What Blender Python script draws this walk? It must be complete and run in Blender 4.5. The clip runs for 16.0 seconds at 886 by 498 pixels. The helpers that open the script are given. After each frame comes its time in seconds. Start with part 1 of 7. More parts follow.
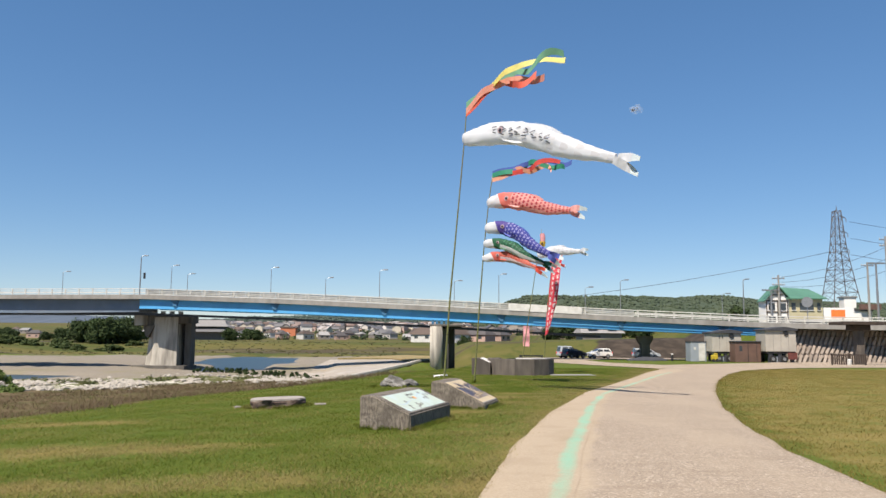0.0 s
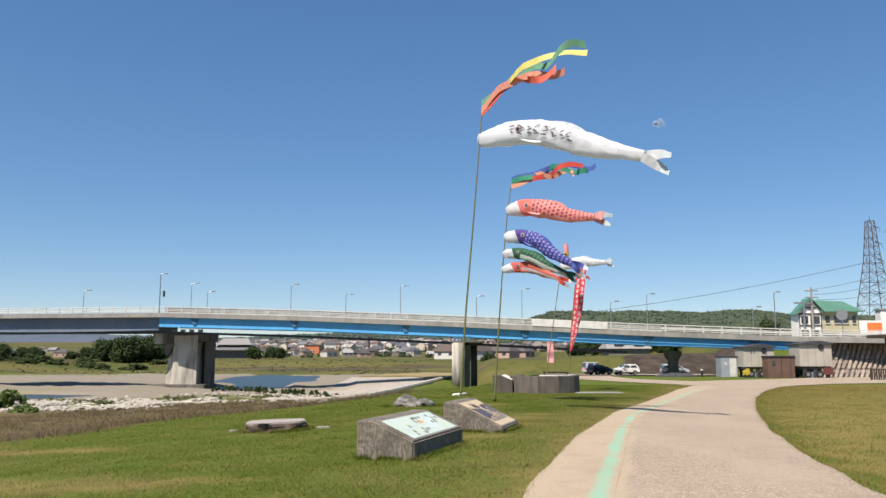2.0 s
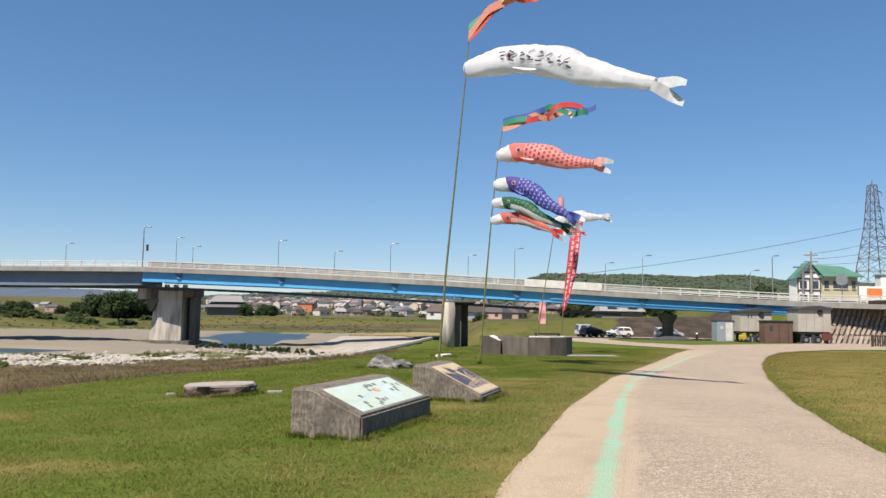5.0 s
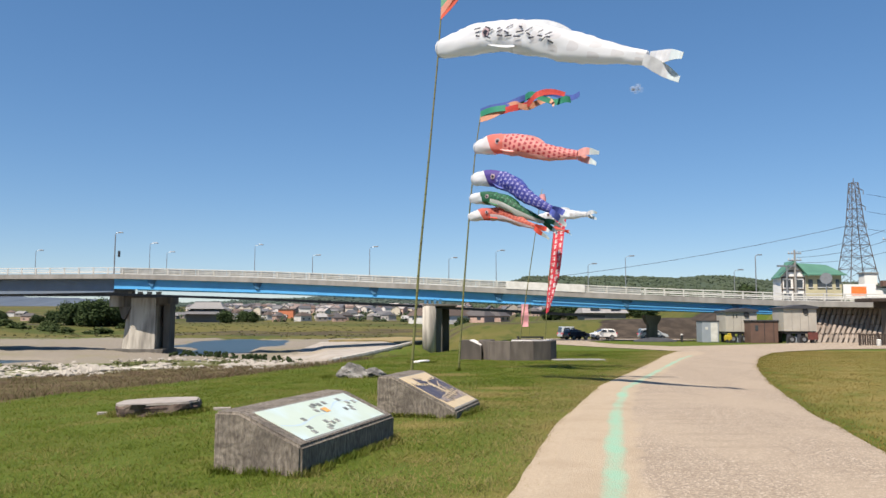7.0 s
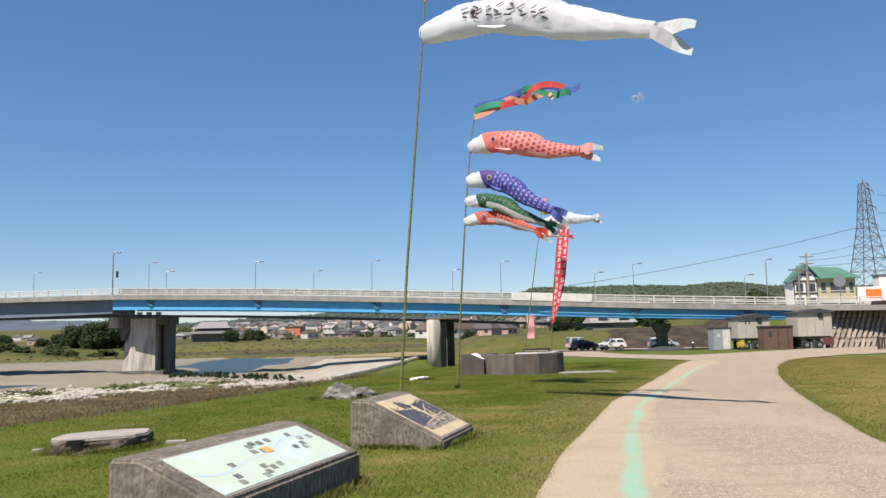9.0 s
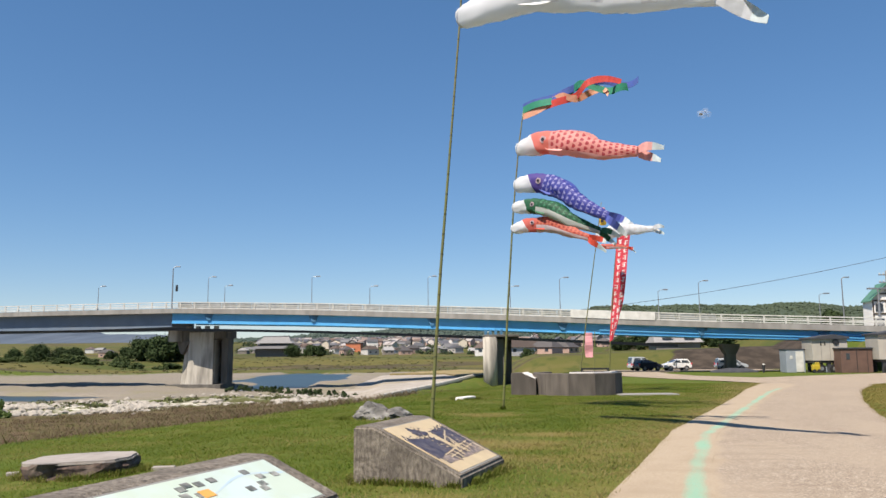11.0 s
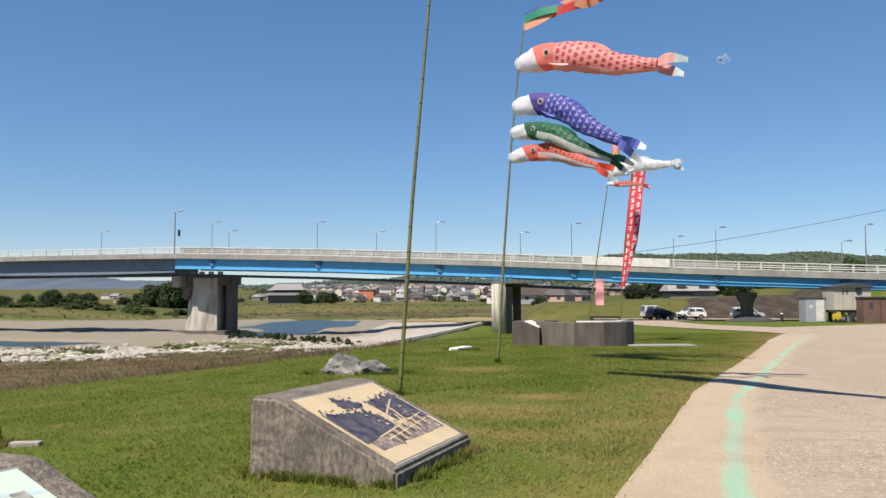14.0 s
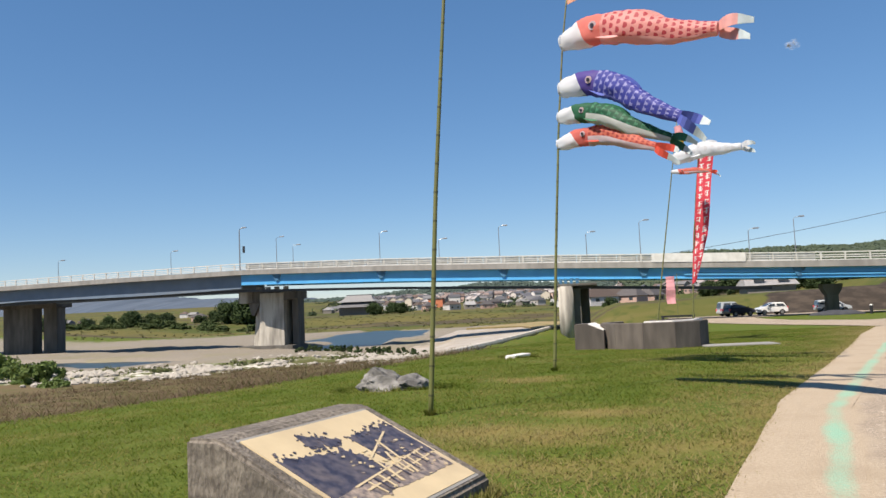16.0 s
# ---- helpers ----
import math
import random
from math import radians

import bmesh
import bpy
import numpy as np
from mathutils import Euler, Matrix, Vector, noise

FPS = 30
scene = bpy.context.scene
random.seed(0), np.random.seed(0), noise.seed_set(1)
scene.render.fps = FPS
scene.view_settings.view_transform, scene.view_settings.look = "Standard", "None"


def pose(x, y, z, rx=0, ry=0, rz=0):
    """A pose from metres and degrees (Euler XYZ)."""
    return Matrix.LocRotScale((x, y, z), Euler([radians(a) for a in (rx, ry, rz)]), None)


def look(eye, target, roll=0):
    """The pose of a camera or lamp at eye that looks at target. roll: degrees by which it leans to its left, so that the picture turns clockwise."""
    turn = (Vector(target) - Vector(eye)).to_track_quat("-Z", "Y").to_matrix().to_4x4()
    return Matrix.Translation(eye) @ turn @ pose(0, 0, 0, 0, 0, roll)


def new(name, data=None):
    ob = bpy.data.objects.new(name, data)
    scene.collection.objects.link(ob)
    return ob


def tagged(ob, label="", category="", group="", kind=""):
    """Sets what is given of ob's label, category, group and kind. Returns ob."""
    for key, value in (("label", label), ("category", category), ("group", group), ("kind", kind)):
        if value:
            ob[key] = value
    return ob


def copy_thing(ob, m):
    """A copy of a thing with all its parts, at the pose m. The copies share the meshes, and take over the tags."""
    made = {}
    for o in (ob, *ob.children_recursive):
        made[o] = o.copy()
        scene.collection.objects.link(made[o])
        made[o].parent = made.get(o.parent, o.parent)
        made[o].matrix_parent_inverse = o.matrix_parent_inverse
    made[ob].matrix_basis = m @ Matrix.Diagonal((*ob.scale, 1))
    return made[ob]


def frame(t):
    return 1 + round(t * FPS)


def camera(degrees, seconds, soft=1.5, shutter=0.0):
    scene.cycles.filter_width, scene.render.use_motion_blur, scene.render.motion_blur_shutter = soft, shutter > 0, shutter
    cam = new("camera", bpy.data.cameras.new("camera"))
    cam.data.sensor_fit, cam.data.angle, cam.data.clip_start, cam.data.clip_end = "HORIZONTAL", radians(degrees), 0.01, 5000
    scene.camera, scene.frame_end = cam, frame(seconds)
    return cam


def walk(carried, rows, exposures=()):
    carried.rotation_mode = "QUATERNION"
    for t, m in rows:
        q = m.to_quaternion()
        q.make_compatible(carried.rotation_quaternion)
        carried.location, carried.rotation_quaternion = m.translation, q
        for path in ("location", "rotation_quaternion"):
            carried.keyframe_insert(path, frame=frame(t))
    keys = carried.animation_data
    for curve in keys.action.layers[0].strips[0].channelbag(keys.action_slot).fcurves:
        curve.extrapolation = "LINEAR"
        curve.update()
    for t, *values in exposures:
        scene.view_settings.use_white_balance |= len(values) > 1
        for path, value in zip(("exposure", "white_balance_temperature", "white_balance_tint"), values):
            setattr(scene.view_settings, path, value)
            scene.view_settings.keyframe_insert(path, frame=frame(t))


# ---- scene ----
cam = camera(58.3, 16.0)
METRES, EYE, TILT, LEAN, TURN = 15.0, 1.5, 13.6, 5.4, 0.0
ROWS = [
    (0.0, 0.0, 0.0, 0.0, 0.73, -7.2, -5.8),
    (0.5, 0.0062, 0.0302, -0.0074, -0.13, -5.47, -5.26),
    (1.0, 0.0114, 0.059, -0.0142, 1.9, -6.85, -4.97),
    (1.5, 0.0141, 0.0873, -0.0213, 1.15, -6.64, -6.05),
    (2.0, 0.0183, 0.1174, -0.0281, 2.34, -6.15, -5.03),
    (2.5, 0.0193, 0.1461, -0.036, -0.56, -6.7, -6.99),
    (3.0, 0.0236, 0.1761, -0.044, 1.0, -8.01, -6.37),
    (5.5, 0.0479, 0.3258, -0.0823, 2.1, -8.95, -5.99),
    (6.0, 0.0514, 0.3564, -0.0891, 0.29, -8.61, -5.34),
    (6.5, 0.0554, 0.3871, -0.0969, 3.22, -9.33, -5.63),
    (7.0, 0.058, 0.4185, -0.1041, 0.69, -8.51, -5.55),
    (7.5, 0.0645, 0.4479, -0.1106, 2.03, -8.56, -4.29),
    (8.0, 0.069, 0.4799, -0.1177, 1.15, -8.93, -4.92),
    (8.5, 0.0771, 0.5094, -0.1251, 1.03, -8.35, -3.62),
    (9.0, 0.0825, 0.5409, -0.1327, 0.91, -7.54, -4.06),
    (9.5, 0.0901, 0.5676, -0.1395, 2.87, -6.17, -3.93),
    (12.0, 0.1231, 0.7221, -0.1771, 5.48, -7.38, -3.73),
    (12.5, 0.1271, 0.7525, -0.1845, 4.67, -8.36, -4.11),
    (13.0, 0.1341, 0.7822, -0.1912, 6.6, -8.6, -4.35),
    (13.5, 0.1363, 0.8129, -0.1994, 3.44, -8.68, -4.75),
    (14.0, 0.1426, 0.8433, -0.2072, 6.33, -10.39, -3.83),
    (14.5, 0.1453, 0.8722, -0.2144, 7.52, -9.71, -4.66),
    (15.0, 0.1526, 0.9022, -0.2224, 9.51, -9.54, -1.51),
    (15.5, 0.1586, 0.9277, -0.2286, 10.12, -9.84, -1.11),
    (16.0, 0.166, 0.9555, -0.2354, 10.67, -10.05, -0.32),
]
walk(cam, [(t, pose(0, 0, EYE, TILT, LEAN, TURN) @ pose(METRES * x, METRES * y, METRES * z, 90 + pitch, roll, yaw)) for t, x, y, z, yaw, pitch, roll in ROWS])

from mathutils.geometry import tessellate_polygon

# ---- world, sun, exposure ----
SUN_DIR = Vector((-0.37, -0.55, 1.0)).normalized()   # towards the sun
world = bpy.data.worlds.new("sky")
scene.world = world
world.use_nodes = True
wn = world.node_tree
sky = wn.nodes.new("ShaderNodeTexSky")
sky.sky_type = "NISHITA"
sky.sun_disc = False
sky.sun_elevation = math.asin(SUN_DIR.z)
sky.sun_rotation = math.atan2(SUN_DIR.x, SUN_DIR.y)
sky.air_density, sky.dust_density, sky.ozone_density = 0.9, 0.0, 6.5
sky_gamma = wn.nodes.new("ShaderNodeGamma")          # gamma below 1 evens out the sky from zenith to horizon
sky_gamma.inputs["Gamma"].default_value = 0.72
tone = wn.nodes.new("ShaderNodeHueSaturation")
tone.inputs["Saturation"].default_value = 1.27
wn.links.new(sky.outputs["Color"], sky_gamma.inputs["Color"])
wn.links.new(sky_gamma.outputs["Color"], tone.inputs["Color"])
wn.links.new(tone.outputs["Color"], wn.nodes["Background"].inputs["Color"])
wn.nodes["Background"].inputs["Strength"].default_value = 0.115
scene.view_settings.exposure = 0.72
scene.view_settings.use_white_balance = True
scene.view_settings.white_balance_temperature = 6500
scene.view_settings.white_balance_tint = 14
sun_data = bpy.data.lights.new("sun", "SUN")
sun_data.energy, sun_data.angle, sun_data.color = 5.0, radians(0.53), (1.0, 0.91, 0.77)
sun = new("sun", sun_data)
sun.matrix_world = look((0, 0, 60), Vector((0, 0, 60)) - SUN_DIR)

# ---- materials ----


def mat(name, c1, c2=None, scale=3.0, rough=0.8, bump=0.2, c3=None, scale3=0.4, metal=0.0, stretch=(1, 1, 1), amount3=0.5, random_tint=0.0, bump_scale=None, transl=0.0):
    """Two-scale mottled surface in object metres: c1/c2 as grain, c3 as large stains."""
    m = bpy.data.materials.new(name)
    m.use_nodes = True
    nt = m.node_tree
    n, l = nt.nodes, nt.links
    bsdf = n["Principled BSDF"]
    bsdf.inputs["Roughness"].default_value = rough
    bsdf.inputs["Metallic"].default_value = metal
    c2 = c2 or tuple(c * 0.8 for c in c1)
    co = n.new("ShaderNodeTexCoord")
    mp = n.new("ShaderNodeMapping")
    mp.inputs["Scale"].default_value = stretch
    l.new(co.outputs["Object"], mp.inputs["Vector"])
    n1 = n.new("ShaderNodeTexNoise")
    n1.inputs["Scale"].default_value, n1.inputs["Detail"].default_value = scale, 6
    l.new(mp.outputs["Vector"], n1.inputs["Vector"])
    r1 = n.new("ShaderNodeMapRange")
    r1.inputs["From Min"].default_value, r1.inputs["From Max"].default_value = 0.35, 0.65
    l.new(n1.outputs["Fac"], r1.inputs["Value"])
    mx = n.new("ShaderNodeMix")
    mx.data_type = "RGBA"
    mx.inputs["A"].default_value, mx.inputs["B"].default_value = (*c1, 1), (*c2, 1)
    l.new(r1.outputs["Result"], mx.inputs["Factor"])
    out = mx.outputs["Result"]
    if c3:
        n2 = n.new("ShaderNodeTexNoise")
        n2.inputs["Scale"].default_value, n2.inputs["Detail"].default_value = scale3, 5
        l.new(mp.outputs["Vector"], n2.inputs["Vector"])
        r2 = n.new("ShaderNodeMapRange")
        r2.inputs["From Min"].default_value, r2.inputs["From Max"].default_value = 0.45, 0.68
        r2.inputs["To Max"].default_value = amount3
        l.new(n2.outputs["Fac"], r2.inputs["Value"])
        m2 = n.new("ShaderNodeMix")
        m2.data_type = "RGBA"
        m2.inputs["B"].default_value = (*c3, 1)
        l.new(r2.outputs["Result"], m2.inputs["Factor"])
        l.new(out, m2.inputs["A"])
        out = m2.outputs["Result"]
    if random_tint:
        oi = n.new("ShaderNodeObjectInfo")
        hs = n.new("ShaderNodeHueSaturation")
        rr = n.new("ShaderNodeMapRange")
        rr.inputs["To Min"].default_value, rr.inputs["To Max"].default_value = 1 - random_tint, 1 + random_tint
        l.new(oi.outputs["Random"], rr.inputs["Value"])
        l.new(rr.outputs["Result"], hs.inputs["Value"])
        l.new(out, hs.inputs["Color"])
        out = hs.outputs["Color"]
    l.new(out, bsdf.inputs["Base Color"])
    if bump:
        bp = n.new("ShaderNodeBump")
        bp.inputs["Strength"].default_value = bump
        bp.inputs["Distance"].default_value = 0.02
        nb = n1
        if bump_scale:
            nb = n.new("ShaderNodeTexNoise")
            nb.inputs["Scale"].default_value, nb.inputs["Detail"].default_value = bump_scale, 4
            l.new(mp.outputs["Vector"], nb.inputs["Vector"])
        l.new(nb.outputs["Fac"], bp.inputs["Height"])
        l.new(bp.outputs["Normal"], bsdf.inputs["Normal"])
    if transl:
        tr = n.new("ShaderNodeBsdfTranslucent")
        l.new(out, tr.inputs["Color"])
        ms = n.new("ShaderNodeMixShader")
        ms.inputs["Fac"].default_value = transl
        l.new(bsdf.outputs["BSDF"], ms.inputs[1])
        l.new(tr.outputs["BSDF"], ms.inputs[2])
        l.new(ms.outputs["Shader"], n["Material Output"].inputs["Surface"])
    return m




def path_material(name, painted):
    """Sandy asphalt: a paler strip along one side, coarse bright aggregate, worn streaks; optionally thin paint that wears off at its edges."""
    m = bpy.data.materials.new(name)
    m.use_nodes = True
    nt = m.node_tree
    n, l = nt.nodes, nt.links
    bsdf = n["Principled BSDF"]
    bsdf.inputs["Roughness"].default_value = 0.93
    co = n.new("ShaderNodeTexCoord")

    def noise_tex(scale, detail=5, squash=(1, 1, 1)):
        mp = n.new("ShaderNodeMapping")
        mp.inputs["Scale"].default_value = squash
        l.new(co.outputs["Object"], mp.inputs["Vector"])
        t = n.new("ShaderNodeTexNoise")
        t.inputs["Scale"].default_value, t.inputs["Detail"].default_value = scale, detail
        l.new(mp.outputs["Vector"], t.inputs["Vector"])
        return t.outputs["Fac"]

    def rng(v, a, b, lo=0.0, hi=1.0):
        r = n.new("ShaderNodeMapRange")
        r.inputs["From Min"].default_value, r.inputs["From Max"].default_value = a, b
        r.inputs["To Min"].default_value, r.inputs["To Max"].default_value = lo, hi
        l.new(v, r.inputs["Value"])
        return r.outputs["Result"]

    def mix(f, a, b):
        x = n.new("ShaderNodeMix")
        x.data_type = "RGBA"
        l.new(f, x.inputs["Factor"])
        for q, v in (("A", a), ("B", b)):
            if isinstance(v, tuple):
                x.inputs[q].default_value = (*v, 1)
            else:
                l.new(v, x.inputs[q])
        return x.outputs["Result"]

    def math2(op, a, b):
        x = n.new("ShaderNodeMath")
        x.operation = op
        for i, v in enumerate((a, b)):
            if isinstance(v, float):
                x.inputs[i].default_value = v
            else:
                l.new(v, x.inputs[i])
        return x.outputs["Value"]

    vor = n.new("ShaderNodeTexVoronoi")
    vor.inputs["Scale"].default_value = 58
    l.new(co.outputs["Object"], vor.inputs["Vector"])
    sp = n.new("ShaderNodeSeparateColor")
    l.new(vor.outputs["Color"], sp.inputs["Color"])
    grit = mix(rng(sp.outputs["Red"], 0.0, 1.0), (0.165, 0.130, 0.094), (0.370, 0.300, 0.222))
    grit = mix(rng(sp.outputs["Green"], 0.86, 0.90), grit, (0.50, 0.43, 0.34))
    grit = mix(rng(noise_tex(9), 0.35, 0.65, 0, 0.45), grit, (0.235, 0.185, 0.135))
    grit = mix(rng(noise_tex(0.5, 4, (1.6, 0.5, 1)), 0.46, 0.62, 0, 0.55), grit, (0.330, 0.268, 0.196))
    grit = mix(rng(noise_tex(1.5, 5, (0.5, 2.2, 1)), 0.56, 0.66, 0, 0.4), grit, (0.210, 0.163, 0.116))
    sand = mix(rng(noise_tex(40), 0.35, 0.65), (0.300, 0.238, 0.165), (0.385, 0.314, 0.224))
    sand = mix(rng(noise_tex(1.1), 0.5, 0.68, 0, 0.6), sand, (0.265, 0.205, 0.138))
    at = n.new("ShaderNodeAttribute")
    at.attribute_name = "strip"
    edge = math2("ADD", at.outputs["Fac"], rng(noise_tex(1.3), 0.3, 0.7, -0.28, 0.28))
    col = mix(rng(edge, 0.35, 0.65), grit, sand)
    if painted:
        pa = n.new("ShaderNodeAttribute")
        pa.attribute_name = "paint"
        wear = math2("ADD", pa.outputs["Fac"], rng(noise_tex(1.0, 6, (1.2, 0.8, 1)), 0.3, 0.7, -0.40, 0.38))
        wear = math2("ADD", wear, rng(noise_tex(34, 3), 0.3, 0.7, -0.22, 0.22))
        col = mix(rng(wear, 0.35, 1.2, 0, 0.8), col, (0.185, 0.400, 0.285))
    l.new(col, bsdf.inputs["Base Color"])
    bp = n.new("ShaderNodeBump")
    bp.inputs["Strength"].default_value, bp.inputs["Distance"].default_value = 0.5, 0.012
    l.new(math2("ADD", vor.outputs["Distance"], noise_tex(60, 3)), bp.inputs["Height"])
    l.new(bp.outputs["Normal"], bsdf.inputs["Normal"])
    return m


M_path = path_material("pale_asphalt", False)
M_line = path_material("worn_teal_paint", True)
M_concrete = mat("old_concrete", (0.225, 0.196, 0.158), (0.090, 0.075, 0.060), 24, 0.92, 1.0, (0.075, 0.064, 0.052), 3.2, stretch=(1, 1, 0.4), amount3=0.65, bump_scale=45)
# stained pier concrete in two tones: dark for shaded parts, pale for sunlit ones
M_pier_shaded = mat("shaded_pier_concrete", (0.135, 0.126, 0.110), (0.085, 0.079, 0.069), 1.6, 0.9, 0.4, (0.06, 0.055, 0.048), 0.55, stretch=(1, 1, 0.22), amount3=0.85)
M_pier_sunlit = mat("sunlit_pier_concrete", (0.46, 0.43, 0.37), (0.33, 0.31, 0.265), 1.6, 0.9, 0.4, (0.10, 0.09, 0.08), 0.8, stretch=(1, 1, 0.18), amount3=0.7)
M_slot_shade = mat("slot_shade_concrete", (0.032, 0.031, 0.028), None, 4, 0.9, 0.1)
M_blue = mat("bridge_blue", (0.075, 0.33, 0.60), (0.065, 0.29, 0.55), 0.8, 0.5, 0.05, (0.10, 0.34, 0.56), 0.15)
M_bracket = mat("grimy_blue", (0.045, 0.17, 0.31), (0.03, 0.10, 0.18), 2.0, 0.7, 0.1)
M_greyblue = mat("bridge_grey_blue", (0.127, 0.172, 0.229), (0.101, 0.14, 0.197), 0.6, 0.6, 0.05, (0.153, 0.172, 0.197), 0.12)
M_white = mat("white_paint", (0.56, 0.56, 0.53), (0.47, 0.47, 0.44), 2.0, 0.55, 0.05, (0.38, 0.37, 0.33), 0.5)
M_fascia = mat("weathered_fascia", (0.267, 0.261, 0.242), (0.204, 0.197, 0.181), 1.5, 0.85, 0.1, (0.14, 0.133, 0.124), 0.3, stretch=(1, 1, 0.3))
M_steel = mat("galvanised", (0.286, 0.292, 0.299), (0.229, 0.236, 0.242), 5, 0.45, 0.05, metal=0.6)
M_black = mat("black_metal", (0.019, 0.019, 0.021), None, 6, 0.5, 0.05)
M_bamboo = mat("bamboo", (0.14, 0.146, 0.045), (0.095, 0.108, 0.032), 5, 0.5, 0.1, (0.178, 0.14, 0.058), 1.1, stretch=(1, 1, 0.3))
M_bamboo_dark = mat("bamboo_node", (0.064, 0.064, 0.026), None, 9, 0.6, 0.1)


def part(name, bm, material, parent=None, label="", smooth=False):
    """Links a bmesh as one mesh object, under parent if given."""
    me = bpy.data.meshes.new(name)
    bm.to_mesh(me)
    bm.free()
    for m in (material if isinstance(material, (list, tuple)) else [material]):
        me.materials.append(m)
    if smooth:
        for p in me.polygons:
            p.use_smooth = True
    ob = new(name, me)
    if parent:
        ob.parent = parent
    if label:
        ob["label"] = label
    return ob


def thing(name, label, category, loc=(0, 0, 0), rz=0.0, group="", kind=""):
    ob = new(name)
    ob.matrix_world = pose(*loc, 0, 0, rz)
    return tagged(ob, label, category, group, kind)


def share(name, ob, parent, m):
    """Another object on the same mesh."""
    o = new(name, ob.data)
    o.parent = parent
    o.matrix_basis = m
    return o


def box(x0, x1, y0, y1, z0, z1, bm=None, bevel=0.0):
    bm = bm or bmesh.new()
    v = [bm.verts.new((x, y, z)) for x in (x0, x1) for y in (y0, y1) for z in (z0, z1)]
    fs = [bm.faces.new([v[i] for i in q]) for q in ((0, 1, 3, 2), (4, 6, 7, 5), (0, 4, 5, 1), (2, 3, 7, 6), (0, 2, 6, 4), (1, 5, 7, 3))]
    if bevel:
        es = list({e for f in fs for e in f.edges})
        bmesh.ops.bevel(bm, geom=es, offset=bevel, segments=2, affect="EDGES", profile=0.6)
    return bm


def prism(pts, z0, z1, bm=None):
    """Upright prism on a plan polygon; z0, z1 may be functions of (x, y)."""
    bm = bm or bmesh.new()
    f0 = z0 if callable(z0) else (lambda x, y: z0)
    f1 = z1 if callable(z1) else (lambda x, y: z1)
    lo = [bm.verts.new((x, y, f0(x, y))) for x, y in pts]
    hi = [bm.verts.new((x, y, f1(x, y))) for x, y in pts]
    n = len(pts)
    bm.faces.new(hi)
    bm.faces.new(lo[::-1])
    for i in range(n):
        bm.faces.new((lo[i], lo[(i + 1) % n], hi[(i + 1) % n], hi[i]))
    bmesh.ops.recalc_face_normals(bm, faces=bm.faces)
    return bm


def tube(pts, radii, seg=8, bm=None, cap=True):
    """Round tube through points, with a radius at each."""
    bm = bm or bmesh.new()
    pts = [Vector(p) for p in pts]
    if not isinstance(radii, (list, tuple)):
        radii = [radii] * len(pts)
    rings = []
    for i, p in enumerate(pts):
        d = (pts[min(i + 1, len(pts) - 1)] - pts[max(i - 1, 0)]).normalized()
        a = d.cross(Vector((0, 0, 1)) if abs(d.z) < 0.9 else Vector((1, 0, 0))).normalized()
        b = d.cross(a)
        rings.append([bm.verts.new(p + radii[i] * (math.cos(2 * math.pi * k / seg) * a + math.sin(2 * math.pi * k / seg) * b)) for k in range(seg)])
    for r, s in zip(rings, rings[1:]):
        for k in range(seg):
            bm.faces.new((r[k], r[(k + 1) % seg], s[(k + 1) % seg], s[k]))
    if cap:
        bm.faces.new(rings[0][::-1])
        bm.faces.new(rings[-1])
    bmesh.ops.recalc_face_normals(bm, faces=bm.faces)
    return bm


# ---- ground ----
def smooth01(t):
    t = np.clip(t, 0, 1)
    return t * t * (3 - 2 * t)


def base_z(y):
    y = np.clip(y, -200, 130)
    return -0.0085 * y - 0.000015 * y * y


PATH_L = [(-12, -2.6), (0, -0.75), (8.1, 0.45), (12.1, 1.2), (16.6, 2.25), (18.3, 2.65), (23.4, 4.15), (26.2, 4.95), (32.2, 7.2), (40, 10.05), (46.5, 12.3), (55, 15.6)]
PATH_R = [(-12, 4.0), (0, 4.2), (8.5, 4.72), (11.6, 5.15), (15.5, 6.0), (20.2, 7.28), (27, 9.5), (32, 11.3), (37, 13.2), (45, 16.6), (52.5, 20.4), (55, 22.5)]


def side_x(tab, y):
    return np.interp(y, [p[0] for p in tab], [p[1] for p in tab])


EDGE_Y = [-300, 0, 13, 19.5, 22, 26.8, 28.5, 30.4, 33, 37, 40, 46, 55, 62, 75, 95, 115, 150, 230]
EDGE_X = [-14, -13.0, -11.8, -10.4, -9.5, -8.5, -7.4, -6.2, -5.1, -3.8, -2.9, -0.9, 2.4, 4.6, 7.2, 9.4, 12.4, 17.0, 30.0]
BED = -2.85


def edge_x(y):
    return np.interp(y, EDGE_Y, EDGE_X)


def bar_y(x):
    """The line of the near bar of pale stones."""
    return 70 + 0.47 * (x + 37) + 1.5 * np.sin(x * 0.23)


def pool(x, y):
    """0 inside the water channels, growing outside."""
    a = np.hypot((x + 33.5 + 0.19 * (y - 145)) / 9.5, (y - 153) / 43.0) + 0.16 * np.sin(0.5 * x + 1.0) + 0.12 * np.sin(0.21 * y)
    cy = 90 - 0.2 * (x + 42)
    b = np.where(x < -46, np.abs(y - cy) / 5.0, np.hypot((x + 46) / 8, (y - cy) / 5.0))
    return np.minimum(a, b)


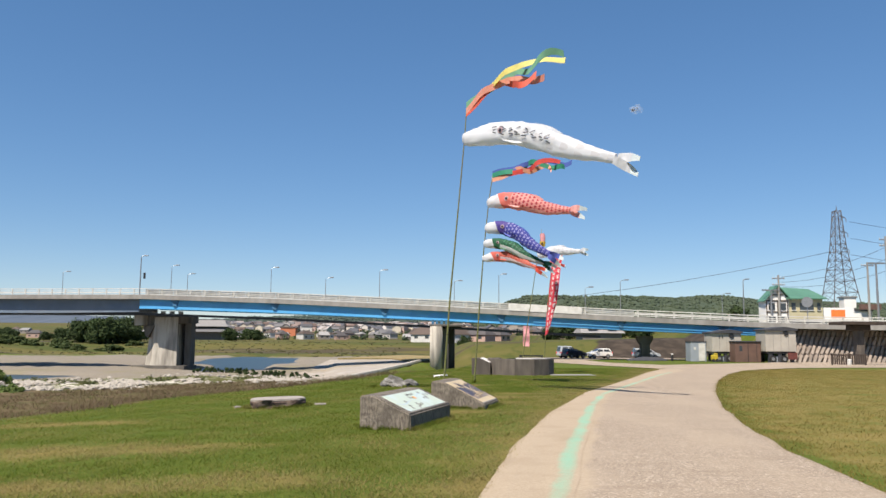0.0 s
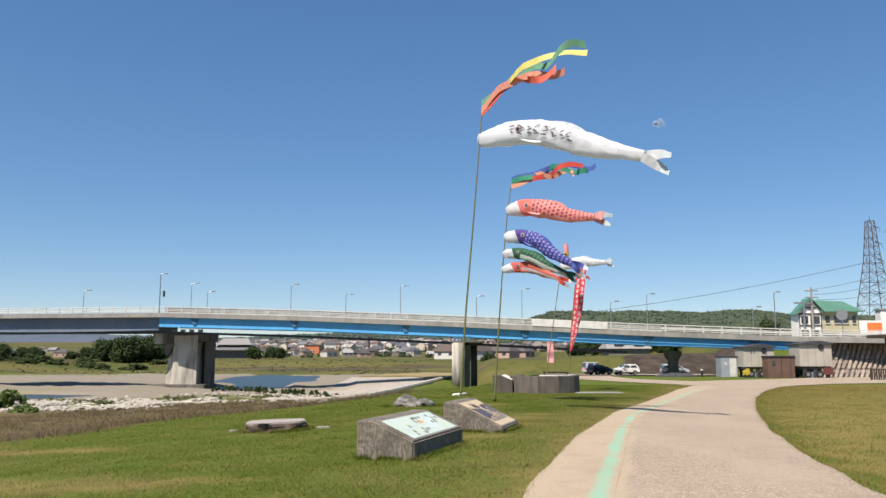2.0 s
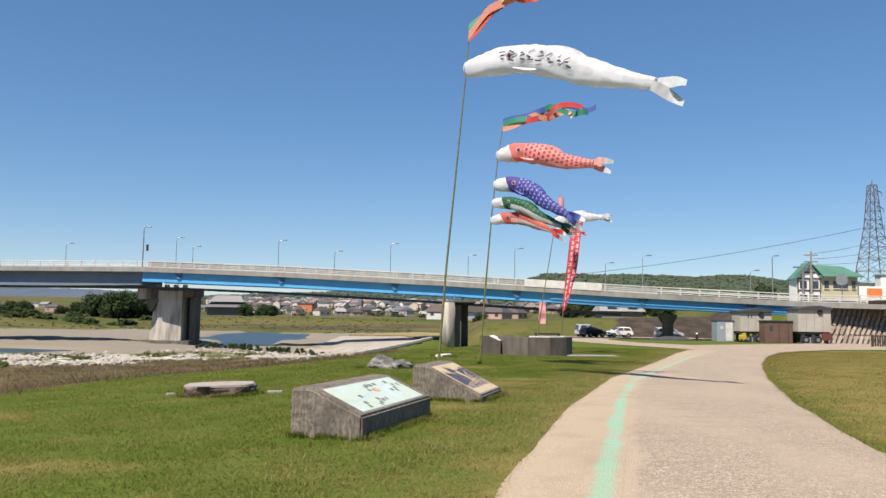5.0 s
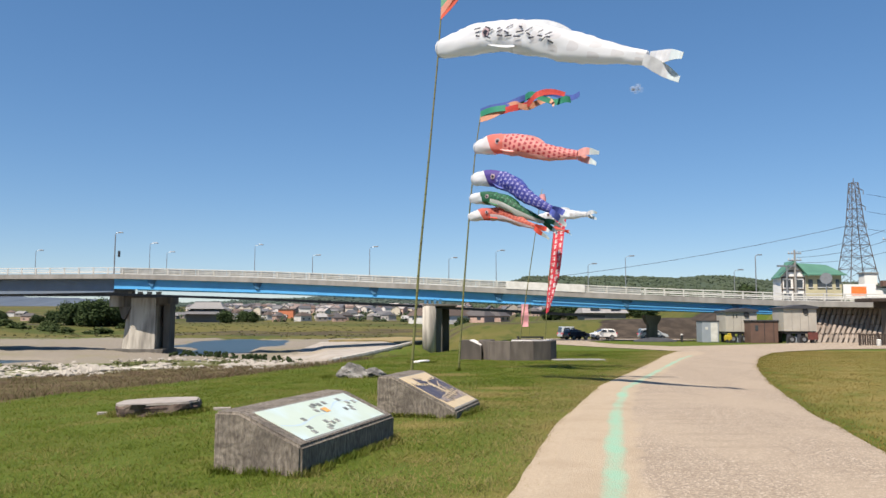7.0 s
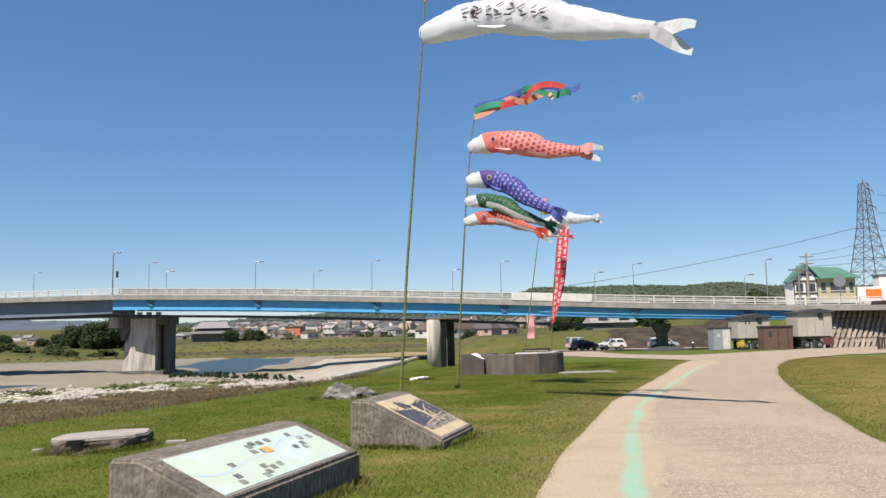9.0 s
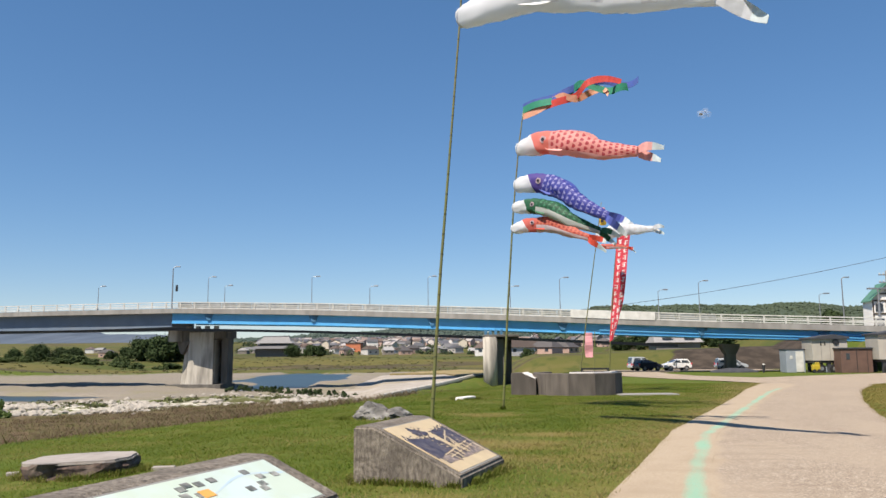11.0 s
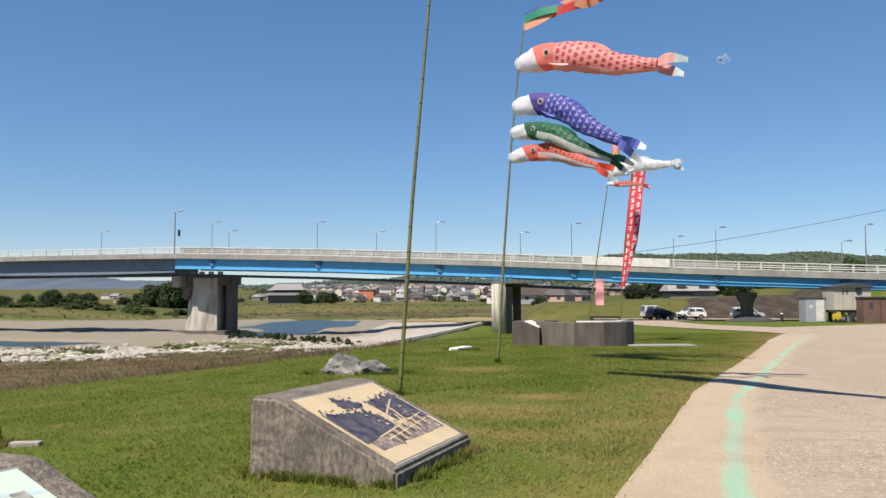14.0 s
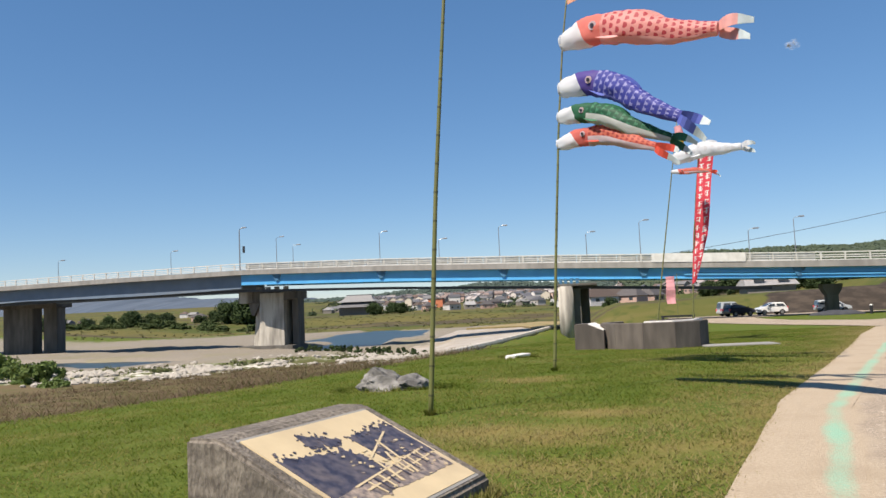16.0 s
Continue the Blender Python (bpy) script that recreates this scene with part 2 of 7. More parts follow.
def terrain(x, y):
    x, y = np.asarray(x, float), np.asarray(y, float)
    g = base_z(y)
    d = edge_x(y) - x
    lawn_fall = -0.0405 * np.clip(-1.5 - x, 0, 9.5) * smooth01((60 - y) / 20)
    top = g + lawn_fall
    t = smooth01(d / 11.0)
    z = top * (1 - t) + BED * t
    # gravel bar, channels
    z = z + np.where(d > 14, 0.18 * np.sin(x * 0.21 + 1.3) * np.sin(y * 0.16) * t, 0)
    z = z - 0.9 * smooth01((1.15 - pool(x, y)) / 0.35) * smooth01((d - 12) / 6)
    # far levee behind the river
    far = smooth01((y - 225 - 0.10 * (x + 60)) / 70)
    z = z * (1 - far) - 0.3 * far
    # left bank
    lb = smooth01((-95 - x) / 40) * smooth01((y - 120) / 60)
    z = z * (1 - lb) + np.maximum(z, -0.6) * lb
    # embankment with the road on the right
    em = smooth01((x - 39.5) / 4) * smooth01((y - 91) / 3)
    z = z * (1 - em) + 3.0 * em
    em2 = smooth01((y - 116.5) / 8) * smooth01((x + 1) / 9) * (1 - smooth01((y - 170) / 60)) * (1 - em)
    z = z * (1 - em2) + (0.75 + 0.035 * np.clip(x - 8, 0, 30)) * em2
    # grass shelf behind the revetment kerb
    k = x + 7.4 - 0.171 * (y - 70)
    shelf = smooth01((k + 0.3) / 0.8) * smooth01((y - 66) / 4) * (1 - smooth01((y - 104) / 4)) * (1 - smooth01((k - 1.5) / 2.5))
    z = z * (1 - shelf) + np.maximum(z, -2.12 + 0.015 * (y - 70)) * shelf
    z = z + 0.026 * np.clip(y - 500, 0, 900)
    return z


def tz(x, y):
    return float(terrain(x, y))


def dry_at(x, y):
    """How parched the lawn is: the far side of the path, a fading band beside the path and a few straw patches."""
    right = 0.74 * smooth01((x - side_x(PATH_R, y)) / 0.5) * (y < 58)
    gap = np.abs(side_x(PATH_L, y) - x)
    band = (0.42 * np.exp(-gap / 1.7) + 0.25 * np.exp(-gap / 0.35)) * (x < side_x(PATH_L, y) + 0.6)
    mott = 0.5 + 0.5 * np.sin(2.1 * x + 1.3 * np.sin(1.7 * y)) * np.sin(2.9 * y + 1.1 * np.sin(1.3 * x))
    straw = np.zeros_like(x + 0.0)
    for cx, cy, sx, sy in ((1.7, 23.6, 1.3, 0.8), (0.9, 21.9, 1.0, 0.6), (2.6, 25.2, 0.9, 0.5), (1.2, 30.5, 0.9, 0.6), (-5.5, 12.5, 2.6, 0.8), (-3.5, 9.0, 2.2, 0.6), (-8.0, 17.5, 2.2, 0.7), (0.6, 18.3, 0.8, 0.4)):
        straw = np.maximum(straw, np.exp(-((x - cx) / sx) ** 2 - ((y - cy) / sy) ** 2))
    return np.clip(right + band + 1.0 * straw * (0.55 + 0.45 * mott), 0, 1)


def build_ground():
    xs = np.r_[-2600, -1600, -1000, -650, -450, -340, -270, np.arange(-220, -70, 8), np.arange(-70, -16, 1.5), np.arange(-16, 14, 0.5), np.arange(14, 64, 1.5), 64, 72, 85, 100, 130, 180, 250, 400, 650, 1000, 1600, 2600]
    ys = np.r_[-2600, -1200, -500, -200, -80, -30, np.arange(-10, 60, 0.6), np.arange(60, 130, 1.5), np.arange(130, 320, 5), 340, 380, 450, 520, 600, 680, 800, 950, 1100, 1300, 1400, 1500, 2600]
    X, Y = np.meshgrid(xs, ys)
    Z = terrain(X, Y)
    rnd = np.random.RandomState(3)
    d = edge_x(Y) - X
    Z = Z + rnd.uniform(-0.012, 0.012, Z.shape) * (np.abs(X) < 16) + rnd.uniform(-0.12, 0.12, Z.shape) * (d > 8) * (d < 120) * (Y < 220)
    nx, ny = len(xs), len(ys)
    idx = np.arange(nx * ny).reshape(ny, nx)
    quads = np.stack([idx[:-1, :-1], idx[:-1, 1:], idx[1:, 1:], idx[1:, :-1]], -1).reshape(-1, 4)
    me = bpy.data.meshes.new("ground")
    me.from_pydata(np.stack([X, Y, Z], -1).reshape(-1, 3).tolist(), [], quads.tolist())
    # zones: red = tall dry weeds, green = gravel, blue = pale boulders
    bar = Y - bar_y(X)
    weeds = smooth01((d + 0.3) / 0.8) * (1 - smooth01((bar + 6) / 3)) * (Y < 140) * (1 - smooth01((Y - 44) / 10) * smooth01((X + 7) / 3))
    gravel = smooth01((bar - 7) / 4) * smooth01((d - 6) / 5) * (1 - smooth01((Y - 175) / 20)) * (X > -150)
    green_bank = smooth01((-62 - X + 0.0 * Y) / 30) * smooth01((Y - 150) / 40)
    gravel = gravel * (1 - green_bank) * (1 - smooth01((X + 7) / 3))
    stones = np.exp(-((bar - 2.5) / 7.0) ** 2) * smooth01((d - 8) / 4) * (Y < 100) * (X < -9)
    field = smooth01((Y - 175) / 20) * smooth01((d - 5) / 6)
    field = np.maximum(field, smooth01((Y - 114) / 4) * smooth01((X + 1) / 3))
    dark_bank = smooth01((Y - 115.5) / 2) * (1 - smooth01((Y - 130) / 6)) * smooth01((X - 21.5 - 0.35 * (Y - 116)) / 2.5) * (1 - smooth01((X - 64) / 8))
    dry = dry_at(X, Y)
    zone = np.stack([weeds, gravel, stones, field], -1).reshape(-1, 4)
    at = me.color_attributes.new("zone", "FLOAT_COLOR", "POINT")
    at.data.foreach_set("color", zone.ravel().astype(np.float32))
    da = me.attributes.new("dry", "FLOAT", "POINT")
    da.data.foreach_set("value", np.clip(dry, 0, 1).ravel().astype(np.float32))
    db = me.attributes.new("dark_bank", "FLOAT", "POINT")
    db.data.foreach_set("value", np.clip(dark_bank, 0, 1).ravel().astype(np.float32))
    for p in me.polygons:
        p.use_smooth = True
    ob = new("ground", me)
    me.materials.append(ground_material())
    return tagged(ob, "mown lawn falling to dry weeds and a gravel riverbed", "ground", kind="structure")


def ground_material():
    m = bpy.data.materials.new("ground_cover")
    m.use_nodes = True
    nt = m.node_tree
    n, l = nt.nodes, nt.links
    bsdf = n["Principled BSDF"]
    bsdf.inputs["Roughness"].default_value = 0.95
    bsdf.inputs["Specular IOR Level"].default_value = 0.1
    co = n.new("ShaderNodeTexCoord")
    at = n.new("ShaderNodeVertexColor")
    at.layer_name = "zone"
    sp = n.new("ShaderNodeSeparateColor")
    l.new(at.outputs["Color"], sp.inputs["Color"])

    def noise_tex(s, detail=5):
        t = n.new("ShaderNodeTexNoise")
        t.inputs["Scale"].default_value, t.inputs["Detail"].default_value = s, detail
        l.new(co.outputs["Object"], t.inputs["Vector"])
        return t.outputs["Fac"]

    def rng(v, a, b, lo=0.0, hi=1.0):
        r = n.new("ShaderNodeMapRange")
        r.inputs["From Min"].default_value, r.inputs["From Max"].default_value = a, b
        r.inputs["To Min"].default_value, r.inputs["To Max"].default_value = lo, hi
        l.new(v, r.inputs["Value"])
        return r.outputs["Result"]

    def mix(f, a, b):
        x = n.new("ShaderNodeMix")
        x.data_type = "RGBA"
        l.new(f, x.inputs["Factor"])
        for s, v in (("A", a), ("B", b)):
            if isinstance(v, tuple):
                x.inputs[s].default_value = (*v, 1)
            else:
                l.new(v, x.inputs[s])
        return x.outputs["Result"]

    def add(a, b, op="ADD"):
        x = n.new("ShaderNodeMath")
        x.operation = op
        l.new(a, x.inputs[0])
        if isinstance(b, float):
            x.inputs[1].default_value = b
        else:
            l.new(b, x.inputs[1])
        return x.outputs["Value"]

    big, mid, fine = noise_tex(0.16), noise_tex(0.9), noise_tex(16)
    lawn = mix(rng(fine, 0.35, 0.65), (0.056, 0.088, 0.011), (0.092, 0.118, 0.020))
    lawn = mix(rng(mid, 0.54, 0.70, 0, 0.6), lawn, (0.150, 0.125, 0.042))
    lawn = mix(rng(big, 0.50, 0.64, 0, 0.45), lawn, (0.098, 0.104, 0.026))
    dr = n.new("ShaderNodeAttribute")
    dr.attribute_name = "dry"
    lawn = mix(rng(add(dr.outputs["Fac"], rng(mid, 0.3, 0.7, -0.35, 0.35)), 0.25, 0.9), lawn, mix(rng(fine, 0.35, 0.65), (0.205, 0.160, 0.056), (0.150, 0.130, 0.038)))
    weeds = mix(rng(mid, 0.40, 0.62), (0.118, 0.089, 0.052), (0.089, 0.086, 0.033))
    weeds = mix(rng(fine, 0.4, 0.7, 0, 0.5), weeds, (0.14, 0.105, 0.064))
    grav = mix(rng(fine, 0.35, 0.65), (0.245, 0.218, 0.178), (0.165, 0.147, 0.118))
    grav = mix(rng(big, 0.53, 0.62, 0, 0.6), grav, (0.190, 0.175, 0.110))
    ston = mix(rng(noise_tex(2.2), 0.46, 0.54), (0.090, 0.098, 0.034), (0.56, 0.53, 0.46))
    ston = mix(rng(noise_tex(0.13), 0.46, 0.56), ston, (0.086, 0.089, 0.032))
    wob = rng(mid, 0.25, 0.75, -0.25, 0.25)
    col = mix(rng(add(sp.outputs["Red"], wob), 0.4, 0.6), lawn, weeds)
    col = mix(rng(add(sp.outputs["Green"], wob), 0.4, 0.6), col, grav)
    col = mix(rng(add(sp.outputs["Blue"], wob), 0.4, 0.6), col, ston)
    mp = n.new("ShaderNodeMapping")
    mp.inputs["Scale"].default_value = (0.35, 1.0, 1.0)
    l.new(co.outputs["Object"], mp.inputs["Vector"])

    def plots(s):
        t = n.new("ShaderNodeTexNoise")
        t.inputs["Scale"].default_value, t.inputs["Detail"].default_value = s, 4
        l.new(mp.outputs["Vector"], t.inputs["Vector"])
        return t.outputs["Fac"]

    fld = mix(rng(plots(0.022), 0.44, 0.56), (0.112, 0.100, 0.032), (0.062, 0.076, 0.021))
    fld = mix(rng(plots(0.03), 0.53, 0.57, 0, 0.85), fld, (0.062, 0.048, 0.036))
    fld = mix(rng(plots(0.15), 0.54, 0.64, 0, 0.7), fld, (0.125, 0.105, 0.044))
    fld = mix(rng(noise_tex(0.6), 0.52, 0.66, 0, 0.7), fld, (0.050, 0.066, 0.018))
    db = n.new("ShaderNodeAttribute")
    db.attribute_name = "dark_bank"
    brown = mix(rng(noise_tex(0.7), 0.42, 0.62), (0.040, 0.033, 0.027), (0.066, 0.053, 0.042))
    fld = mix(rng(add(db.outputs["Fac"], wob), 0.4, 0.6), fld, brown)
    col = mix(rng(add(at.outputs["Alpha"], wob), 0.4, 0.6), col, fld)
    l.new(col, bsdf.inputs["Base Color"])
    bp = n.new("ShaderNodeBump")
    bp.inputs["Strength"].default_value, bp.inputs["Distance"].default_value = 0.6, 0.05
    l.new(noise_tex(9), bp.inputs["Height"])
    l.new(bp.outputs["Normal"], bsdf.inputs["Normal"])
    return m


build_ground()

# ---- water ----
M_water = bpy.data.materials.new("river_water")
M_water.use_nodes = True
wb = M_water.node_tree.nodes["Principled BSDF"]
wb.inputs["Base Color"].default_value = (0.020, 0.034, 0.044, 1)
wb.inputs["Roughness"].default_value = 0.3
wb.inputs["Specular IOR Level"].default_value = 0.06
wt = M_water.node_tree.nodes.new("ShaderNodeTexNoise")
wt.inputs["Scale"].default_value = 1.2
wp = M_water.node_tree.nodes.new("ShaderNodeBump")
wp.inputs["Strength"].default_value = 0.9
M_water.node_tree.links.new(wt.outputs["Fac"], wp.inputs["Height"])
M_water.node_tree.links.new(wp.outputs["Normal"], wb.inputs["Normal"])
bm = bmesh.new()
bm.faces.new([bm.verts.new(p) for p in ((-120, 70, -3.2), (-6, 70, -3.2), (-6, 190, -3.2), (-120, 190, -3.2))])
tagged(part("water", bm, M_water), "dark blue shallow river water between gravel bars", "water", kind="structure")

# ---- path ----
def side(tab, y):
    return float(np.interp(y, [p[0] for p in tab], [p[1] for p in tab]))


GREEN = [(-12, -2.0), (0, -0.1), (8.1, 1.25), (11.5, 1.95), (13.6, 2.45), (19.2, 3.75), (21, 4.2), (25, 5.3), (31, 7.6), (43, 12.2), (52, 16.2)]


def strip_at(x, y):
    """1 on the sandy strip beside the grass and along the painted line, 0 on the coarse asphalt."""
    return float(smooth01((side(GREEN, y) + 0.55 - x) / 0.5)) if y < 54 else 0.35


def mark(ob, name, values):
    a = ob.data.attributes.new(name, "FLOAT", "POINT")
    a.data.foreach_set("value", values)


def build_path():
    bm = bmesh.new()
    ys = np.arange(-12, 55.01, 0.25)
    rows = []
    for y in ys:
        a = side(PATH_L, y) + 0.05 * noise.noise((y * 0.9, 3.1, 0)) + 0.03 * noise.noise((y * 4, 7, 0))
        b = side(PATH_R, y) + 0.05 * noise.noise((y * 0.8, 9.1, 0)) + 0.03 * noise.noise((y * 4, 2, 0))
        rows.append([bm.verts.new((a + (b - a) * k / 16, y, float(base_z(y)) + (0.025 if 0 < k < 16 else 0.0) + 0.012)) for k in range(17)])
    for r, s in zip(rows, rows[1:]):
        for k in range(16):
            bm.faces.new((r[k], r[k + 1], s[k + 1], s[k]))
    for loop in ([(15.6, 55), (22.5, 55), (27, 59.5), (32, 62), (45, 66), (75, 74), (75, 86), (52, 88.2), (37, 87.5), (34.6, 82.0), (27.2, 75.0), (19.4, 67.6), (13.2, 64.5), (14.8, 59)],
                 [(13.2, 64.5), (19.4, 67.6), (16.9, 75), (16.8, 84), (17.4, 92), (22, 99), (34, 102), (34, 116), (12, 116), (10.5, 95), (11.2, 75)]):
        vs = [bm.verts.new((x, y, float(base_z(y)) + 0.037)) for x, y in loop]
        for tri in tessellate_polygon([[v.co for v in vs]]):
            bm.faces.new([vs[k] for k in tri])
    bmesh.ops.recalc_face_normals(bm, faces=bm.faces)
    ob = part("path", bm, M_path)
    mark(ob, "strip", [strip_at(v.co.x, v.co.y) for v in ob.data.vertices])
    tagged(ob, "pale worn asphalt footpath with ragged grass edges", "path", kind="structure")


build_path()
for a, b in ((-8.0, 47.5),):
    bm = bmesh.new()
    prev, paint, strip = None, [], []
    for y in np.arange(a, b + 0.01, 0.2):
        x = side(GREEN, y) + 0.03 * noise.noise((y * 0.7, 5, 1))
        ends = float(smooth01((y - a) / 0.9) * smooth01((b - y) / 0.9))
        cur = []
        for k in range(9):
            q = (k - 4) / 4
            cur.append(bm.verts.new((x + 0.18 * q, y, float(base_z(y)) + 0.042)))
            paint.append((1.05 - 1.25 * q * q) * (0.35 + 0.65 * ends) - 0.25 * (1 - ends))
            strip.append(strip_at(x + 0.18 * q, y))
        if prev:
            for k in range(8):
                bm.faces.new((prev[k], prev[k + 1], cur[k + 1], cur[k]))
        prev = cur
    ob = part("painted_line", bm, M_line)
    mark(ob, "paint", paint)
    mark(ob, "strip", strip)
    tagged(ob, "worn pale teal guide line painted on the path", "road marking", group="guide line dashes", kind="structure")

# ---- bridge ----
def soffit(x):
    return float(np.interp(x, [-40, 0, 22, 40], [-2.58, -2.48, -2.34, -2.22]))



RAIL_X = [-140, -59.6, -38.9, -20, 0, 22, 39, 60]
RAIL_Z = [7.6, 7.86, 7.80, 7.18, 6.25, 5.05, 4.30, 4.0]


def by(x):
    return 98.2 - 0.2 * x


def rz(x):
    return float(np.interp(x, RAIL_X, RAIL_Z))


def sweep(x0, x1, y0, y1, zlo, zhi, step=3.0, bm=None):
    """A beam that follows the bridge: y offsets from its near side, z offsets from the rail's top."""
    bm = bm or bmesh.new()
    n = max(1, round((x1 - x0) / step))
    rows = []
    for i in range(n + 1):
        x = x0 + (x1 - x0) * i / n
        lo = zlo(x) if callable(zlo) else zlo
        hi = zhi(x) if callable(zhi) else zhi
        rows.append([bm.verts.new((x, by(x) + y, rz(x) + z)) for y, z in ((y0, lo), (y1, lo), (y1, hi), (y0, hi))])
    for r, s in zip(rows, rows[1:]):
        for k in range(4):
            bm.faces.new((r[k], r[(k + 1) % 4], s[(k + 1) % 4], s[k]))
    bm.faces.new(rows[0][::-1])
    bm.faces.new(rows[-1])
    bmesh.ops.recalc_face_normals(bm, faces=bm.faces)
    return bm


def build_bridge():
    br = thing("road_bridge", "long pale blue steel girder road bridge with white parapets", "bridge")
    part("deck", sweep(-140, 60, 0, 9.5, -1.40, -1.05), M_fascia, br, "weathered pale concrete deck")
    part("girder", sweep(-39.3, 40, 0.55, 0.85, soffit, -1.40), M_blue, br, "sky blue steel plate girder")
    part("girder", sweep(-39.3, 40, 8.4, 8.8, soffit, -1.40), M_blue, br)
    part("flange", sweep(-39.3, 40, 0.46, 0.95, lambda x: soffit(x) - 0.08, soffit), M_blue, br)
    part("girder", sweep(-140, -39.5, 0.95, 1.3, lambda x: -3.05 - 0.25 * abs(math.sin((x + 38.8) * math.pi / 36)), -1.40), M_greyblue, br, "dull grey-blue girder of the older span")
    part("girder", sweep(-140, -39.5, 7.8, 8.2, -3.4, -1.40), M_greyblue, br)
    part("pipe", sweep(-140, 20, 1.4, 1.7, -3.5, -3.2), M_black, br, "dark service pipe under the girder")
    for z in (-1.82, -2.04):
        part("stiffener", sweep(12, 40, 0.38, 0.55, z - 0.06, z + 0.06), M_blue, br)
    # splice brackets
    for x in (-34.2, -20.5, -6.2, 8.2, 22.2, 33.5):
        bm = bmesh.new()
        y, z = by(x), rz(x)
        pts = [(-0.6, -1.42), (0.6, -1.42), (0.38, -1.85), (0.2, -2.2), (-0.2, -2.2), (-0.38, -1.85)]
        a = [bm.verts.new((x + p, y + 0.34, z + q)) for p, q in pts]
        b = [bm.verts.new((x + p, y + 0.55, z + q)) for p, q in pts]
        bm.faces.new(a)
        for i in range(6):
            bm.faces.new((a[i], b[i], b[(i + 1) % 6], a[(i + 1) % 6]))
        bmesh.ops.recalc_face_normals(bm, faces=bm.faces)
        part("bracket", bm, M_bracket, br)
    # parapets on both sides
    for yo in (0.0, 9.3):
        part("kerb", sweep(-140, 60, yo, yo + 0.2, -1.05, -0.82), M_fascia, br)
        part("top_rail", sweep(-140, 60, yo + 0.02, yo + 0.16, -0.1, 0.0), M_white, br)
        for z in (-0.32, -0.52):
            part("rail", sweep(-140, 60, yo + 0.06, yo + 0.12, z - 0.04, z + 0.04), M_white, br)
    post = part("post", box(-0.07, 0.07, 0, 0.12, -1.05, -0.04), M_white, br)
    post.matrix_basis = pose(-138, by(-138) + 0.03, rz(-138))
    for i in range(1, 99):
        x = -138 + 2 * i
        share("post", post, br, pose(x, by(x) + 0.03, rz(x)))
    for i in range(39):
        x = -38.4 + 2 * i
        if x > 22:
            break
        part("panel", sweep(x + 0.03, x + 1.97, 0.13, 0.16, -0.80, -0.12, 2), M_white, br)
    part("banner", sweep(9.0, 17.6, -0.06, -0.03, -0.85, 0.02), M_white, br, "long white cloth banner tied to the parapet")
    return br


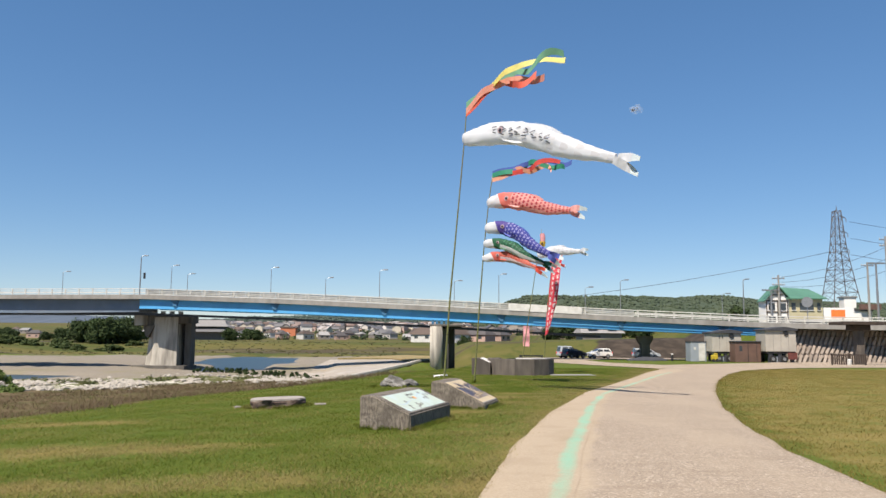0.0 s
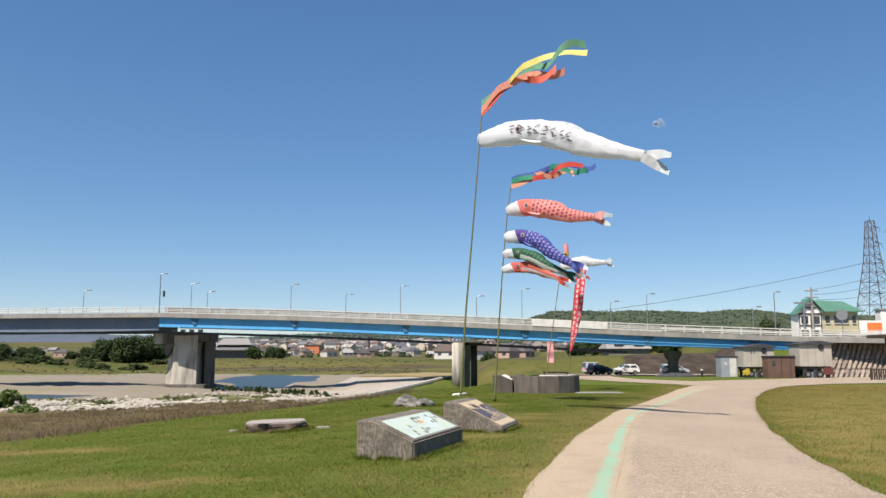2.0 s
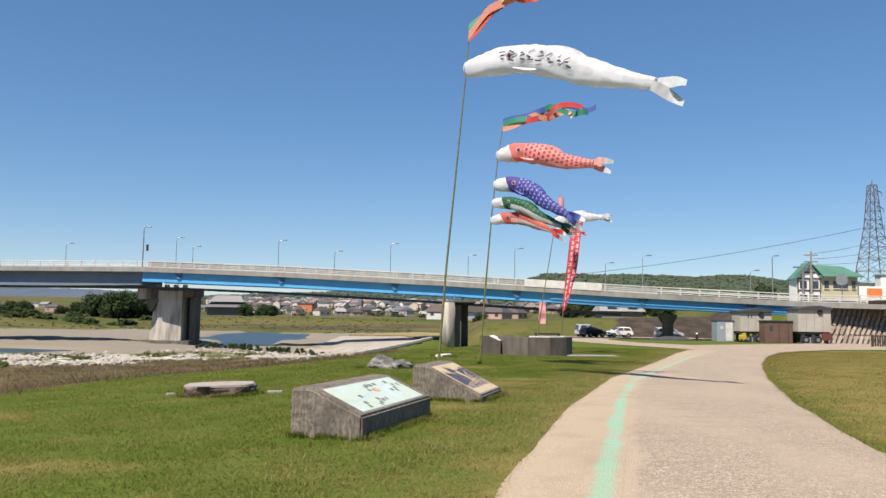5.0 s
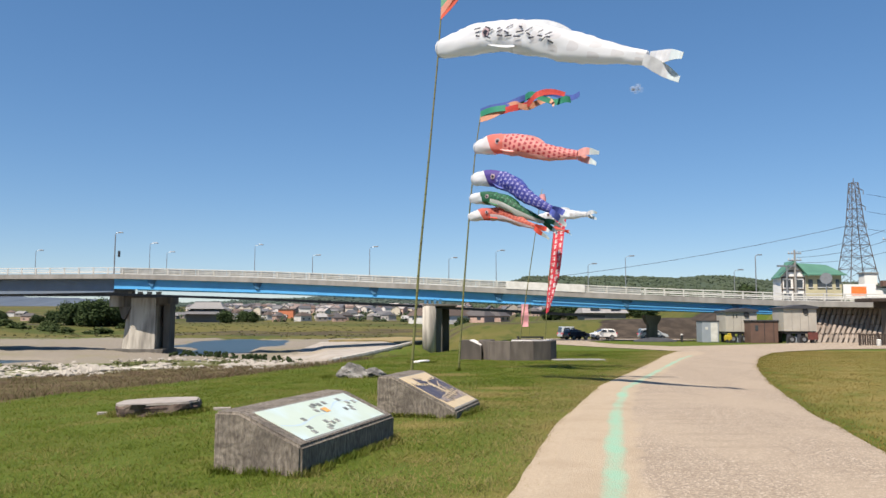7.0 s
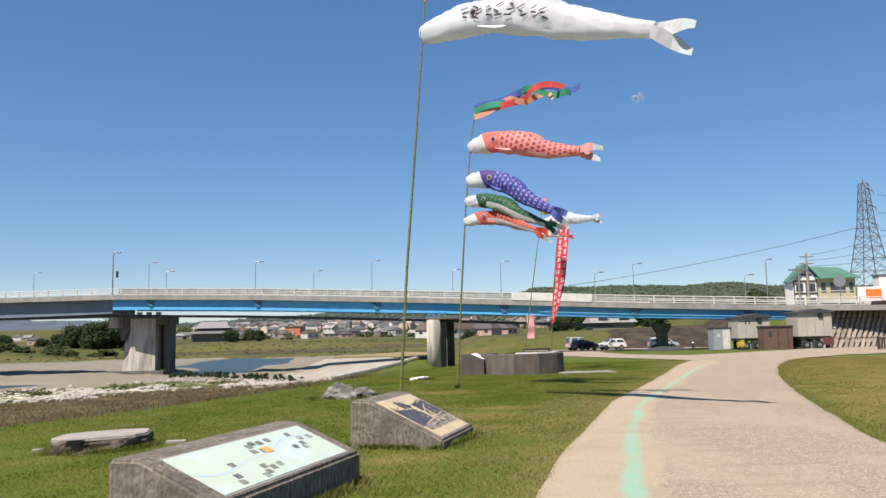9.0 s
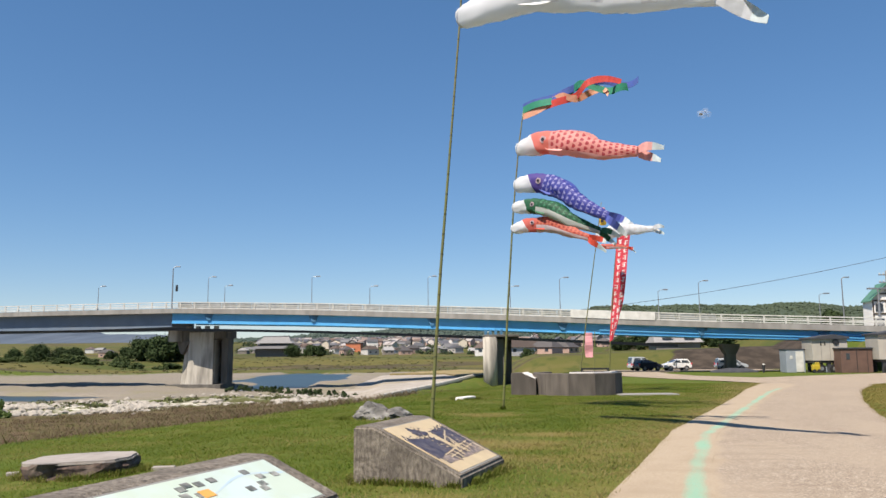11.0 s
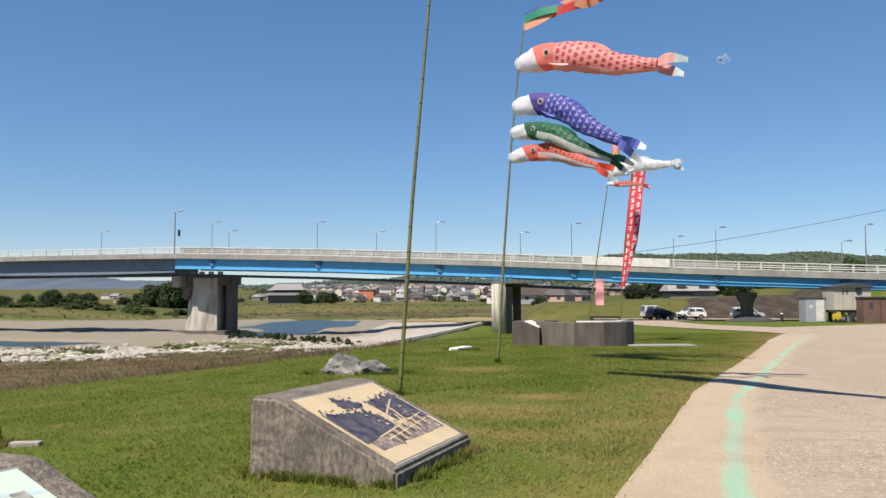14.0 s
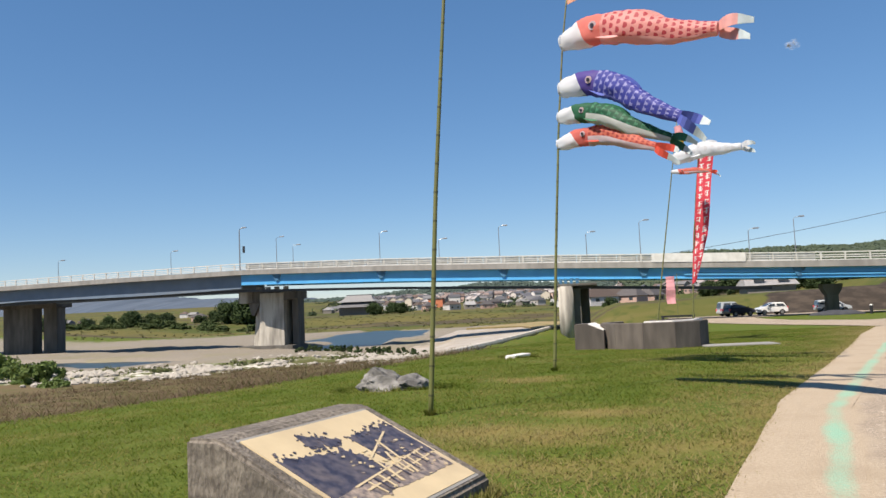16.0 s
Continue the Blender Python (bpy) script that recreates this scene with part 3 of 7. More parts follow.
def build_piers():
    # hammerhead pier under the joint: a broad slab with a canted buttress, a slot and a slim rear column
    p = thing("bridge_pier", "tall weathered concrete hammerhead pier with a canted buttress", "bridge pier", (-36.2, 109.5, 0), 0, "bridge piers")
    # sunlit slab and drum coloured pale; cap, footing and rear column coloured for shade
    part("footing", prism([(-4.6, -0.9), (2.6, -1.1), (2.9, 3.5), (-4.2, 4.0)], -3.2, -2.45), M_pier_shaded, p)
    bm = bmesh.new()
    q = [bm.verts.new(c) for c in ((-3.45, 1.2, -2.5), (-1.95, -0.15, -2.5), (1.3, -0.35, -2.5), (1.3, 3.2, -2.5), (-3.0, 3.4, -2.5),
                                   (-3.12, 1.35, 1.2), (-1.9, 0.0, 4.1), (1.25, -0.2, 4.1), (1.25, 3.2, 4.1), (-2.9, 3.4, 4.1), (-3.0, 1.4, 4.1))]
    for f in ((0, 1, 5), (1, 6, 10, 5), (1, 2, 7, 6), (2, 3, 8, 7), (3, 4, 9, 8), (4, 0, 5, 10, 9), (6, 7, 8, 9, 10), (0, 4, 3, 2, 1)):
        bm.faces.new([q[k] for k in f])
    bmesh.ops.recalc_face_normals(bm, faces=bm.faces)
    part("column", bm, M_pier_sunlit, p)
    part("column", prism([(1.95, 0.9), (2.75, 0.9), (2.75, 3.0), (1.95, 3.0)], -2.6, 3.4), M_pier_shaded, p)
    # added panel behind the slot, near-black in place of the deck's shade
    part("slot_back", prism([(1.2, 2.6), (2.1, 2.6), (2.1, 3.0), (1.2, 3.0)], -2.6, 3.4), M_slot_shade, p, "recess between the columns, coloured dark for its shade")
    bm = bmesh.new()
    prof = [(-3.7, 4.35), (2.75, 4.35), (2.75, 3.35), (1.4, 3.15), (-1.9, 3.0), (-3.0, 1.3), (-3.3, 1.5), (-3.7, 2.9)]
    a = [bm.verts.new((x, 0.35 if x < -1.9 else -0.05, z)) for x, z in prof]
    b = [bm.verts.new((x, 4.2, z)) for x, z in prof]
    bm.faces.new(a)
    bm.faces.new(b[::-1])
    for i in range(8):
        bm.faces.new((a[i], b[i], b[(i + 1) % 8], a[(i + 1) % 8]))
    bmesh.ops.recalc_face_normals(bm, faces=bm.faces)
    part("cap", bm, M_pier_shaded, p)
    part("drum", tube([(-3.95, 0.35, 2.95), (-3.95, 0.35, 4.5)], 0.92, 24), M_pier_sunlit, p, "rounded end of the cap")
    for x in (-2.4, -1.2, 0.0, 1.2):
        part("bearing", box(x, x + 0.5, -0.05, 0.5, 4.35, 4.9), M_steel, p)
    # round pier
    p = thing("bridge_pier", "round weathered concrete bridge pier, its sunny front column coloured paler", "bridge pier", (0.3, 98.3, 0), 0, "bridge piers")
    # sun and shade are set by colour: pale front column, dark rear one
    part("column", tube([(0, 0, -3.0), (0, 0, 0), (0, 0, 2.95)], 0.78, 28), M_pier_sunlit, p, smooth=True)
    part("column", tube([(1.55, 5.0, -3.0), (1.55, 5.0, 2.95)], 0.85, 24), M_pier_shaded, p, "rear column coloured darker for the shade", smooth=True)
    part("wall", box(0.2, 1.5, 0.7, 4.6, -3.0, 2.7), M_pier_shaded, p)
    part("cap", box(-0.75, 3.2, -0.5, 8.0, 2.95, 3.2, bevel=0.05), M_pier_shaded, p)
    for x in (-0.6, -0.1, 0.5, 1.1):
        part("bearing", box(x, x + 0.3, -0.3, 0.2, 3.2, 3.75), M_bracket, p)
    # slim pier near the bank
    p = thing("bridge_pier", "slim concrete bridge pier with a flared head near the bank", "bridge pier", (25.6, 96.4, 0), 0, "bridge piers")
    part("column", prism([(-0.5, -0.1), (0.5, -0.1), (0.5, 1.0), (-0.5, 1.0)], -1.3, 1.2), M_pier_shaded, p)
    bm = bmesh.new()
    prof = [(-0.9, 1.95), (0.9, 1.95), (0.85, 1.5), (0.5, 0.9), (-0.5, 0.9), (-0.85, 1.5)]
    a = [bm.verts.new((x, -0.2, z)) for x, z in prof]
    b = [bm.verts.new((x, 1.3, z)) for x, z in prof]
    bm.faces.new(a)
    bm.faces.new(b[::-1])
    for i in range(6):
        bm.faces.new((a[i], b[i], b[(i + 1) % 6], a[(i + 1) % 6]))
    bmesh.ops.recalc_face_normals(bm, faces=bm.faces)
    part("cap", bm, M_pier_shaded, p)
    # left pier, in the shade of the deck and coloured darker for it
    p = thing("bridge_pier", "broad shaded concrete bridge pier rising from bushes", "bridge pier", (-78.4, 121.3, 0), 0, "bridge piers")
    part("column", box(-6.0, -1.0, 0, 2.2, -3.2, 4.0, bevel=0.15), M_pier_shaded, p)
    part("column", box(0.5, 2.8, 0.4, 2.4, -3.2, 4.0, bevel=0.12), M_pier_shaded, p)
    part("cap", box(-6.4, 3.2, -0.4, 3.4, 3.9, 4.6, bevel=0.08), M_pier_shaded, p)


build_bridge()
build_piers()


def street_lamp(x, y, z0, z1, arm=0.9, label="slim galvanised street lamp on the bridge parapet", r=0.045):
    p = thing("street_lamp", label, "street lamp", (x, y, z0), 0, "bridge lamps")
    h = z1 - z0
    part("pole", tube([(0, 0, 0), (0, 0, h * 0.5), (0, 0, h * 0.97), (arm * 0.2, 0, h)], [r * 1.2, r, r * 0.8, r * 0.7]), M_steel, p)
    part("arm", tube([(arm * 0.15, 0, h), (arm * 0.7, 0, h + 0.08)], r * 0.6, 6), M_steel, p)
    part("lamp_head", box(arm * 0.55, arm * 0.55 + 0.6, -0.12, 0.12, h + 0.02, h + 0.16, bevel=0.04), M_steel, p)
    return p


for x, top in ((-55.2, 10.9), (-35.5, 10.4), (-15.1, 9.7), (2.7, 9.15), (19.7, 8.2), (36.4, 7.3), (-76, 10.9), (-38.0, 11.65), (-23.0, 11.2), (-7.5, 10.7), (8.6, 10.0), (24.1, 9.1)):
    street_lamp(x, by(x) + 9.2, rz(x) - 1.0, top)
p = street_lamp(-39.2, by(-39.2) + 0.1, rz(-39.2) - 1.0, 12.1, 0.6, "tall street lamp at the bridge joint with a signal box", 0.08)
part("signal_box", box(0.42, 0.66, -0.12, 0.12, 2.3, 3.1, bevel=0.03), M_black, p)
p = street_lamp(43.0, 110, 2.5, 9.9, 0.5, "tall white lamp post behind the bridge", 0.08)

# ---- signs on the lawn ----
M_map = mat("map_print", (0.50, 0.58, 0.48), (0.47, 0.55, 0.46), 2.5, 0.35, 0.0, (0.56, 0.69, 0.78), 2.2, amount3=0.5)
M_photo_sky = mat("faded_photo_cream", (0.56, 0.45, 0.27), (0.50, 0.40, 0.24), 5, 0.4, 0.0, (0.40, 0.31, 0.19), 2.0)
M_photo_dark = mat("faded_photo_dark", (0.028, 0.028, 0.045), (0.075, 0.068, 0.085), 14, 0.4, 0.0, (0.15, 0.125, 0.115), 7.0, amount3=0.5)
M_photo_pale = mat("faded_photo_pale", (0.36, 0.285, 0.22), (0.10, 0.085, 0.085), 22, 0.4, 0.0, (0.05, 0.045, 0.05), 9.0, amount3=0.7)
M_orange = mat("print_orange", (0.75, 0.36, 0.08), None, 8, 0.4, 0.0)


def sign_block(name, label, loc, rot, depth, length, high, low, flat):
    """Sloping concrete reading desk: x runs down the slope, y along its length."""
    p = thing(name, label, "information sign", loc, rot, "reading desks on the lawn")
    prof = [(0, -0.08), (0, high), (flat, high), (depth, low), (depth, -0.08)]
    bm = bmesh.new()
    a = [bm.verts.new((x, 0, z)) for x, z in prof]
    b = [bm.verts.new((x, length, z)) for x, z in prof]
    bm.faces.new(a)
    bm.faces.new(b[::-1])
    for i in range(5):
        bm.faces.new((a[i], b[i], b[(i + 1) % 5], a[(i + 1) % 5]))
    bmesh.ops.recalc_face_normals(bm, faces=bm.faces)
    bmesh.ops.bevel(bm, geom=list(bm.edges), offset=0.026, segments=3, affect="EDGES")
    part("block", bm, M_concrete, p, "weathered stained concrete block")
    slope = math.atan2(high - low, depth - flat)
    return p, slope, (depth - flat) / math.cos(slope)


def on_slope(bm, slope, flat, high, lift):
    """Moves a flat mesh from slope coordinates (u down, v along) on to the slope."""
    bm.transform(Matrix.Translation((flat, 0, high)) @ Matrix.Rotation(slope, 4, "Y") @ Matrix.Translation((0, 0, lift)))
    return bm


def plate(u0, u1, v0, v1, z0=0.0, z1=0.008, bm=None):
    return box(u0, u1, v0, v1, z0, z1, bm)


def poly_plate(pts, z0=0.0, z1=0.003):
    return prism(pts, z0, z1)


rot1 = -16.74
S1 = (-1.322, 14.494, tz(-0.5, 15.5))
s1, sl1, run1 = sign_block("map_sign", "sloping concrete sign block with a pale green map", S1, rot1, 0.959, 2.644, 0.60, 0.30, 0.276)
part("map_panel", on_slope(plate(0.07, run1 - 0.07, 0.20, 2.44), sl1, 0.276, 0.60, 0.0), M_map, s1, "pale green printed map with photographs")

rot2 = -15.79
S2 = (-0.058, 19.43, tz(0.6, 20.0))
s2, sl2, run2 = sign_block("photo_sign", "sloping concrete sign block with a faded photograph", S2, rot2, 1.32, 1.737, 0.64, 0.13, 0.262)
part("photo_panel", on_slope(plate(0.08, run2 - 0.07, 0.13, 1.61), sl2, 0.262, 0.64, 0.0), M_photo_sky, s2, "faded cream and black photograph of a timber structure")

# ---- koinobori poles ----
POLE1 = [(0.30, 25.4, -0.35), (0.50, 25.4, 2.7), (0.74, 25.4, 5.5), (0.95, 25.4, 8.0), (1.02, 25.4, 9.1)]
POLE2 = [(1.66, 32.8, -0.42), (1.84, 32.8, 2.4), (2.05, 32.8, 5.2), (2.25, 32.8, 7.2), (2.42, 32.8, 8.35)]
POLE3 = [(4.75, 44.0, -0.5), (5.2, 44.0, 2.5), (5.75, 44.0, 6.0), (6.0, 44.0, 7.6)]
POLE4 = [(6.28, 45.7, -0.5), (6.42, 45.7, 2.2), (6.70, 45.7, 5.0), (6.94, 45.7, 6.9)]


def bamboo_pole(pts, r, label):
    p = thing("bamboo_pole", label, "pole", pts[0], 0, "bamboo poles")
    o = Vector(pts[0])
    zs = [q[2] for q in pts]
    fine = []
    n = 24
    for i in range(n + 1):
        z = zs[0] + (zs[-1] - zs[0]) * i / n
        fine.append(Vector((np.interp(z, zs, [q[0] for q in pts]), pts[0][1], z)) - o)
    part("culm", tube(fine, [r * (1 - 0.55 * i / n) for i in range(n + 1)], 10), M_bamboo, p, smooth=True)
    for i in range(1, n):
        d = (fine[i] - fine[i - 1]).normalized()
        rr = r * (1 - 0.55 * i / n) * 1.06
        part("node", tube([fine[i] - d * 0.012, fine[i] + d * 0.012], rr, 10), M_bamboo_dark, p)
    return p


bamboo_pole(POLE1, 0.036, "tall green bamboo pole leaning from the lawn")
bamboo_pole(POLE2, 0.038, "green bamboo pole carrying four carp streamers")
bamboo_pole(POLE3, 0.03, "thin bamboo pole behind the concrete ring")
bamboo_pole(POLE4, 0.03, "thin bamboo pole holding a red banner")


def cloth(name, spec, transl=0.45, arcs=False, belly_at=0.36):
    """Carp cloth from its UV map: u from mouth to tail, v round the body (0.5 is the back)."""
    head, gill, c_a, c_b, belly, rows = spec
    m = bpy.data.materials.new(name)
    m.use_nodes = True
    nt = m.node_tree
    n, l = nt.nodes, nt.links
    bsdf = n["Principled BSDF"]
    bsdf.inputs["Roughness"].default_value = 0.6
    uv = n.new("ShaderNodeUVMap")
    sp = n.new("ShaderNodeSeparateXYZ")
    l.new(uv.outputs["UV"], sp.inputs["Vector"])

    def mth(op, a, b=None, c=None):
        x = n.new("ShaderNodeMath")
        x.operation = op
        for i, v in enumerate((a, b, c)):
            if v is None:
                continue
            if isinstance(v, (int, float)):
                x.inputs[i].default_value = v
            else:
                l.new(v, x.inputs[i])
        return x.outputs["Value"]

    def mix(f, a, b):
        x = n.new("ShaderNodeMix")
        x.data_type = "RGBA"
        if isinstance(f, (int, float)):
            x.inputs["Factor"].default_value = f
        else:
            l.new(f, x.inputs["Factor"])
        for s, v in (("A", a), ("B", b)):
            if isinstance(v, tuple):
                x.inputs[s].default_value = (*v, 1)
            else:
                l.new(v, x.inputs[s])
        return x.outputs["Result"]

    u, v = sp.outputs["X"], sp.outputs["Y"]
    su = mth("MULTIPLY", u, rows * 1.9)
    col_i = mth("FLOOR", su)
    sv = mth("ADD", mth("MULTIPLY", v, rows), mth("MULTIPLY", mth("MODULO", col_i, 2.0), 0.5))
    fu = mth("SUBTRACT", mth("FRACT", su), 0.35)
    fv = mth("SUBTRACT", mth("FRACT", sv), 0.5)
    r = mth("SQRT", mth("ADD", mth("MULTIPLY", fu, fu), mth("MULTIPLY", fv, fv)))
    if arcs:
        scale_mask = mth("MULTIPLY", mth("GREATER_THAN", r, 0.30), mth("LESS_THAN", fu, 0.12))
    else:
        scale_mask = mth("LESS_THAN", mth("ADD", r, mth("MULTIPLY", fu, 0.5)), 0.30)
    body = mix(scale_mask, c_a, c_b)
    dist = mth("ABSOLUTE", mth("SUBTRACT", v, 0.5))
    col = mix(mth("GREATER_THAN", dist, belly_at), body, belly)
    col = mix(mth("LESS_THAN", u, 0.33), col, gill)
    col = mix(mth("LESS_THAN", u, mth("ADD", 0.13, mth("MULTIPLY", dist, 0.22))), col, head)
    l.new(col, bsdf.inputs["Base Color"])
    tr = n.new("ShaderNodeBsdfTranslucent")
    l.new(col, tr.inputs["Color"])
    ms = n.new("ShaderNodeMixShader")
    ms.inputs["Fac"].default_value = transl
    l.new(bsdf.outputs["BSDF"], ms.inputs[1])
    l.new(tr.outputs["BSDF"], ms.inputs[2])
    l.new(ms.outputs["Shader"], n["Material Output"].inputs["Surface"])
    return m


def plain_cloth(name, c, transl=0.35):
    return mat(name, c, tuple(0.85 * k for k in c), 6, 0.6, 0.1, transl=transl)


W = (0.74, 0.76, 0.79)
M_carp = {
    "white": cloth("white_carp_cloth", (W, W, W, (0.66, 0.66, 0.68), W, 6.0)),
    "red": cloth("red_carp_cloth", (W, (0.76, 0.22, 0.18), (0.78, 0.35, 0.32), (0.46, 0.06, 0.08), (0.80, 0.48, 0.45), 12.0)),
    "blue": cloth("blue_carp_cloth", (W, (0.10, 0.07, 0.32), (0.055, 0.065, 0.34), (0.34, 0.34, 0.64), (0.16, 0.17, 0.50), 11.0), arcs=True),
    "green": cloth("green_carp_cloth", (W, (0.03, 0.14, 0.07), (0.02, 0.11, 0.055), (0.06, 0.24, 0.13), (0.66, 0.68, 0.66), 10.0), arcs=True, belly_at=0.26),
    "orange": cloth("orange_carp_cloth", (W, (0.64, 0.15, 0.12), (0.64, 0.17, 0.11), (0.40, 0.06, 0.05), (0.70, 0.60, 0.64), 11.0), belly_at=0.27),
}
M_fin = {"white": plain_cloth("white_fin", W), "red": plain_cloth("red_fin", (0.85, 0.45, 0.42)), "blue": plain_cloth("blue_fin", (0.10, 0.14, 0.50)), "green": plain_cloth("green_fin", (0.04, 0.20, 0.10)), "orange": plain_cloth("orange_fin", (0.75, 0.10, 0.06))}
M_tailtip = plain_cloth("pale_tail_tip", (0.70, 0.78, 0.80))
M_eye_ring = plain_cloth("eye_ring_cloth", (0.62, 0.48, 0.52))
M_eye = mat("eye_print", (0.02, 0.02, 0.03), None, 5, 0.5, 0.0)


def carp(kind, label, mouth, heading, length, rad, zs, sway, seed):
    """A windsock carp. heading: plan direction; zs: rise of the centreline at even steps; sway: sideways waves."""
    p = thing("carp_streamer", label, "carp streamer", mouth, 0, "carp streamers")
    h = Vector((*heading, 0)).normalized()
    s = Vector((-h.y, h.x, 0))
    n, seg = 50, 24
    rnd = random.Random(seed)
    ph = rnd.uniform(0, 6)
    lens = [length * i / n for i in range(n + 1)]
    ctr = [h * d + s * (sway * math.sin(ph + 4.2 * d / length) * (d / length)) + Vector((0, 0, float(np.interp(d / length, np.linspace(0, 1, len(zs)), zs)))) for d in lens]
    for k in range(14):
        ctr = [ctr[0]] + [(ctr[i - 1] + ctr[i] * 2 + ctr[i + 1]) / 4 for i in range(1, n)] + [ctr[-1]]
    prof = np.interp(np.linspace(0, 1, n + 1), [0, 0.02, 0.06, 0.12, 0.2, 0.35, 0.55, 0.75, 0.9, 1.0], [0.50, 0.66, 0.76, 0.82, 0.95, 1.0, 0.95, 0.76, 0.50, 0.40])
    bm = bmesh.new()
    uvl = bm.loops.layers.uv.new("UVMap")
    rings = []
    for i, c in enumerate(ctr):
        d = (ctr[min(i + 1, n)] - ctr[max(i - 1, 0)]).normalized()
        side_v = d.cross(Vector((0, 0, 1))).normalized()
        up = side_v.cross(d)
        ring = []
        for k in range(seg):
            a = 2 * math.pi * k / seg
            w = 1 + 0.20 * noise.noise((i * 0.14 + seed, 1.7 * math.cos(a), 1.7 * math.sin(a)))
            fold = 0.13 * noise.noise((i * 0.30, 5 * math.cos(a) + seed, 5 * math.sin(a))) + 0.07 * noise.noise((i * 0.9 + seed, 3 * math.cos(a), 3 * math.sin(a)))
            r = rad * prof[i] * (w + fold)
            ring.append(bm.verts.new(c - up * (math.cos(a) * r * 1.05) + side_v * (math.sin(a) * r * 0.66)))
        rings.append(ring)
    for i in range(n):
        for k in range(seg):
            f = bm.faces.new((rings[i][k], rings[i][(k + 1) % seg], rings[i + 1][(k + 1) % seg], rings[i + 1][k]))
            for lp, (uu, vv) in zip(f.loops, ((i, k), (i, k + 1), (i + 1, k + 1), (i + 1, k))):
                lp[uvl].uv = (uu / n, vv / seg)
    part("body", bm, M_carp[kind], p, smooth=True)
    # mouth hoop
    d0 = (ctr[1] - ctr[0]).normalized()
    sv = d0.cross(Vector((0, 0, 1))).normalized()
    up = sv.cross(d0)
    r0 = rad * 0.53
    part("mouth_hoop", tube([ctr[0] - up * (math.cos(a) * r0) + sv * (math.sin(a) * r0 * 0.8) for a in np.linspace(0, 2 * math.pi, 19)], 0.018, 6), M_fin["white"], p)
    # eyes on both sides
    i = round(0.27 * n)
    d = (ctr[i + 1] - ctr[i - 1]).normalized()
    sv = d.cross(Vector((0, 0, 1))).normalized()
    up = sv.cross(d)
    for sg in (-1, 1):
        c = ctr[i] + sv * sg * rad * 0.62 + up * rad * 0.16
        for nm, rr, off, mm in (("eye_ring", 0.30, 0.0, M_eye_ring), ("eye", 0.15, 0.02, M_eye)):
            part(nm, tube([c + sv * sg * off * 0.5, c + sv * sg * (0.02 + off)], rad * rr, 12), mm, p)
    # fins
    for j, (ua, ub, ang) in enumerate(((0.42, 0.66, 0.0), (0.30, 0.44, 2.3), (0.30, 0.44, -2.3))):
        bm = bmesh.new()
        ia, ib = round(ua * n), round(ub * n)
        prev = None
        for i in range(ia, ib + 1):
            t = (i - ia) / (ib - ia)
            d = (ctr[min(i + 1, n)] - ctr[i - 1]).normalized()
            sv = d.cross(Vector((0, 0, 1))).normalized()
            up = sv.cross(d)
            o = up * math.cos(ang) + sv * math.sin(ang) * 0.8
            a = ctr[i] + o * rad * prof[i] * 0.95
            b = a + (o * 0.28 + d * 0.6) * rad * math.sin(math.pi * min(1, t * 0.75 + 0.12))
            cur = [bm.verts.new(a), bm.verts.new(b), bm.verts.new(b + sv * 0.012), bm.verts.new(a + sv * 0.012)]
            if prev:
                for q in range(4):
                    bm.faces.new((prev[q], prev[(q + 1) % 4], cur[(q + 1) % 4], cur[q]))
            prev = cur
        bmesh.ops.recalc_face_normals(bm, faces=bm.faces)
        part("fin", bm, M_fin[kind], p)
    # forked tail
    d = (ctr[-1] - ctr[-3]).normalized()
    sv = d.cross(Vector((0, 0, 1))).normalized()
    up = sv.cross(d)
    for sg in (-1, 1):
        for nm, t0, t1, mm in (("tail_lobe", 0.0, 0.62, M_fin[kind]), ("tail_tip", 0.62, 1.0, M_tailtip)):
            bm = bmesh.new()
            prev = None
            for q in range(5):
                t = t0 + (t1 - t0) * q / 4
                c = ctr[-1] + d * (min(length * 0.19, 0.72) * t) + up * sg * rad * (0.16 + 0.42 * t) + sv * 0.14 * math.sin(4 * t + seed + sg) - Vector((0, 0, 0.10 * t * t))
                w = rad * (0.30 + 0.16 * math.sin(math.pi * t)) * (1 - 0.45 * t)
                cur = [bm.verts.new(c - up * w), bm.verts.new(c + up * w), bm.verts.new(c + up * w + sv * 0.015), bm.verts.new(c - up * w + sv * 0.015)]
                if prev:
                    for z in range(4):
                        bm.faces.new((prev[z], prev[(z + 1) % 4], cur[(z + 1) % 4], cur[z]))
                else:
                    bm.faces.new(cur)
                prev = cur
            bm.faces.new(prev)
            bmesh.ops.recalc_face_normals(bm, faces=bm.faces)
            part(nm, bm, mm, p)
    return p, ctr


HEAD1, HEAD2 = (0.76, -0.65), (0.84, -0.54)
white_carp, white_ctr = carp("white", "large white carp streamer with dark brush lettering", (0.97, 25.35, 7.95), HEAD1, 5.5, 0.36, [0, 0.02, -0.35, -1.0, -1.45], 0.35, 3)
carp("red", "pink and red carp streamer with dark scale dots", (2.25, 32.74, 7.12), HEAD2, 3.5, 0.33, [0, 0.05, -0.12, -0.45, -0.55], 0.3, 5)
carp("blue", "indigo blue carp streamer with pale scales", (2.14, 32.74, 6.05), HEAD2, 2.95, 0.28, [0, 0.02, -0.3, -0.85, -1.25], 0.3, 8)
carp("green", "dark green carp streamer with a white belly", (2.08, 32.74, 5.40), HEAD2, 2.6, 0.22, [0, 0.0, -0.2, -0.6, -0.9], 0.25, 11)
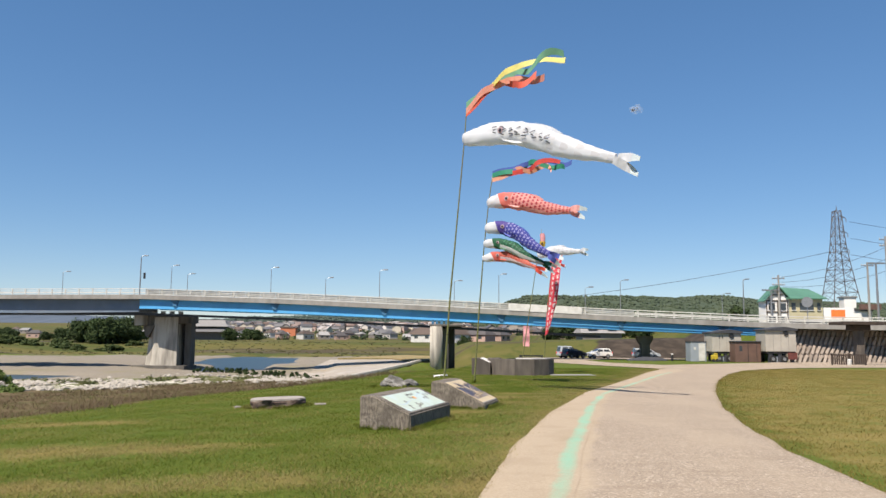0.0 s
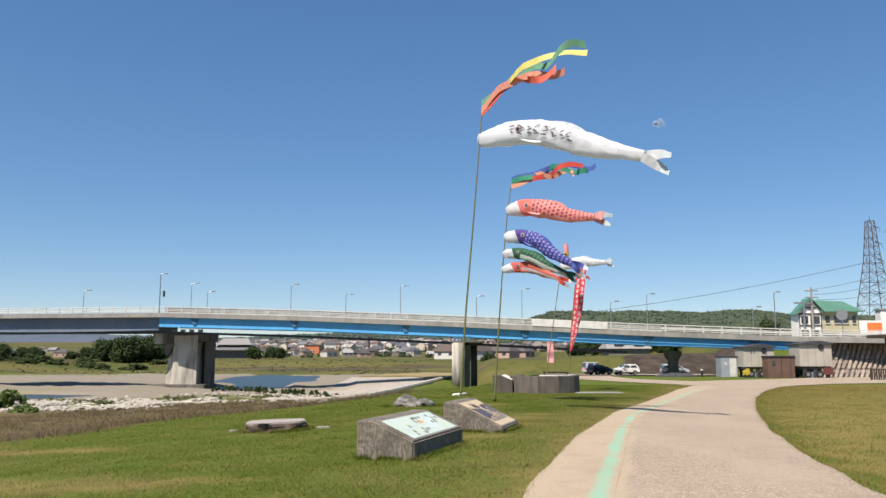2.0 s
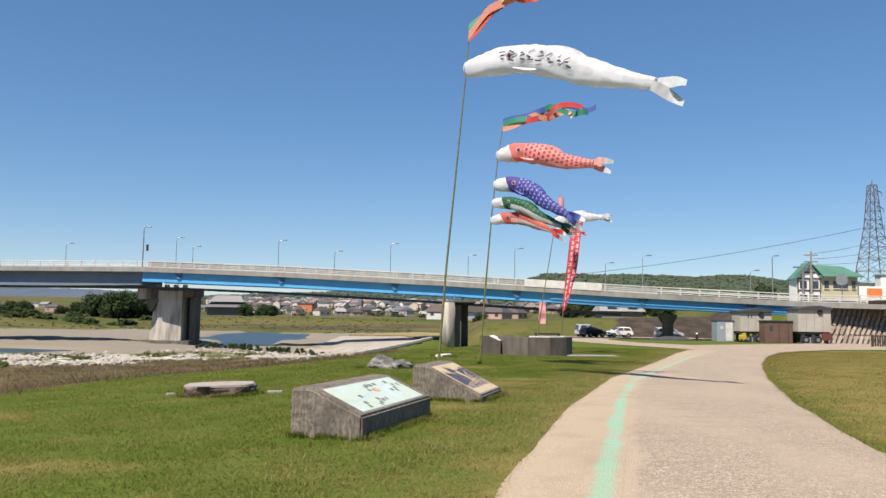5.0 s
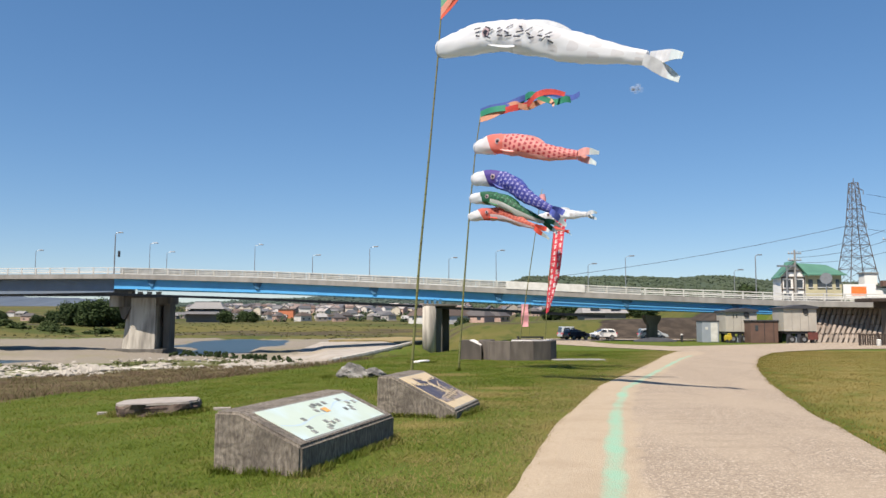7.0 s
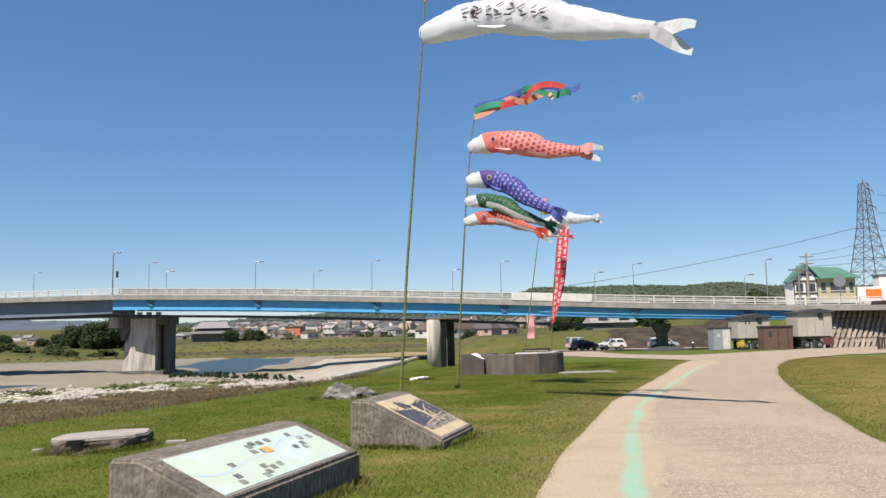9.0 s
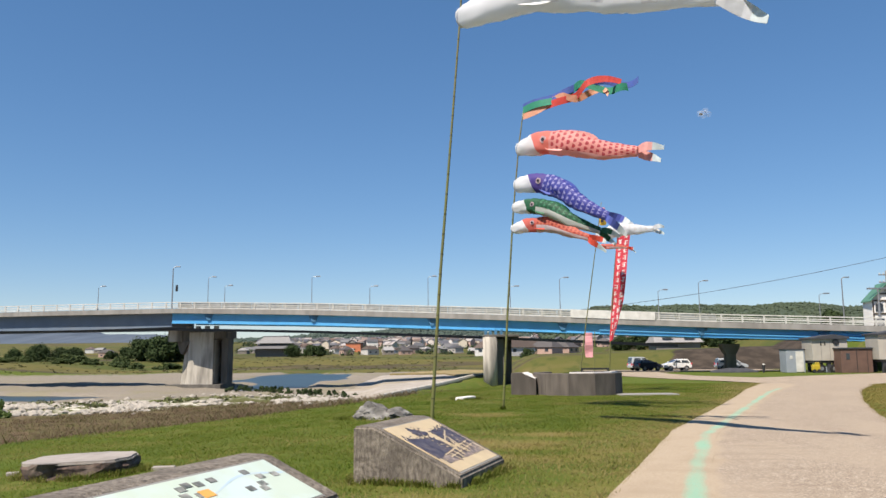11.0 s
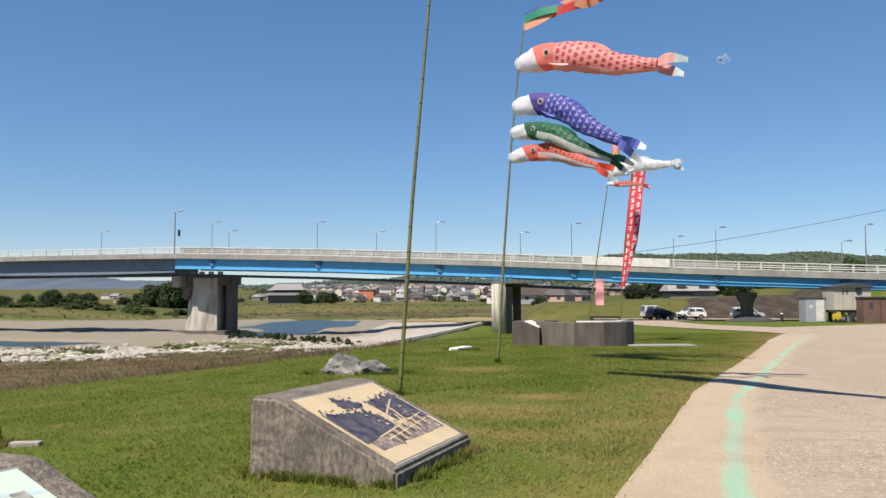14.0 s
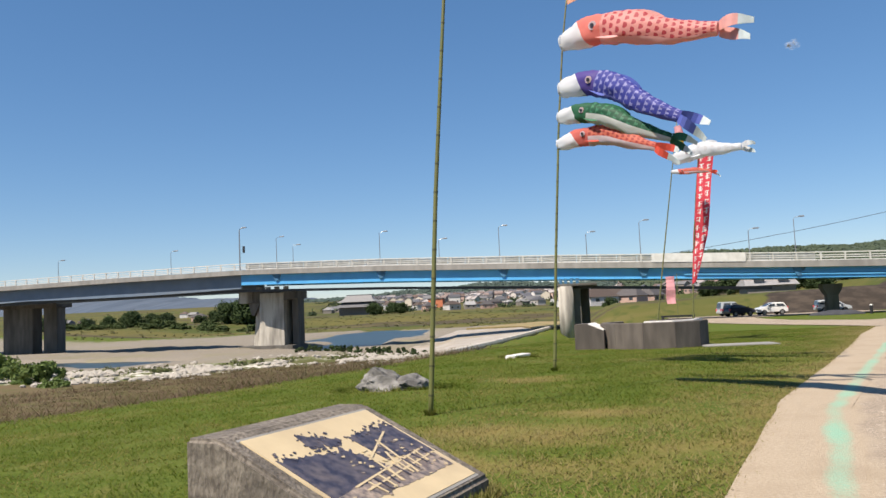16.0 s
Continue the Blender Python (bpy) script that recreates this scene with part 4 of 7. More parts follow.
carp("orange", "small orange-red carp streamer with a white belly", (2.03, 32.74, 4.78), HEAD2, 2.5, 0.20, [0, 0.1, 0.02, -0.25, -0.5], 0.15, 14)
carp("white", "small white carp streamer with grey lettering", (5.78, 43.95, 6.15), HEAD2, 2.4, 0.26, [0, 0.1, 0.18, 0.1, 0.1], 0.2, 17)


def streamer(label, start, heading, length, width, zs, seed, colours):
    """A bundle of long cloth ribbons flying from a pole top."""
    p = thing("ribbon_streamer", label, "streamer", start, 0, "ribbon streamers")
    h = Vector((*heading, 0)).normalized()
    s = Vector((-h.y, h.x, 0))
    for k, c in enumerate(colours):
        bm = bmesh.new()
        prev = None
        L = length * (0.85 + 0.08 * k)
        for i in range(41):
            t = i / 40
            z = float(np.interp(t, np.linspace(0, 1, len(zs)), zs)) + (k - (len(colours) - 1) / 2) * width * (0.55 + 0.25 * t)
            wob = 0.8 * t * noise.noise((t * 3.2 + k * 2.1, seed, 0.3))
            wz = 0.75 * t * noise.noise((t * 3.0, seed + k * 1.7, 4.2))
            cpt = h * (L * t) + s * wob + Vector((0, 0, z + wz))
            tw = 1.5 * t * noise.noise((t * 2.5, seed + 3.3 * k, 9))
            o = (Vector((0, 0, 1)) * math.cos(tw) + s * math.sin(tw)) * width * 0.62
            cur = [bm.verts.new(cpt - o), bm.verts.new(cpt + o), bm.verts.new(cpt + o + s * 0.01), bm.verts.new(cpt - o + s * 0.01)]
            if prev:
                for q in range(4):
                    bm.faces.new((prev[q], prev[(q + 1) % 4], cur[(q + 1) % 4], cur[q]))
            prev = cur
        bmesh.ops.recalc_face_normals(bm, faces=bm.faces)
        part("ribbon", bm, plain_cloth("ribbon_cloth", c), p)
    return p


streamer("yellow, red and green ribbon streamer at the pole top", (1.0, 25.36, 8.95), HEAD1, 3.4, 0.17, [0, 0.45, 0.75, 0.75, 0.85], 2, [(0.80, 0.16, 0.10), (0.85, 0.40, 0.30), (0.75, 0.68, 0.20), (0.20, 0.45, 0.30)])
streamer("green, red and orange ribbon streamer at the pole top", (2.40, 32.76, 8.25), HEAD2, 3.2, 0.16, [0, 0.15, 0.3, 0.3, 0.15], 6, [(0.80, 0.42, 0.28), (0.75, 0.10, 0.08), (0.05, 0.35, 0.22), (0.08, 0.14, 0.45)])

# ---- banner and windsock on the thin poles ----
M_red = plain_cloth("red_banner_cloth", (0.85, 0.09, 0.13), 0.5)
M_lettering = plain_cloth("white_lettering", (0.85, 0.80, 0.80), 0.2)
M_pink = plain_cloth("pink_cloth", (0.85, 0.42, 0.45))
M_yellow = plain_cloth("yellow_cloth", (0.75, 0.50, 0.06))


def vertical_banner():
    p = thing("nobori_banner", "long narrow red banner with white lettering, curling in the wind", "banner", (6.28, 45.65, 0), 0)

    def at(z, u):
        """Point on the banner at height z, u from 0 at the pole to 1 at its free edge."""
        x0 = float(np.interp(z, [1.6, 3.5, 6.7], [0.06, 0.24, 0.62]))
        w = float(np.interp(z, [1.6, 2.3, 3.4, 6.3], [0.12, 0.30, 0.50, 0.55]))
        return Vector((x0 + w * u, -0.25 * w * u + 0.10 * math.sin(2.2 * z + 2.0 * u), z + 0.10 * u))

    bm = bmesh.new()
    zs = np.linspace(1.7, 6.7, 36)
    grid = [[bm.verts.new(at(z, u)) for u in np.linspace(0, 1, 7)] for z in zs]
    back = [[bm.verts.new(at(z, u) + Vector((0, 0.012, 0))) for u in np.linspace(0, 1, 7)] for z in zs]
    for g, flip in ((grid, 0), (back, 1)):
        for r, s in zip(g, g[1:]):
            for k in range(6):
                f = (r[k], r[k + 1], s[k + 1], s[k])
                bm.faces.new(f[::-1] if flip else f)
    part("cloth", bm, M_red, p, "bright red cloth", smooth=True)
    # unreadable characters as blocks of bars, two columns
    rnd = random.Random(4)
    for col, (u0, u1) in enumerate(((0.12, 0.44), (0.56, 0.92))):
        z = 6.5 - 0.05 * col
        while z > 2.0:
            h = 0.26 if col else 0.22
            bm = bmesh.new()
            nb = rnd.choice((2, 3, 4))
            for bar in range(nb):
                za = z - h * (0.06 + 0.9 * bar / nb + rnd.uniform(0, 0.06))
                a0, a1 = u0 + rnd.uniform(0, 0.08), u1 - rnd.uniform(0, 0.08)
                vs = [bm.verts.new(at(zz, uu) + Vector((0, -0.012, 0))) for uu, zz in ((a0, za), (a1, za), (a1, za - h * 0.11 + rnd.uniform(-0.02, 0.02)), (a0, za - h * 0.11))]
                bm.faces.new(vs)
            um = rnd.uniform(u0 + 0.08, u1 - 0.08)
            vs = [bm.verts.new(at(zz, uu) + Vector((0, -0.014, 0))) for uu, zz in ((um - 0.04, z - 0.02), (um + 0.04, z - 0.02), (um + 0.04, z - h * 0.95), (um - 0.04, z - h * 0.95))]
            bm.faces.new(vs)
            part("lettering", bm, M_lettering, p)
            z -= h + 0.07
    return p


vertical_banner()
p = thing("windsock", "small pink and yellow windsock hanging at a pole top", "windsock", (5.98, 43.95, 7.35))
part("sock", tube([(0.02, 0, 0), (0.06, 0, -0.25), (0.05, 0, -0.5)], [0.13, 0.15, 0.12], 10, cap=False), M_pink, p, smooth=True)
part("band", tube([(0.055, 0, -0.45), (0.05, 0, -0.72)], [0.16, 0.14], 10, cap=False), M_yellow, p, smooth=True)
part("spot", tube([(0.0, -0.16, -0.58), (0.0, -0.175, -0.58)], 0.07, 10), M_eye, p)
carp("orange", "thin pale pink carp streamer below the white one", (5.70, 43.95, 5.72), HEAD2, 1.5, 0.10, [0, -0.05, -0.1, -0.2], 0.1, 21)
# small second banner further off
p = thing("nobori_banner", "short pale pink banner hanging on a thin pole", "banner", (7.6, 63.0, tz(7.6, 63)), 0)
part("pole", tube([(0, 0, 0), (0.1, 0, 3.2)], 0.025, 6), M_bamboo, p)
bm = bmesh.new()
prev = None
for i in range(9):
    z = 3.1 - 0.2 * i
    cur = [bm.verts.new((-0.05 - 0.02 * math.sin(i), 0.04 * math.sin(i * 1.3), z)), bm.verts.new((-0.55 + 0.03 * math.sin(i * 0.9), 0.06 * math.sin(i + 1), z)), bm.verts.new((-0.55 + 0.03 * math.sin(i * 0.9), 0.02 + 0.06 * math.sin(i + 1), z)), bm.verts.new((-0.05, 0.02 + 0.04 * math.sin(i * 1.3), z))]
    if prev:
        for q in range(4):
            bm.faces.new((prev[q], prev[(q + 1) % 4], cur[(q + 1) % 4], cur[q]))
    prev = cur
part("cloth", bm, M_pink, p)

# ---- concrete ring, stump, rocks ----
M_ring = mat("ring_concrete", (0.118, 0.101, 0.085), (0.064, 0.054, 0.046), 3, 0.9, 0.4, (0.051, 0.045, 0.038), 0.9, stretch=(1, 1, 0.25), bump_scale=25)
M_white_stone = mat("white_capstone", (0.74, 0.72, 0.68), (0.62, 0.60, 0.56), 5, 0.7, 0.1)


def concrete_ring():
    cx, cy = 4.6, 42.6
    z0 = tz(cx, cy)
    p = thing("concrete_ring", "low dark stained round concrete wall on the lawn", "planter", (cx, cy, z0))
    n, r, t, h = 10, 1.78, 0.26, 0.86
    for k in range(n):
        a0, a1 = [math.radians(-162 + 324 * (k + e) / n - 90 + 18) for e in (0.004, 0.996)]
        pts = [(r * math.cos(a0), r * math.sin(a0)), (r * math.cos(a1), r * math.sin(a1)), ((r - t) * math.cos(a1), (r - t) * math.sin(a1)), ((r - t) * math.cos(a0), (r - t) * math.sin(a0))]
        bm = prism(pts, -0.15, h)
        bmesh.ops.bevel(bm, geom=[e for e in bm.edges if all(v.co.z > 0.5 for v in e.verts)], offset=0.02, segments=1, affect="EDGES")
        part("wall_segment", bm, M_ring, p)
        if k in (4, 5, 6):
            pts2 = [(x * 0.90, y * 0.90) for x, y in pts]
            part("capstone", prism(pts2, h - 0.10, h + 0.04), M_white_stone, p, "white capstone")
    return p


concrete_ring()
p = thing("stone_marker", "low concrete block with a slanted white top beside the ring", "marker", (2.05, 42.2, tz(2.3, 42)), -12)
bm = bmesh.new()
prof = [(0, -0.1), (0, 0.86), (0.42, 0.86), (0.98, 0.62), (0.98, -0.1)]
a = [bm.verts.new((x, -0.3, z)) for x, z in prof]
b = [bm.verts.new((x, 0.9, z)) for x, z in prof]
bm.faces.new(a)
bm.faces.new(b[::-1])
for i in range(5):
    bm.faces.new((a[i], b[i], b[(i + 1) % 5], a[(i + 1) % 5]))
bmesh.ops.recalc_face_normals(bm, faces=bm.faces)
part("block", bm, M_ring, p)
bm = bmesh.new()
ang = math.atan2(0.24, 0.56)
box(0.03, 0.58, -0.26, 0.86, 0.004, 0.035, bm)
bm.transform(Matrix.Translation((0.42, 0, 0.86)) @ Matrix.Rotation(ang, 4, "Y"))
part("plate", bm, M_white_stone, p, "white slanted plate")
p = thing("paving_slab", "flat pale stone paving slab set in the lawn", "paving slab", (6.9, 41.6, tz(6.9, 41.6)), 6)
part("slab", box(-0.9, 1.4, -0.5, 0.5, -0.05, 0.05, bevel=0.02), M_fascia, p)

M_cut_stone = mat("cut_stone_top", (0.318, 0.286, 0.255), (0.255, 0.229, 0.204), 5, 0.85, 0.3, (0.191, 0.172, 0.153), 1.8)
M_bark = mat("rough_dark_stone", (0.12, 0.080, 0.062), (0.03, 0.022, 0.02), 9, 0.95, 1.0, (0.21, 0.165, 0.13), 3.5, bump_scale=20)
M_rock = mat("lichen_rock", (0.075, 0.072, 0.066), (0.145, 0.140, 0.128), 4, 0.95, 1.0, (0.36, 0.35, 0.32), 3.4, amount3=0.55, bump_scale=14)


def stone_table():
    z0 = tz(-4.0, 20.75)
    p = thing("stone_table", "low flat-topped rough stone slab table on the lawn", "stone seat", (-4.0, 20.75, z0 - 0.08), 14)
    n = 28
    outline = []
    for k in range(n):
        a = 2 * math.pi * k / n
        w = 1 + 0.16 * noise.noise((2 * math.cos(a), 2 * math.sin(a), 3.3)) + 0.05 * noise.noise((6 * math.cos(a), 6 * math.sin(a), 1.3))
        outline.append((0.72 * w * math.copysign(abs(math.cos(a)) ** 0.7, math.cos(a)), 0.55 * w * math.copysign(abs(math.sin(a)) ** 0.7, math.sin(a))))
    bm = bmesh.new()
    rings = []
    for q, (z, s) in enumerate(((-0.06, 0.90), (0.05, 0.97), (0.14, 0.94), (0.22, 1.0), (0.29, 0.98))):
        rings.append([bm.verts.new((x * s + 0.07 * noise.noise((x * 6, y * 6, z * 9)), y * s + 0.07 * noise.noise((y * 6, x * 6, z * 9)), z)) for x, y in outline])
    for r, s in zip(rings, rings[1:]):
        for k in range(n):
            bm.faces.new((r[k], r[(k + 1) % n], s[(k + 1) % n], s[k]))
    bm.faces.new(rings[0][::-1])
    part("base", bm, M_bark, p, "rough dark sides")
    bm = prism([(x * 0.985, y * 0.985) for x, y in outline], lambda x, y: 0.27 + 0.03 * x, lambda x, y: 0.31 + 0.03 * x)
    bmesh.ops.bevel(bm, geom=[e for e in bm.edges if all(v.co.z > 0.3 for v in e.verts)], offset=0.025, segments=2, affect="EDGES")
    part("top", bm, M_cut_stone, p, "pale smooth top")


stone_table()
for x, y, sx, rzv in ((-2.92, 20.9, 0.30, 12), (-5.05, 20.9, 0.16, 30)):
    p = thing("stone_offcut", "small flat pale stone lying in the grass", "stone", (x, y, tz(x, y)), rzv, "flat stones in the grass")
    part("slab", box(-sx / 2, sx / 2, -0.06, 0.06, -0.02, 0.05, bevel=0.012), M_cut_stone, p)


def boulder(name, label, loc, size, seed, material, group="", angular=0.35):
    p = thing(name, label, "rock", loc, seed * 37 % 180, group)
    bm = bmesh.new()
    bmesh.ops.create_icosphere(bm, subdivisions=4, radius=1)
    rnd = random.Random(seed)
    planes = [(Vector((rnd.uniform(-1, 1), rnd.uniform(-1, 1), rnd.uniform(-0.2, 1))).normalized(), rnd.uniform(0.55, 0.85)) for _ in range(9)]
    for v in bm.verts:
        c = v.co.copy()
        for nrm, d in planes:
            k = c.dot(nrm)
            if k > d:
                c -= nrm * (k - d)
        c += c.normalized() * (0.14 * noise.noise(c * 2.6 + Vector((seed, 0, 0))) + 0.09 * noise.noise(c * 7 + Vector((seed, 3, 0))))
        v.co = Vector((c.x * size[0], c.y * size[1], c.z * size[2]))
    part("stone", bm, material, p)
    return p


boulder("boulder", "low grey angular boulder lying on the lawn", (-1.45, 29.6, tz(-1.45, 29.6) + 0.10), (0.72, 0.5, 0.32), 3, M_rock, "boulders on the lawn")
boulder("boulder", "flat grey angular rock beside the boulder", (-0.85, 29.5, tz(-0.85, 29.5) + 0.06), (0.74, 0.42, 0.22), 7, M_rock, "boulders on the lawn")
p = thing("paving_slab", "small pale stone slab at the top of the bank", "paving slab", (0.35, 38.7, tz(0.3, 38.7)), 68)
part("slab", box(-0.55, 0.55, -0.16, 0.16, -0.05, 0.10, bevel=0.04), M_white_stone, p)

# bench behind the ring
p = thing("bench", "dark metal bench beyond the concrete ring", "bench", (7.3, 60, tz(7.3, 60)))
for z in (0.42, 0.62, 0.8):
    part("slat", box(-0.9, 0.9, -0.03 if z > 0.5 else -0.25, 0.03 if z > 0.5 else 0.25, z - 0.05, z + 0.05), M_black, p)
for x in (-0.8, 0.8):
    part("leg", box(x - 0.05, x + 0.05, -0.2, 0.05, 0, 0.85), M_black, p)

# ---- concrete revetment by the river ----
M_ramp = mat("river_revetment", (0.36, 0.325, 0.285), (0.27, 0.245, 0.21), 0.8, 0.9, 0.3, (0.217, 0.165, 0.083), 0.12)
APRON = [(-7.2, 71, -2.0), (-2.3, 100, -1.6), (-6.5, 122, -1.75), (-18.0, 140, -2.35), (-16.5, 98, -2.85), (-11.5, 82, -2.75)]


def slab_patch(pts, drop):
    """Sloping slab with its top through pts and sides going down by drop."""
    bm = bmesh.new()
    top = [bm.verts.new(q) for q in pts]
    low = [bm.verts.new((q[0], q[1], q[2] - drop)) for q in pts]
    for tri in tessellate_polygon([[v.co for v in top]]):
        bm.faces.new([top[k] for k in tri])
        bm.faces.new([low[k] for k in reversed(tri)])
    for k in range(len(pts)):
        q = (k + 1) % len(pts)
        bm.faces.new((top[k], top[q], low[q], low[k]))
    bmesh.ops.recalc_face_normals(bm, faces=bm.faces)
    return bm


tagged(part("revetment", slab_patch(APRON, 1.3), M_ramp), "pale sloping concrete river revetment", "revetment", kind="structure")
M_dry_slope = mat("dry_slope_grass", (0.270, 0.200, 0.090), (0.215, 0.165, 0.070), 2, 0.95, 0.6, (0.07, 0.09, 0.02), 0.3)
tagged(part("dry_grass_bank", slab_patch([(-2.2, 101.5, -1.45), (2.5, 118, -1.2), (-5.0, 138, -1.4), (-17.0, 142, -2.1), (-6.4, 123, -1.6)], 1.6), M_dry_slope), "dry tan grass slope above the revetment", "bank", kind="structure")
M_kerb = mat("pale_kerb", (0.50, 0.47, 0.41), (0.36, 0.335, 0.29), 2, 0.85, 0.2)
bm = bmesh.new()
pts = [(-7.4, 70.0, -1.95), (-5.6, 80, -1.85), (-3.9, 90, -1.7), (-2.2, 100.4, -1.5), (-1.7, 103, -1.45)]
tagged(part("revetment_kerb", tube(pts, 0.26, 8), M_kerb), "pale concrete kerb along the revetment", "kerb", kind="structure")

# ---- boulders on the gravel bar ----
M_pale_rock = mat("pale_river_stone", (0.42, 0.388, 0.331), (0.318, 0.292, 0.249), 1.5, 0.9, 0.3, random_tint=0.2)


def stone_field():
    """Pale river stones scattered along the near bar, as one mesh."""
    rnd = np.random.RandomState(9)
    base = bmesh.new()
    bmesh.ops.create_icosphere(base, subdivisions=1, radius=1)
    bv = np.array([v.co[:] for v in base.verts])
    bf = np.array([[v.index for v in f.verts] for f in base.faces])
    base.free()
    V, F = [], []
    k = 0
    while k < 1700:
        x = rnd.uniform(-62, -9)
        y = float(bar_y(x)) + rnd.normal(1.5, 4.2)
        if noise.noise((x * 0.16, y * 0.2, 2)) < 0.04:
            k += 0.2
            continue
        s = rnd.uniform(0.12, 0.42)
        v = bv * (1 + 0.25 * rnd.uniform(-1, 1, bv.shape)) * [s, s, s * 0.6] + [x, y, tz(x, y) + 0.05]
        F.append(bf + len(V) * len(bv))
        V.append(v)
        k += 1
    me = bpy.data.meshes.new("river_stones")
    me.from_pydata(np.concatenate(V).tolist(), [], np.concatenate(F).tolist())
    me.materials.append(M_pale_rock)
    tagged(new("river_stones", me), "band of pale rounded river stones", "stones", kind="stuff")


stone_field()

# ---- trees and bushes ----
M_leaf = mat("leaves", (0.022, 0.043, 0.011), (0.038, 0.062, 0.015), 0.8, 0.95, 0.0, transl=0.2, random_tint=0.15)
M_leaf_bright = mat("bush_leaves", (0.095, 0.150, 0.030), (0.135, 0.185, 0.045), 1.2, 0.7, 0.0, transl=0.3)
M_trunk = mat("bark", (0.077, 0.058, 0.041), (0.045, 0.035, 0.026), 4, 0.95, 0.6)


def leaf_mesh(name, centres, radii, per, size, rnd):
    """Crown of many small leaf quads scattered round clump centres."""
    cs, rs = np.array(centres), np.array(radii)
    idx = np.repeat(np.arange(len(cs)), per)
    d = rnd.normal(size=(len(idx), 3))
    d /= np.linalg.norm(d, axis=1)[:, None]
    c = cs[idx] + d * (rs[idx] * rnd.uniform(0.15, 1.2, len(idx)))[:, None]
    a = rnd.normal(size=c.shape)
    a /= np.linalg.norm(a, axis=1)[:, None]
    b = np.cross(a, d)
    b /= np.linalg.norm(b, axis=1)[:, None] + 1e-6
    s = (size * rnd.uniform(0.6, 1.3, len(idx)))[:, None]
    v = np.stack([c - a * s, c + b * s * 0.6, c + a * s, c - b * s * 0.6], 1).reshape(-1, 3)
    me = bpy.data.meshes.new(name)
    me.from_pydata(v.tolist(), [], np.arange(len(v)).reshape(-1, 4).tolist())
    return me


def tree(name, label, loc, height, spread, seed, material, leaf=0.35, clumps=16, per=110, category="tree", group="river bank trees"):
    rnd = np.random.RandomState(seed)
    p = thing(name, label, category, loc, 0, group)
    h = height
    bm = tube([(0, 0, -0.3), (0.1, 0, h * 0.2), (0, 0.1, h * 0.45)], [0.05 * h, 0.035 * h, 0.02 * h], 8)
    cs, rs = [], []
    for k in range(clumps):
        a = rnd.uniform(0, 6.28)
        z = h * rnd.uniform(0.22, 0.86)
        r = spread * math.sqrt(rnd.uniform(0, 1)) * math.sin(math.pi * min(0.95, 0.2 + 0.75 * z / h))
        c = (r * math.cos(a), r * math.sin(a), z)
        cs.append(c)
        rs.append(h * rnd.uniform(0.13, 0.26))
        if k < 6:
            tube([(0, 0, h * 0.2), (c[0] * 0.5, c[1] * 0.5, z * 0.75), c], [0.02 * h, 0.012 * h, 0.004 * h], 5, bm)
    part("trunk", bm, M_trunk, p)
    me = leaf_mesh("crown", cs, rs, per, leaf, rnd)
    me.materials.append(material)
    o = new("crown", me)
    o.parent = p
    return p


protos = [tree("tree", "dense dark green broadleaf tree on the far bank", (-114 + 5 * k, 266 + 4 * k, -1.4), 8.2 + 0.6 * k, 4.6, 30 + k, M_leaf, 0.40, 46, 130) for k in range(3)]
rnd = random.Random(12)
for x, y, sc in ((-117, 268, 0.9), (-107, 262, 1.0), (-102, 268, 0.85), (-158, 262, 0.55), (-153, 266, 0.62), (-148, 260, 0.66), (-143, 264, 0.6), (-138, 262, 0.5), (-172, 270, 0.5), (-180, 266, 0.55), (-190, 272, 0.6)):
    copy_thing(rnd.choice(protos), pose(x, y, tz(x, y) - 0.6, 0, 0, rnd.uniform(0, 360)) @ Matrix.Diagonal((sc * 1.15, sc * 1.15, sc, 1)))
for i in range(9):
    x, y = -172 + 6.4 * i + rnd.uniform(-2, 2), rnd.uniform(300, 350)
    sc = rnd.uniform(0.4, 0.62)
    copy_thing(rnd.choice(protos), pose(x, y, tz(x, y) - 0.6, 0, 0, rnd.uniform(0, 360)) @ Matrix.Diagonal((sc * 1.3, sc * 1.3, sc, 1)))
hedge = tree("bush", "mid-green leafy hedge bush on the far bank", (-128, 240, -1.2), 3.2, 2.6, 71, mat("hedge_leaves", (0.040, 0.066, 0.016), (0.062, 0.086, 0.022), 0.8, 0.9, 0.0, transl=0.2), 0.28, 26, 110, "bush", "far bank hedge")
for i in range(34):
    x, y = -178 + 2.6 * i + rnd.uniform(-3, 3), rnd.uniform(225, 262)
    sc = rnd.uniform(0.35, 0.85)
    copy_thing(hedge, pose(x, y, tz(x, y) - 0.5, 0, 0, rnd.uniform(0, 360)) @ Matrix.Diagonal((sc * 1.5, sc * 1.5, sc * 0.9, 1)))
for i in range(3):
    x, y = rnd.uniform(-100, -86), rnd.uniform(330, 420)
    sc = rnd.uniform(0.5, 0.8)
    copy_thing(rnd.choice(protos), pose(x, y, tz(x, y) - 0.5, 0, 0, rnd.uniform(0, 360)) @ Matrix.Diagonal((sc * 1.3, sc * 1.3, sc, 1)))
for x, y, sc in ((27.0, 160, 0.44), (24.6, 168, 0.36), (35.2, 160, 0.42), (38.4, 163, 0.46), (41.0, 158, 0.40), (45.5, 161, 0.44), (48.5, 165, 0.48), (53, 170, 0.5), (7.5, 190, 0.3)):
    copy_thing(rnd.choice(protos), pose(x, y, tz(x, y) - 0.4, 0, 0, rnd.uniform(0, 360)) @ Matrix.Diagonal((sc * 1.2, sc * 1.2, sc, 1)))
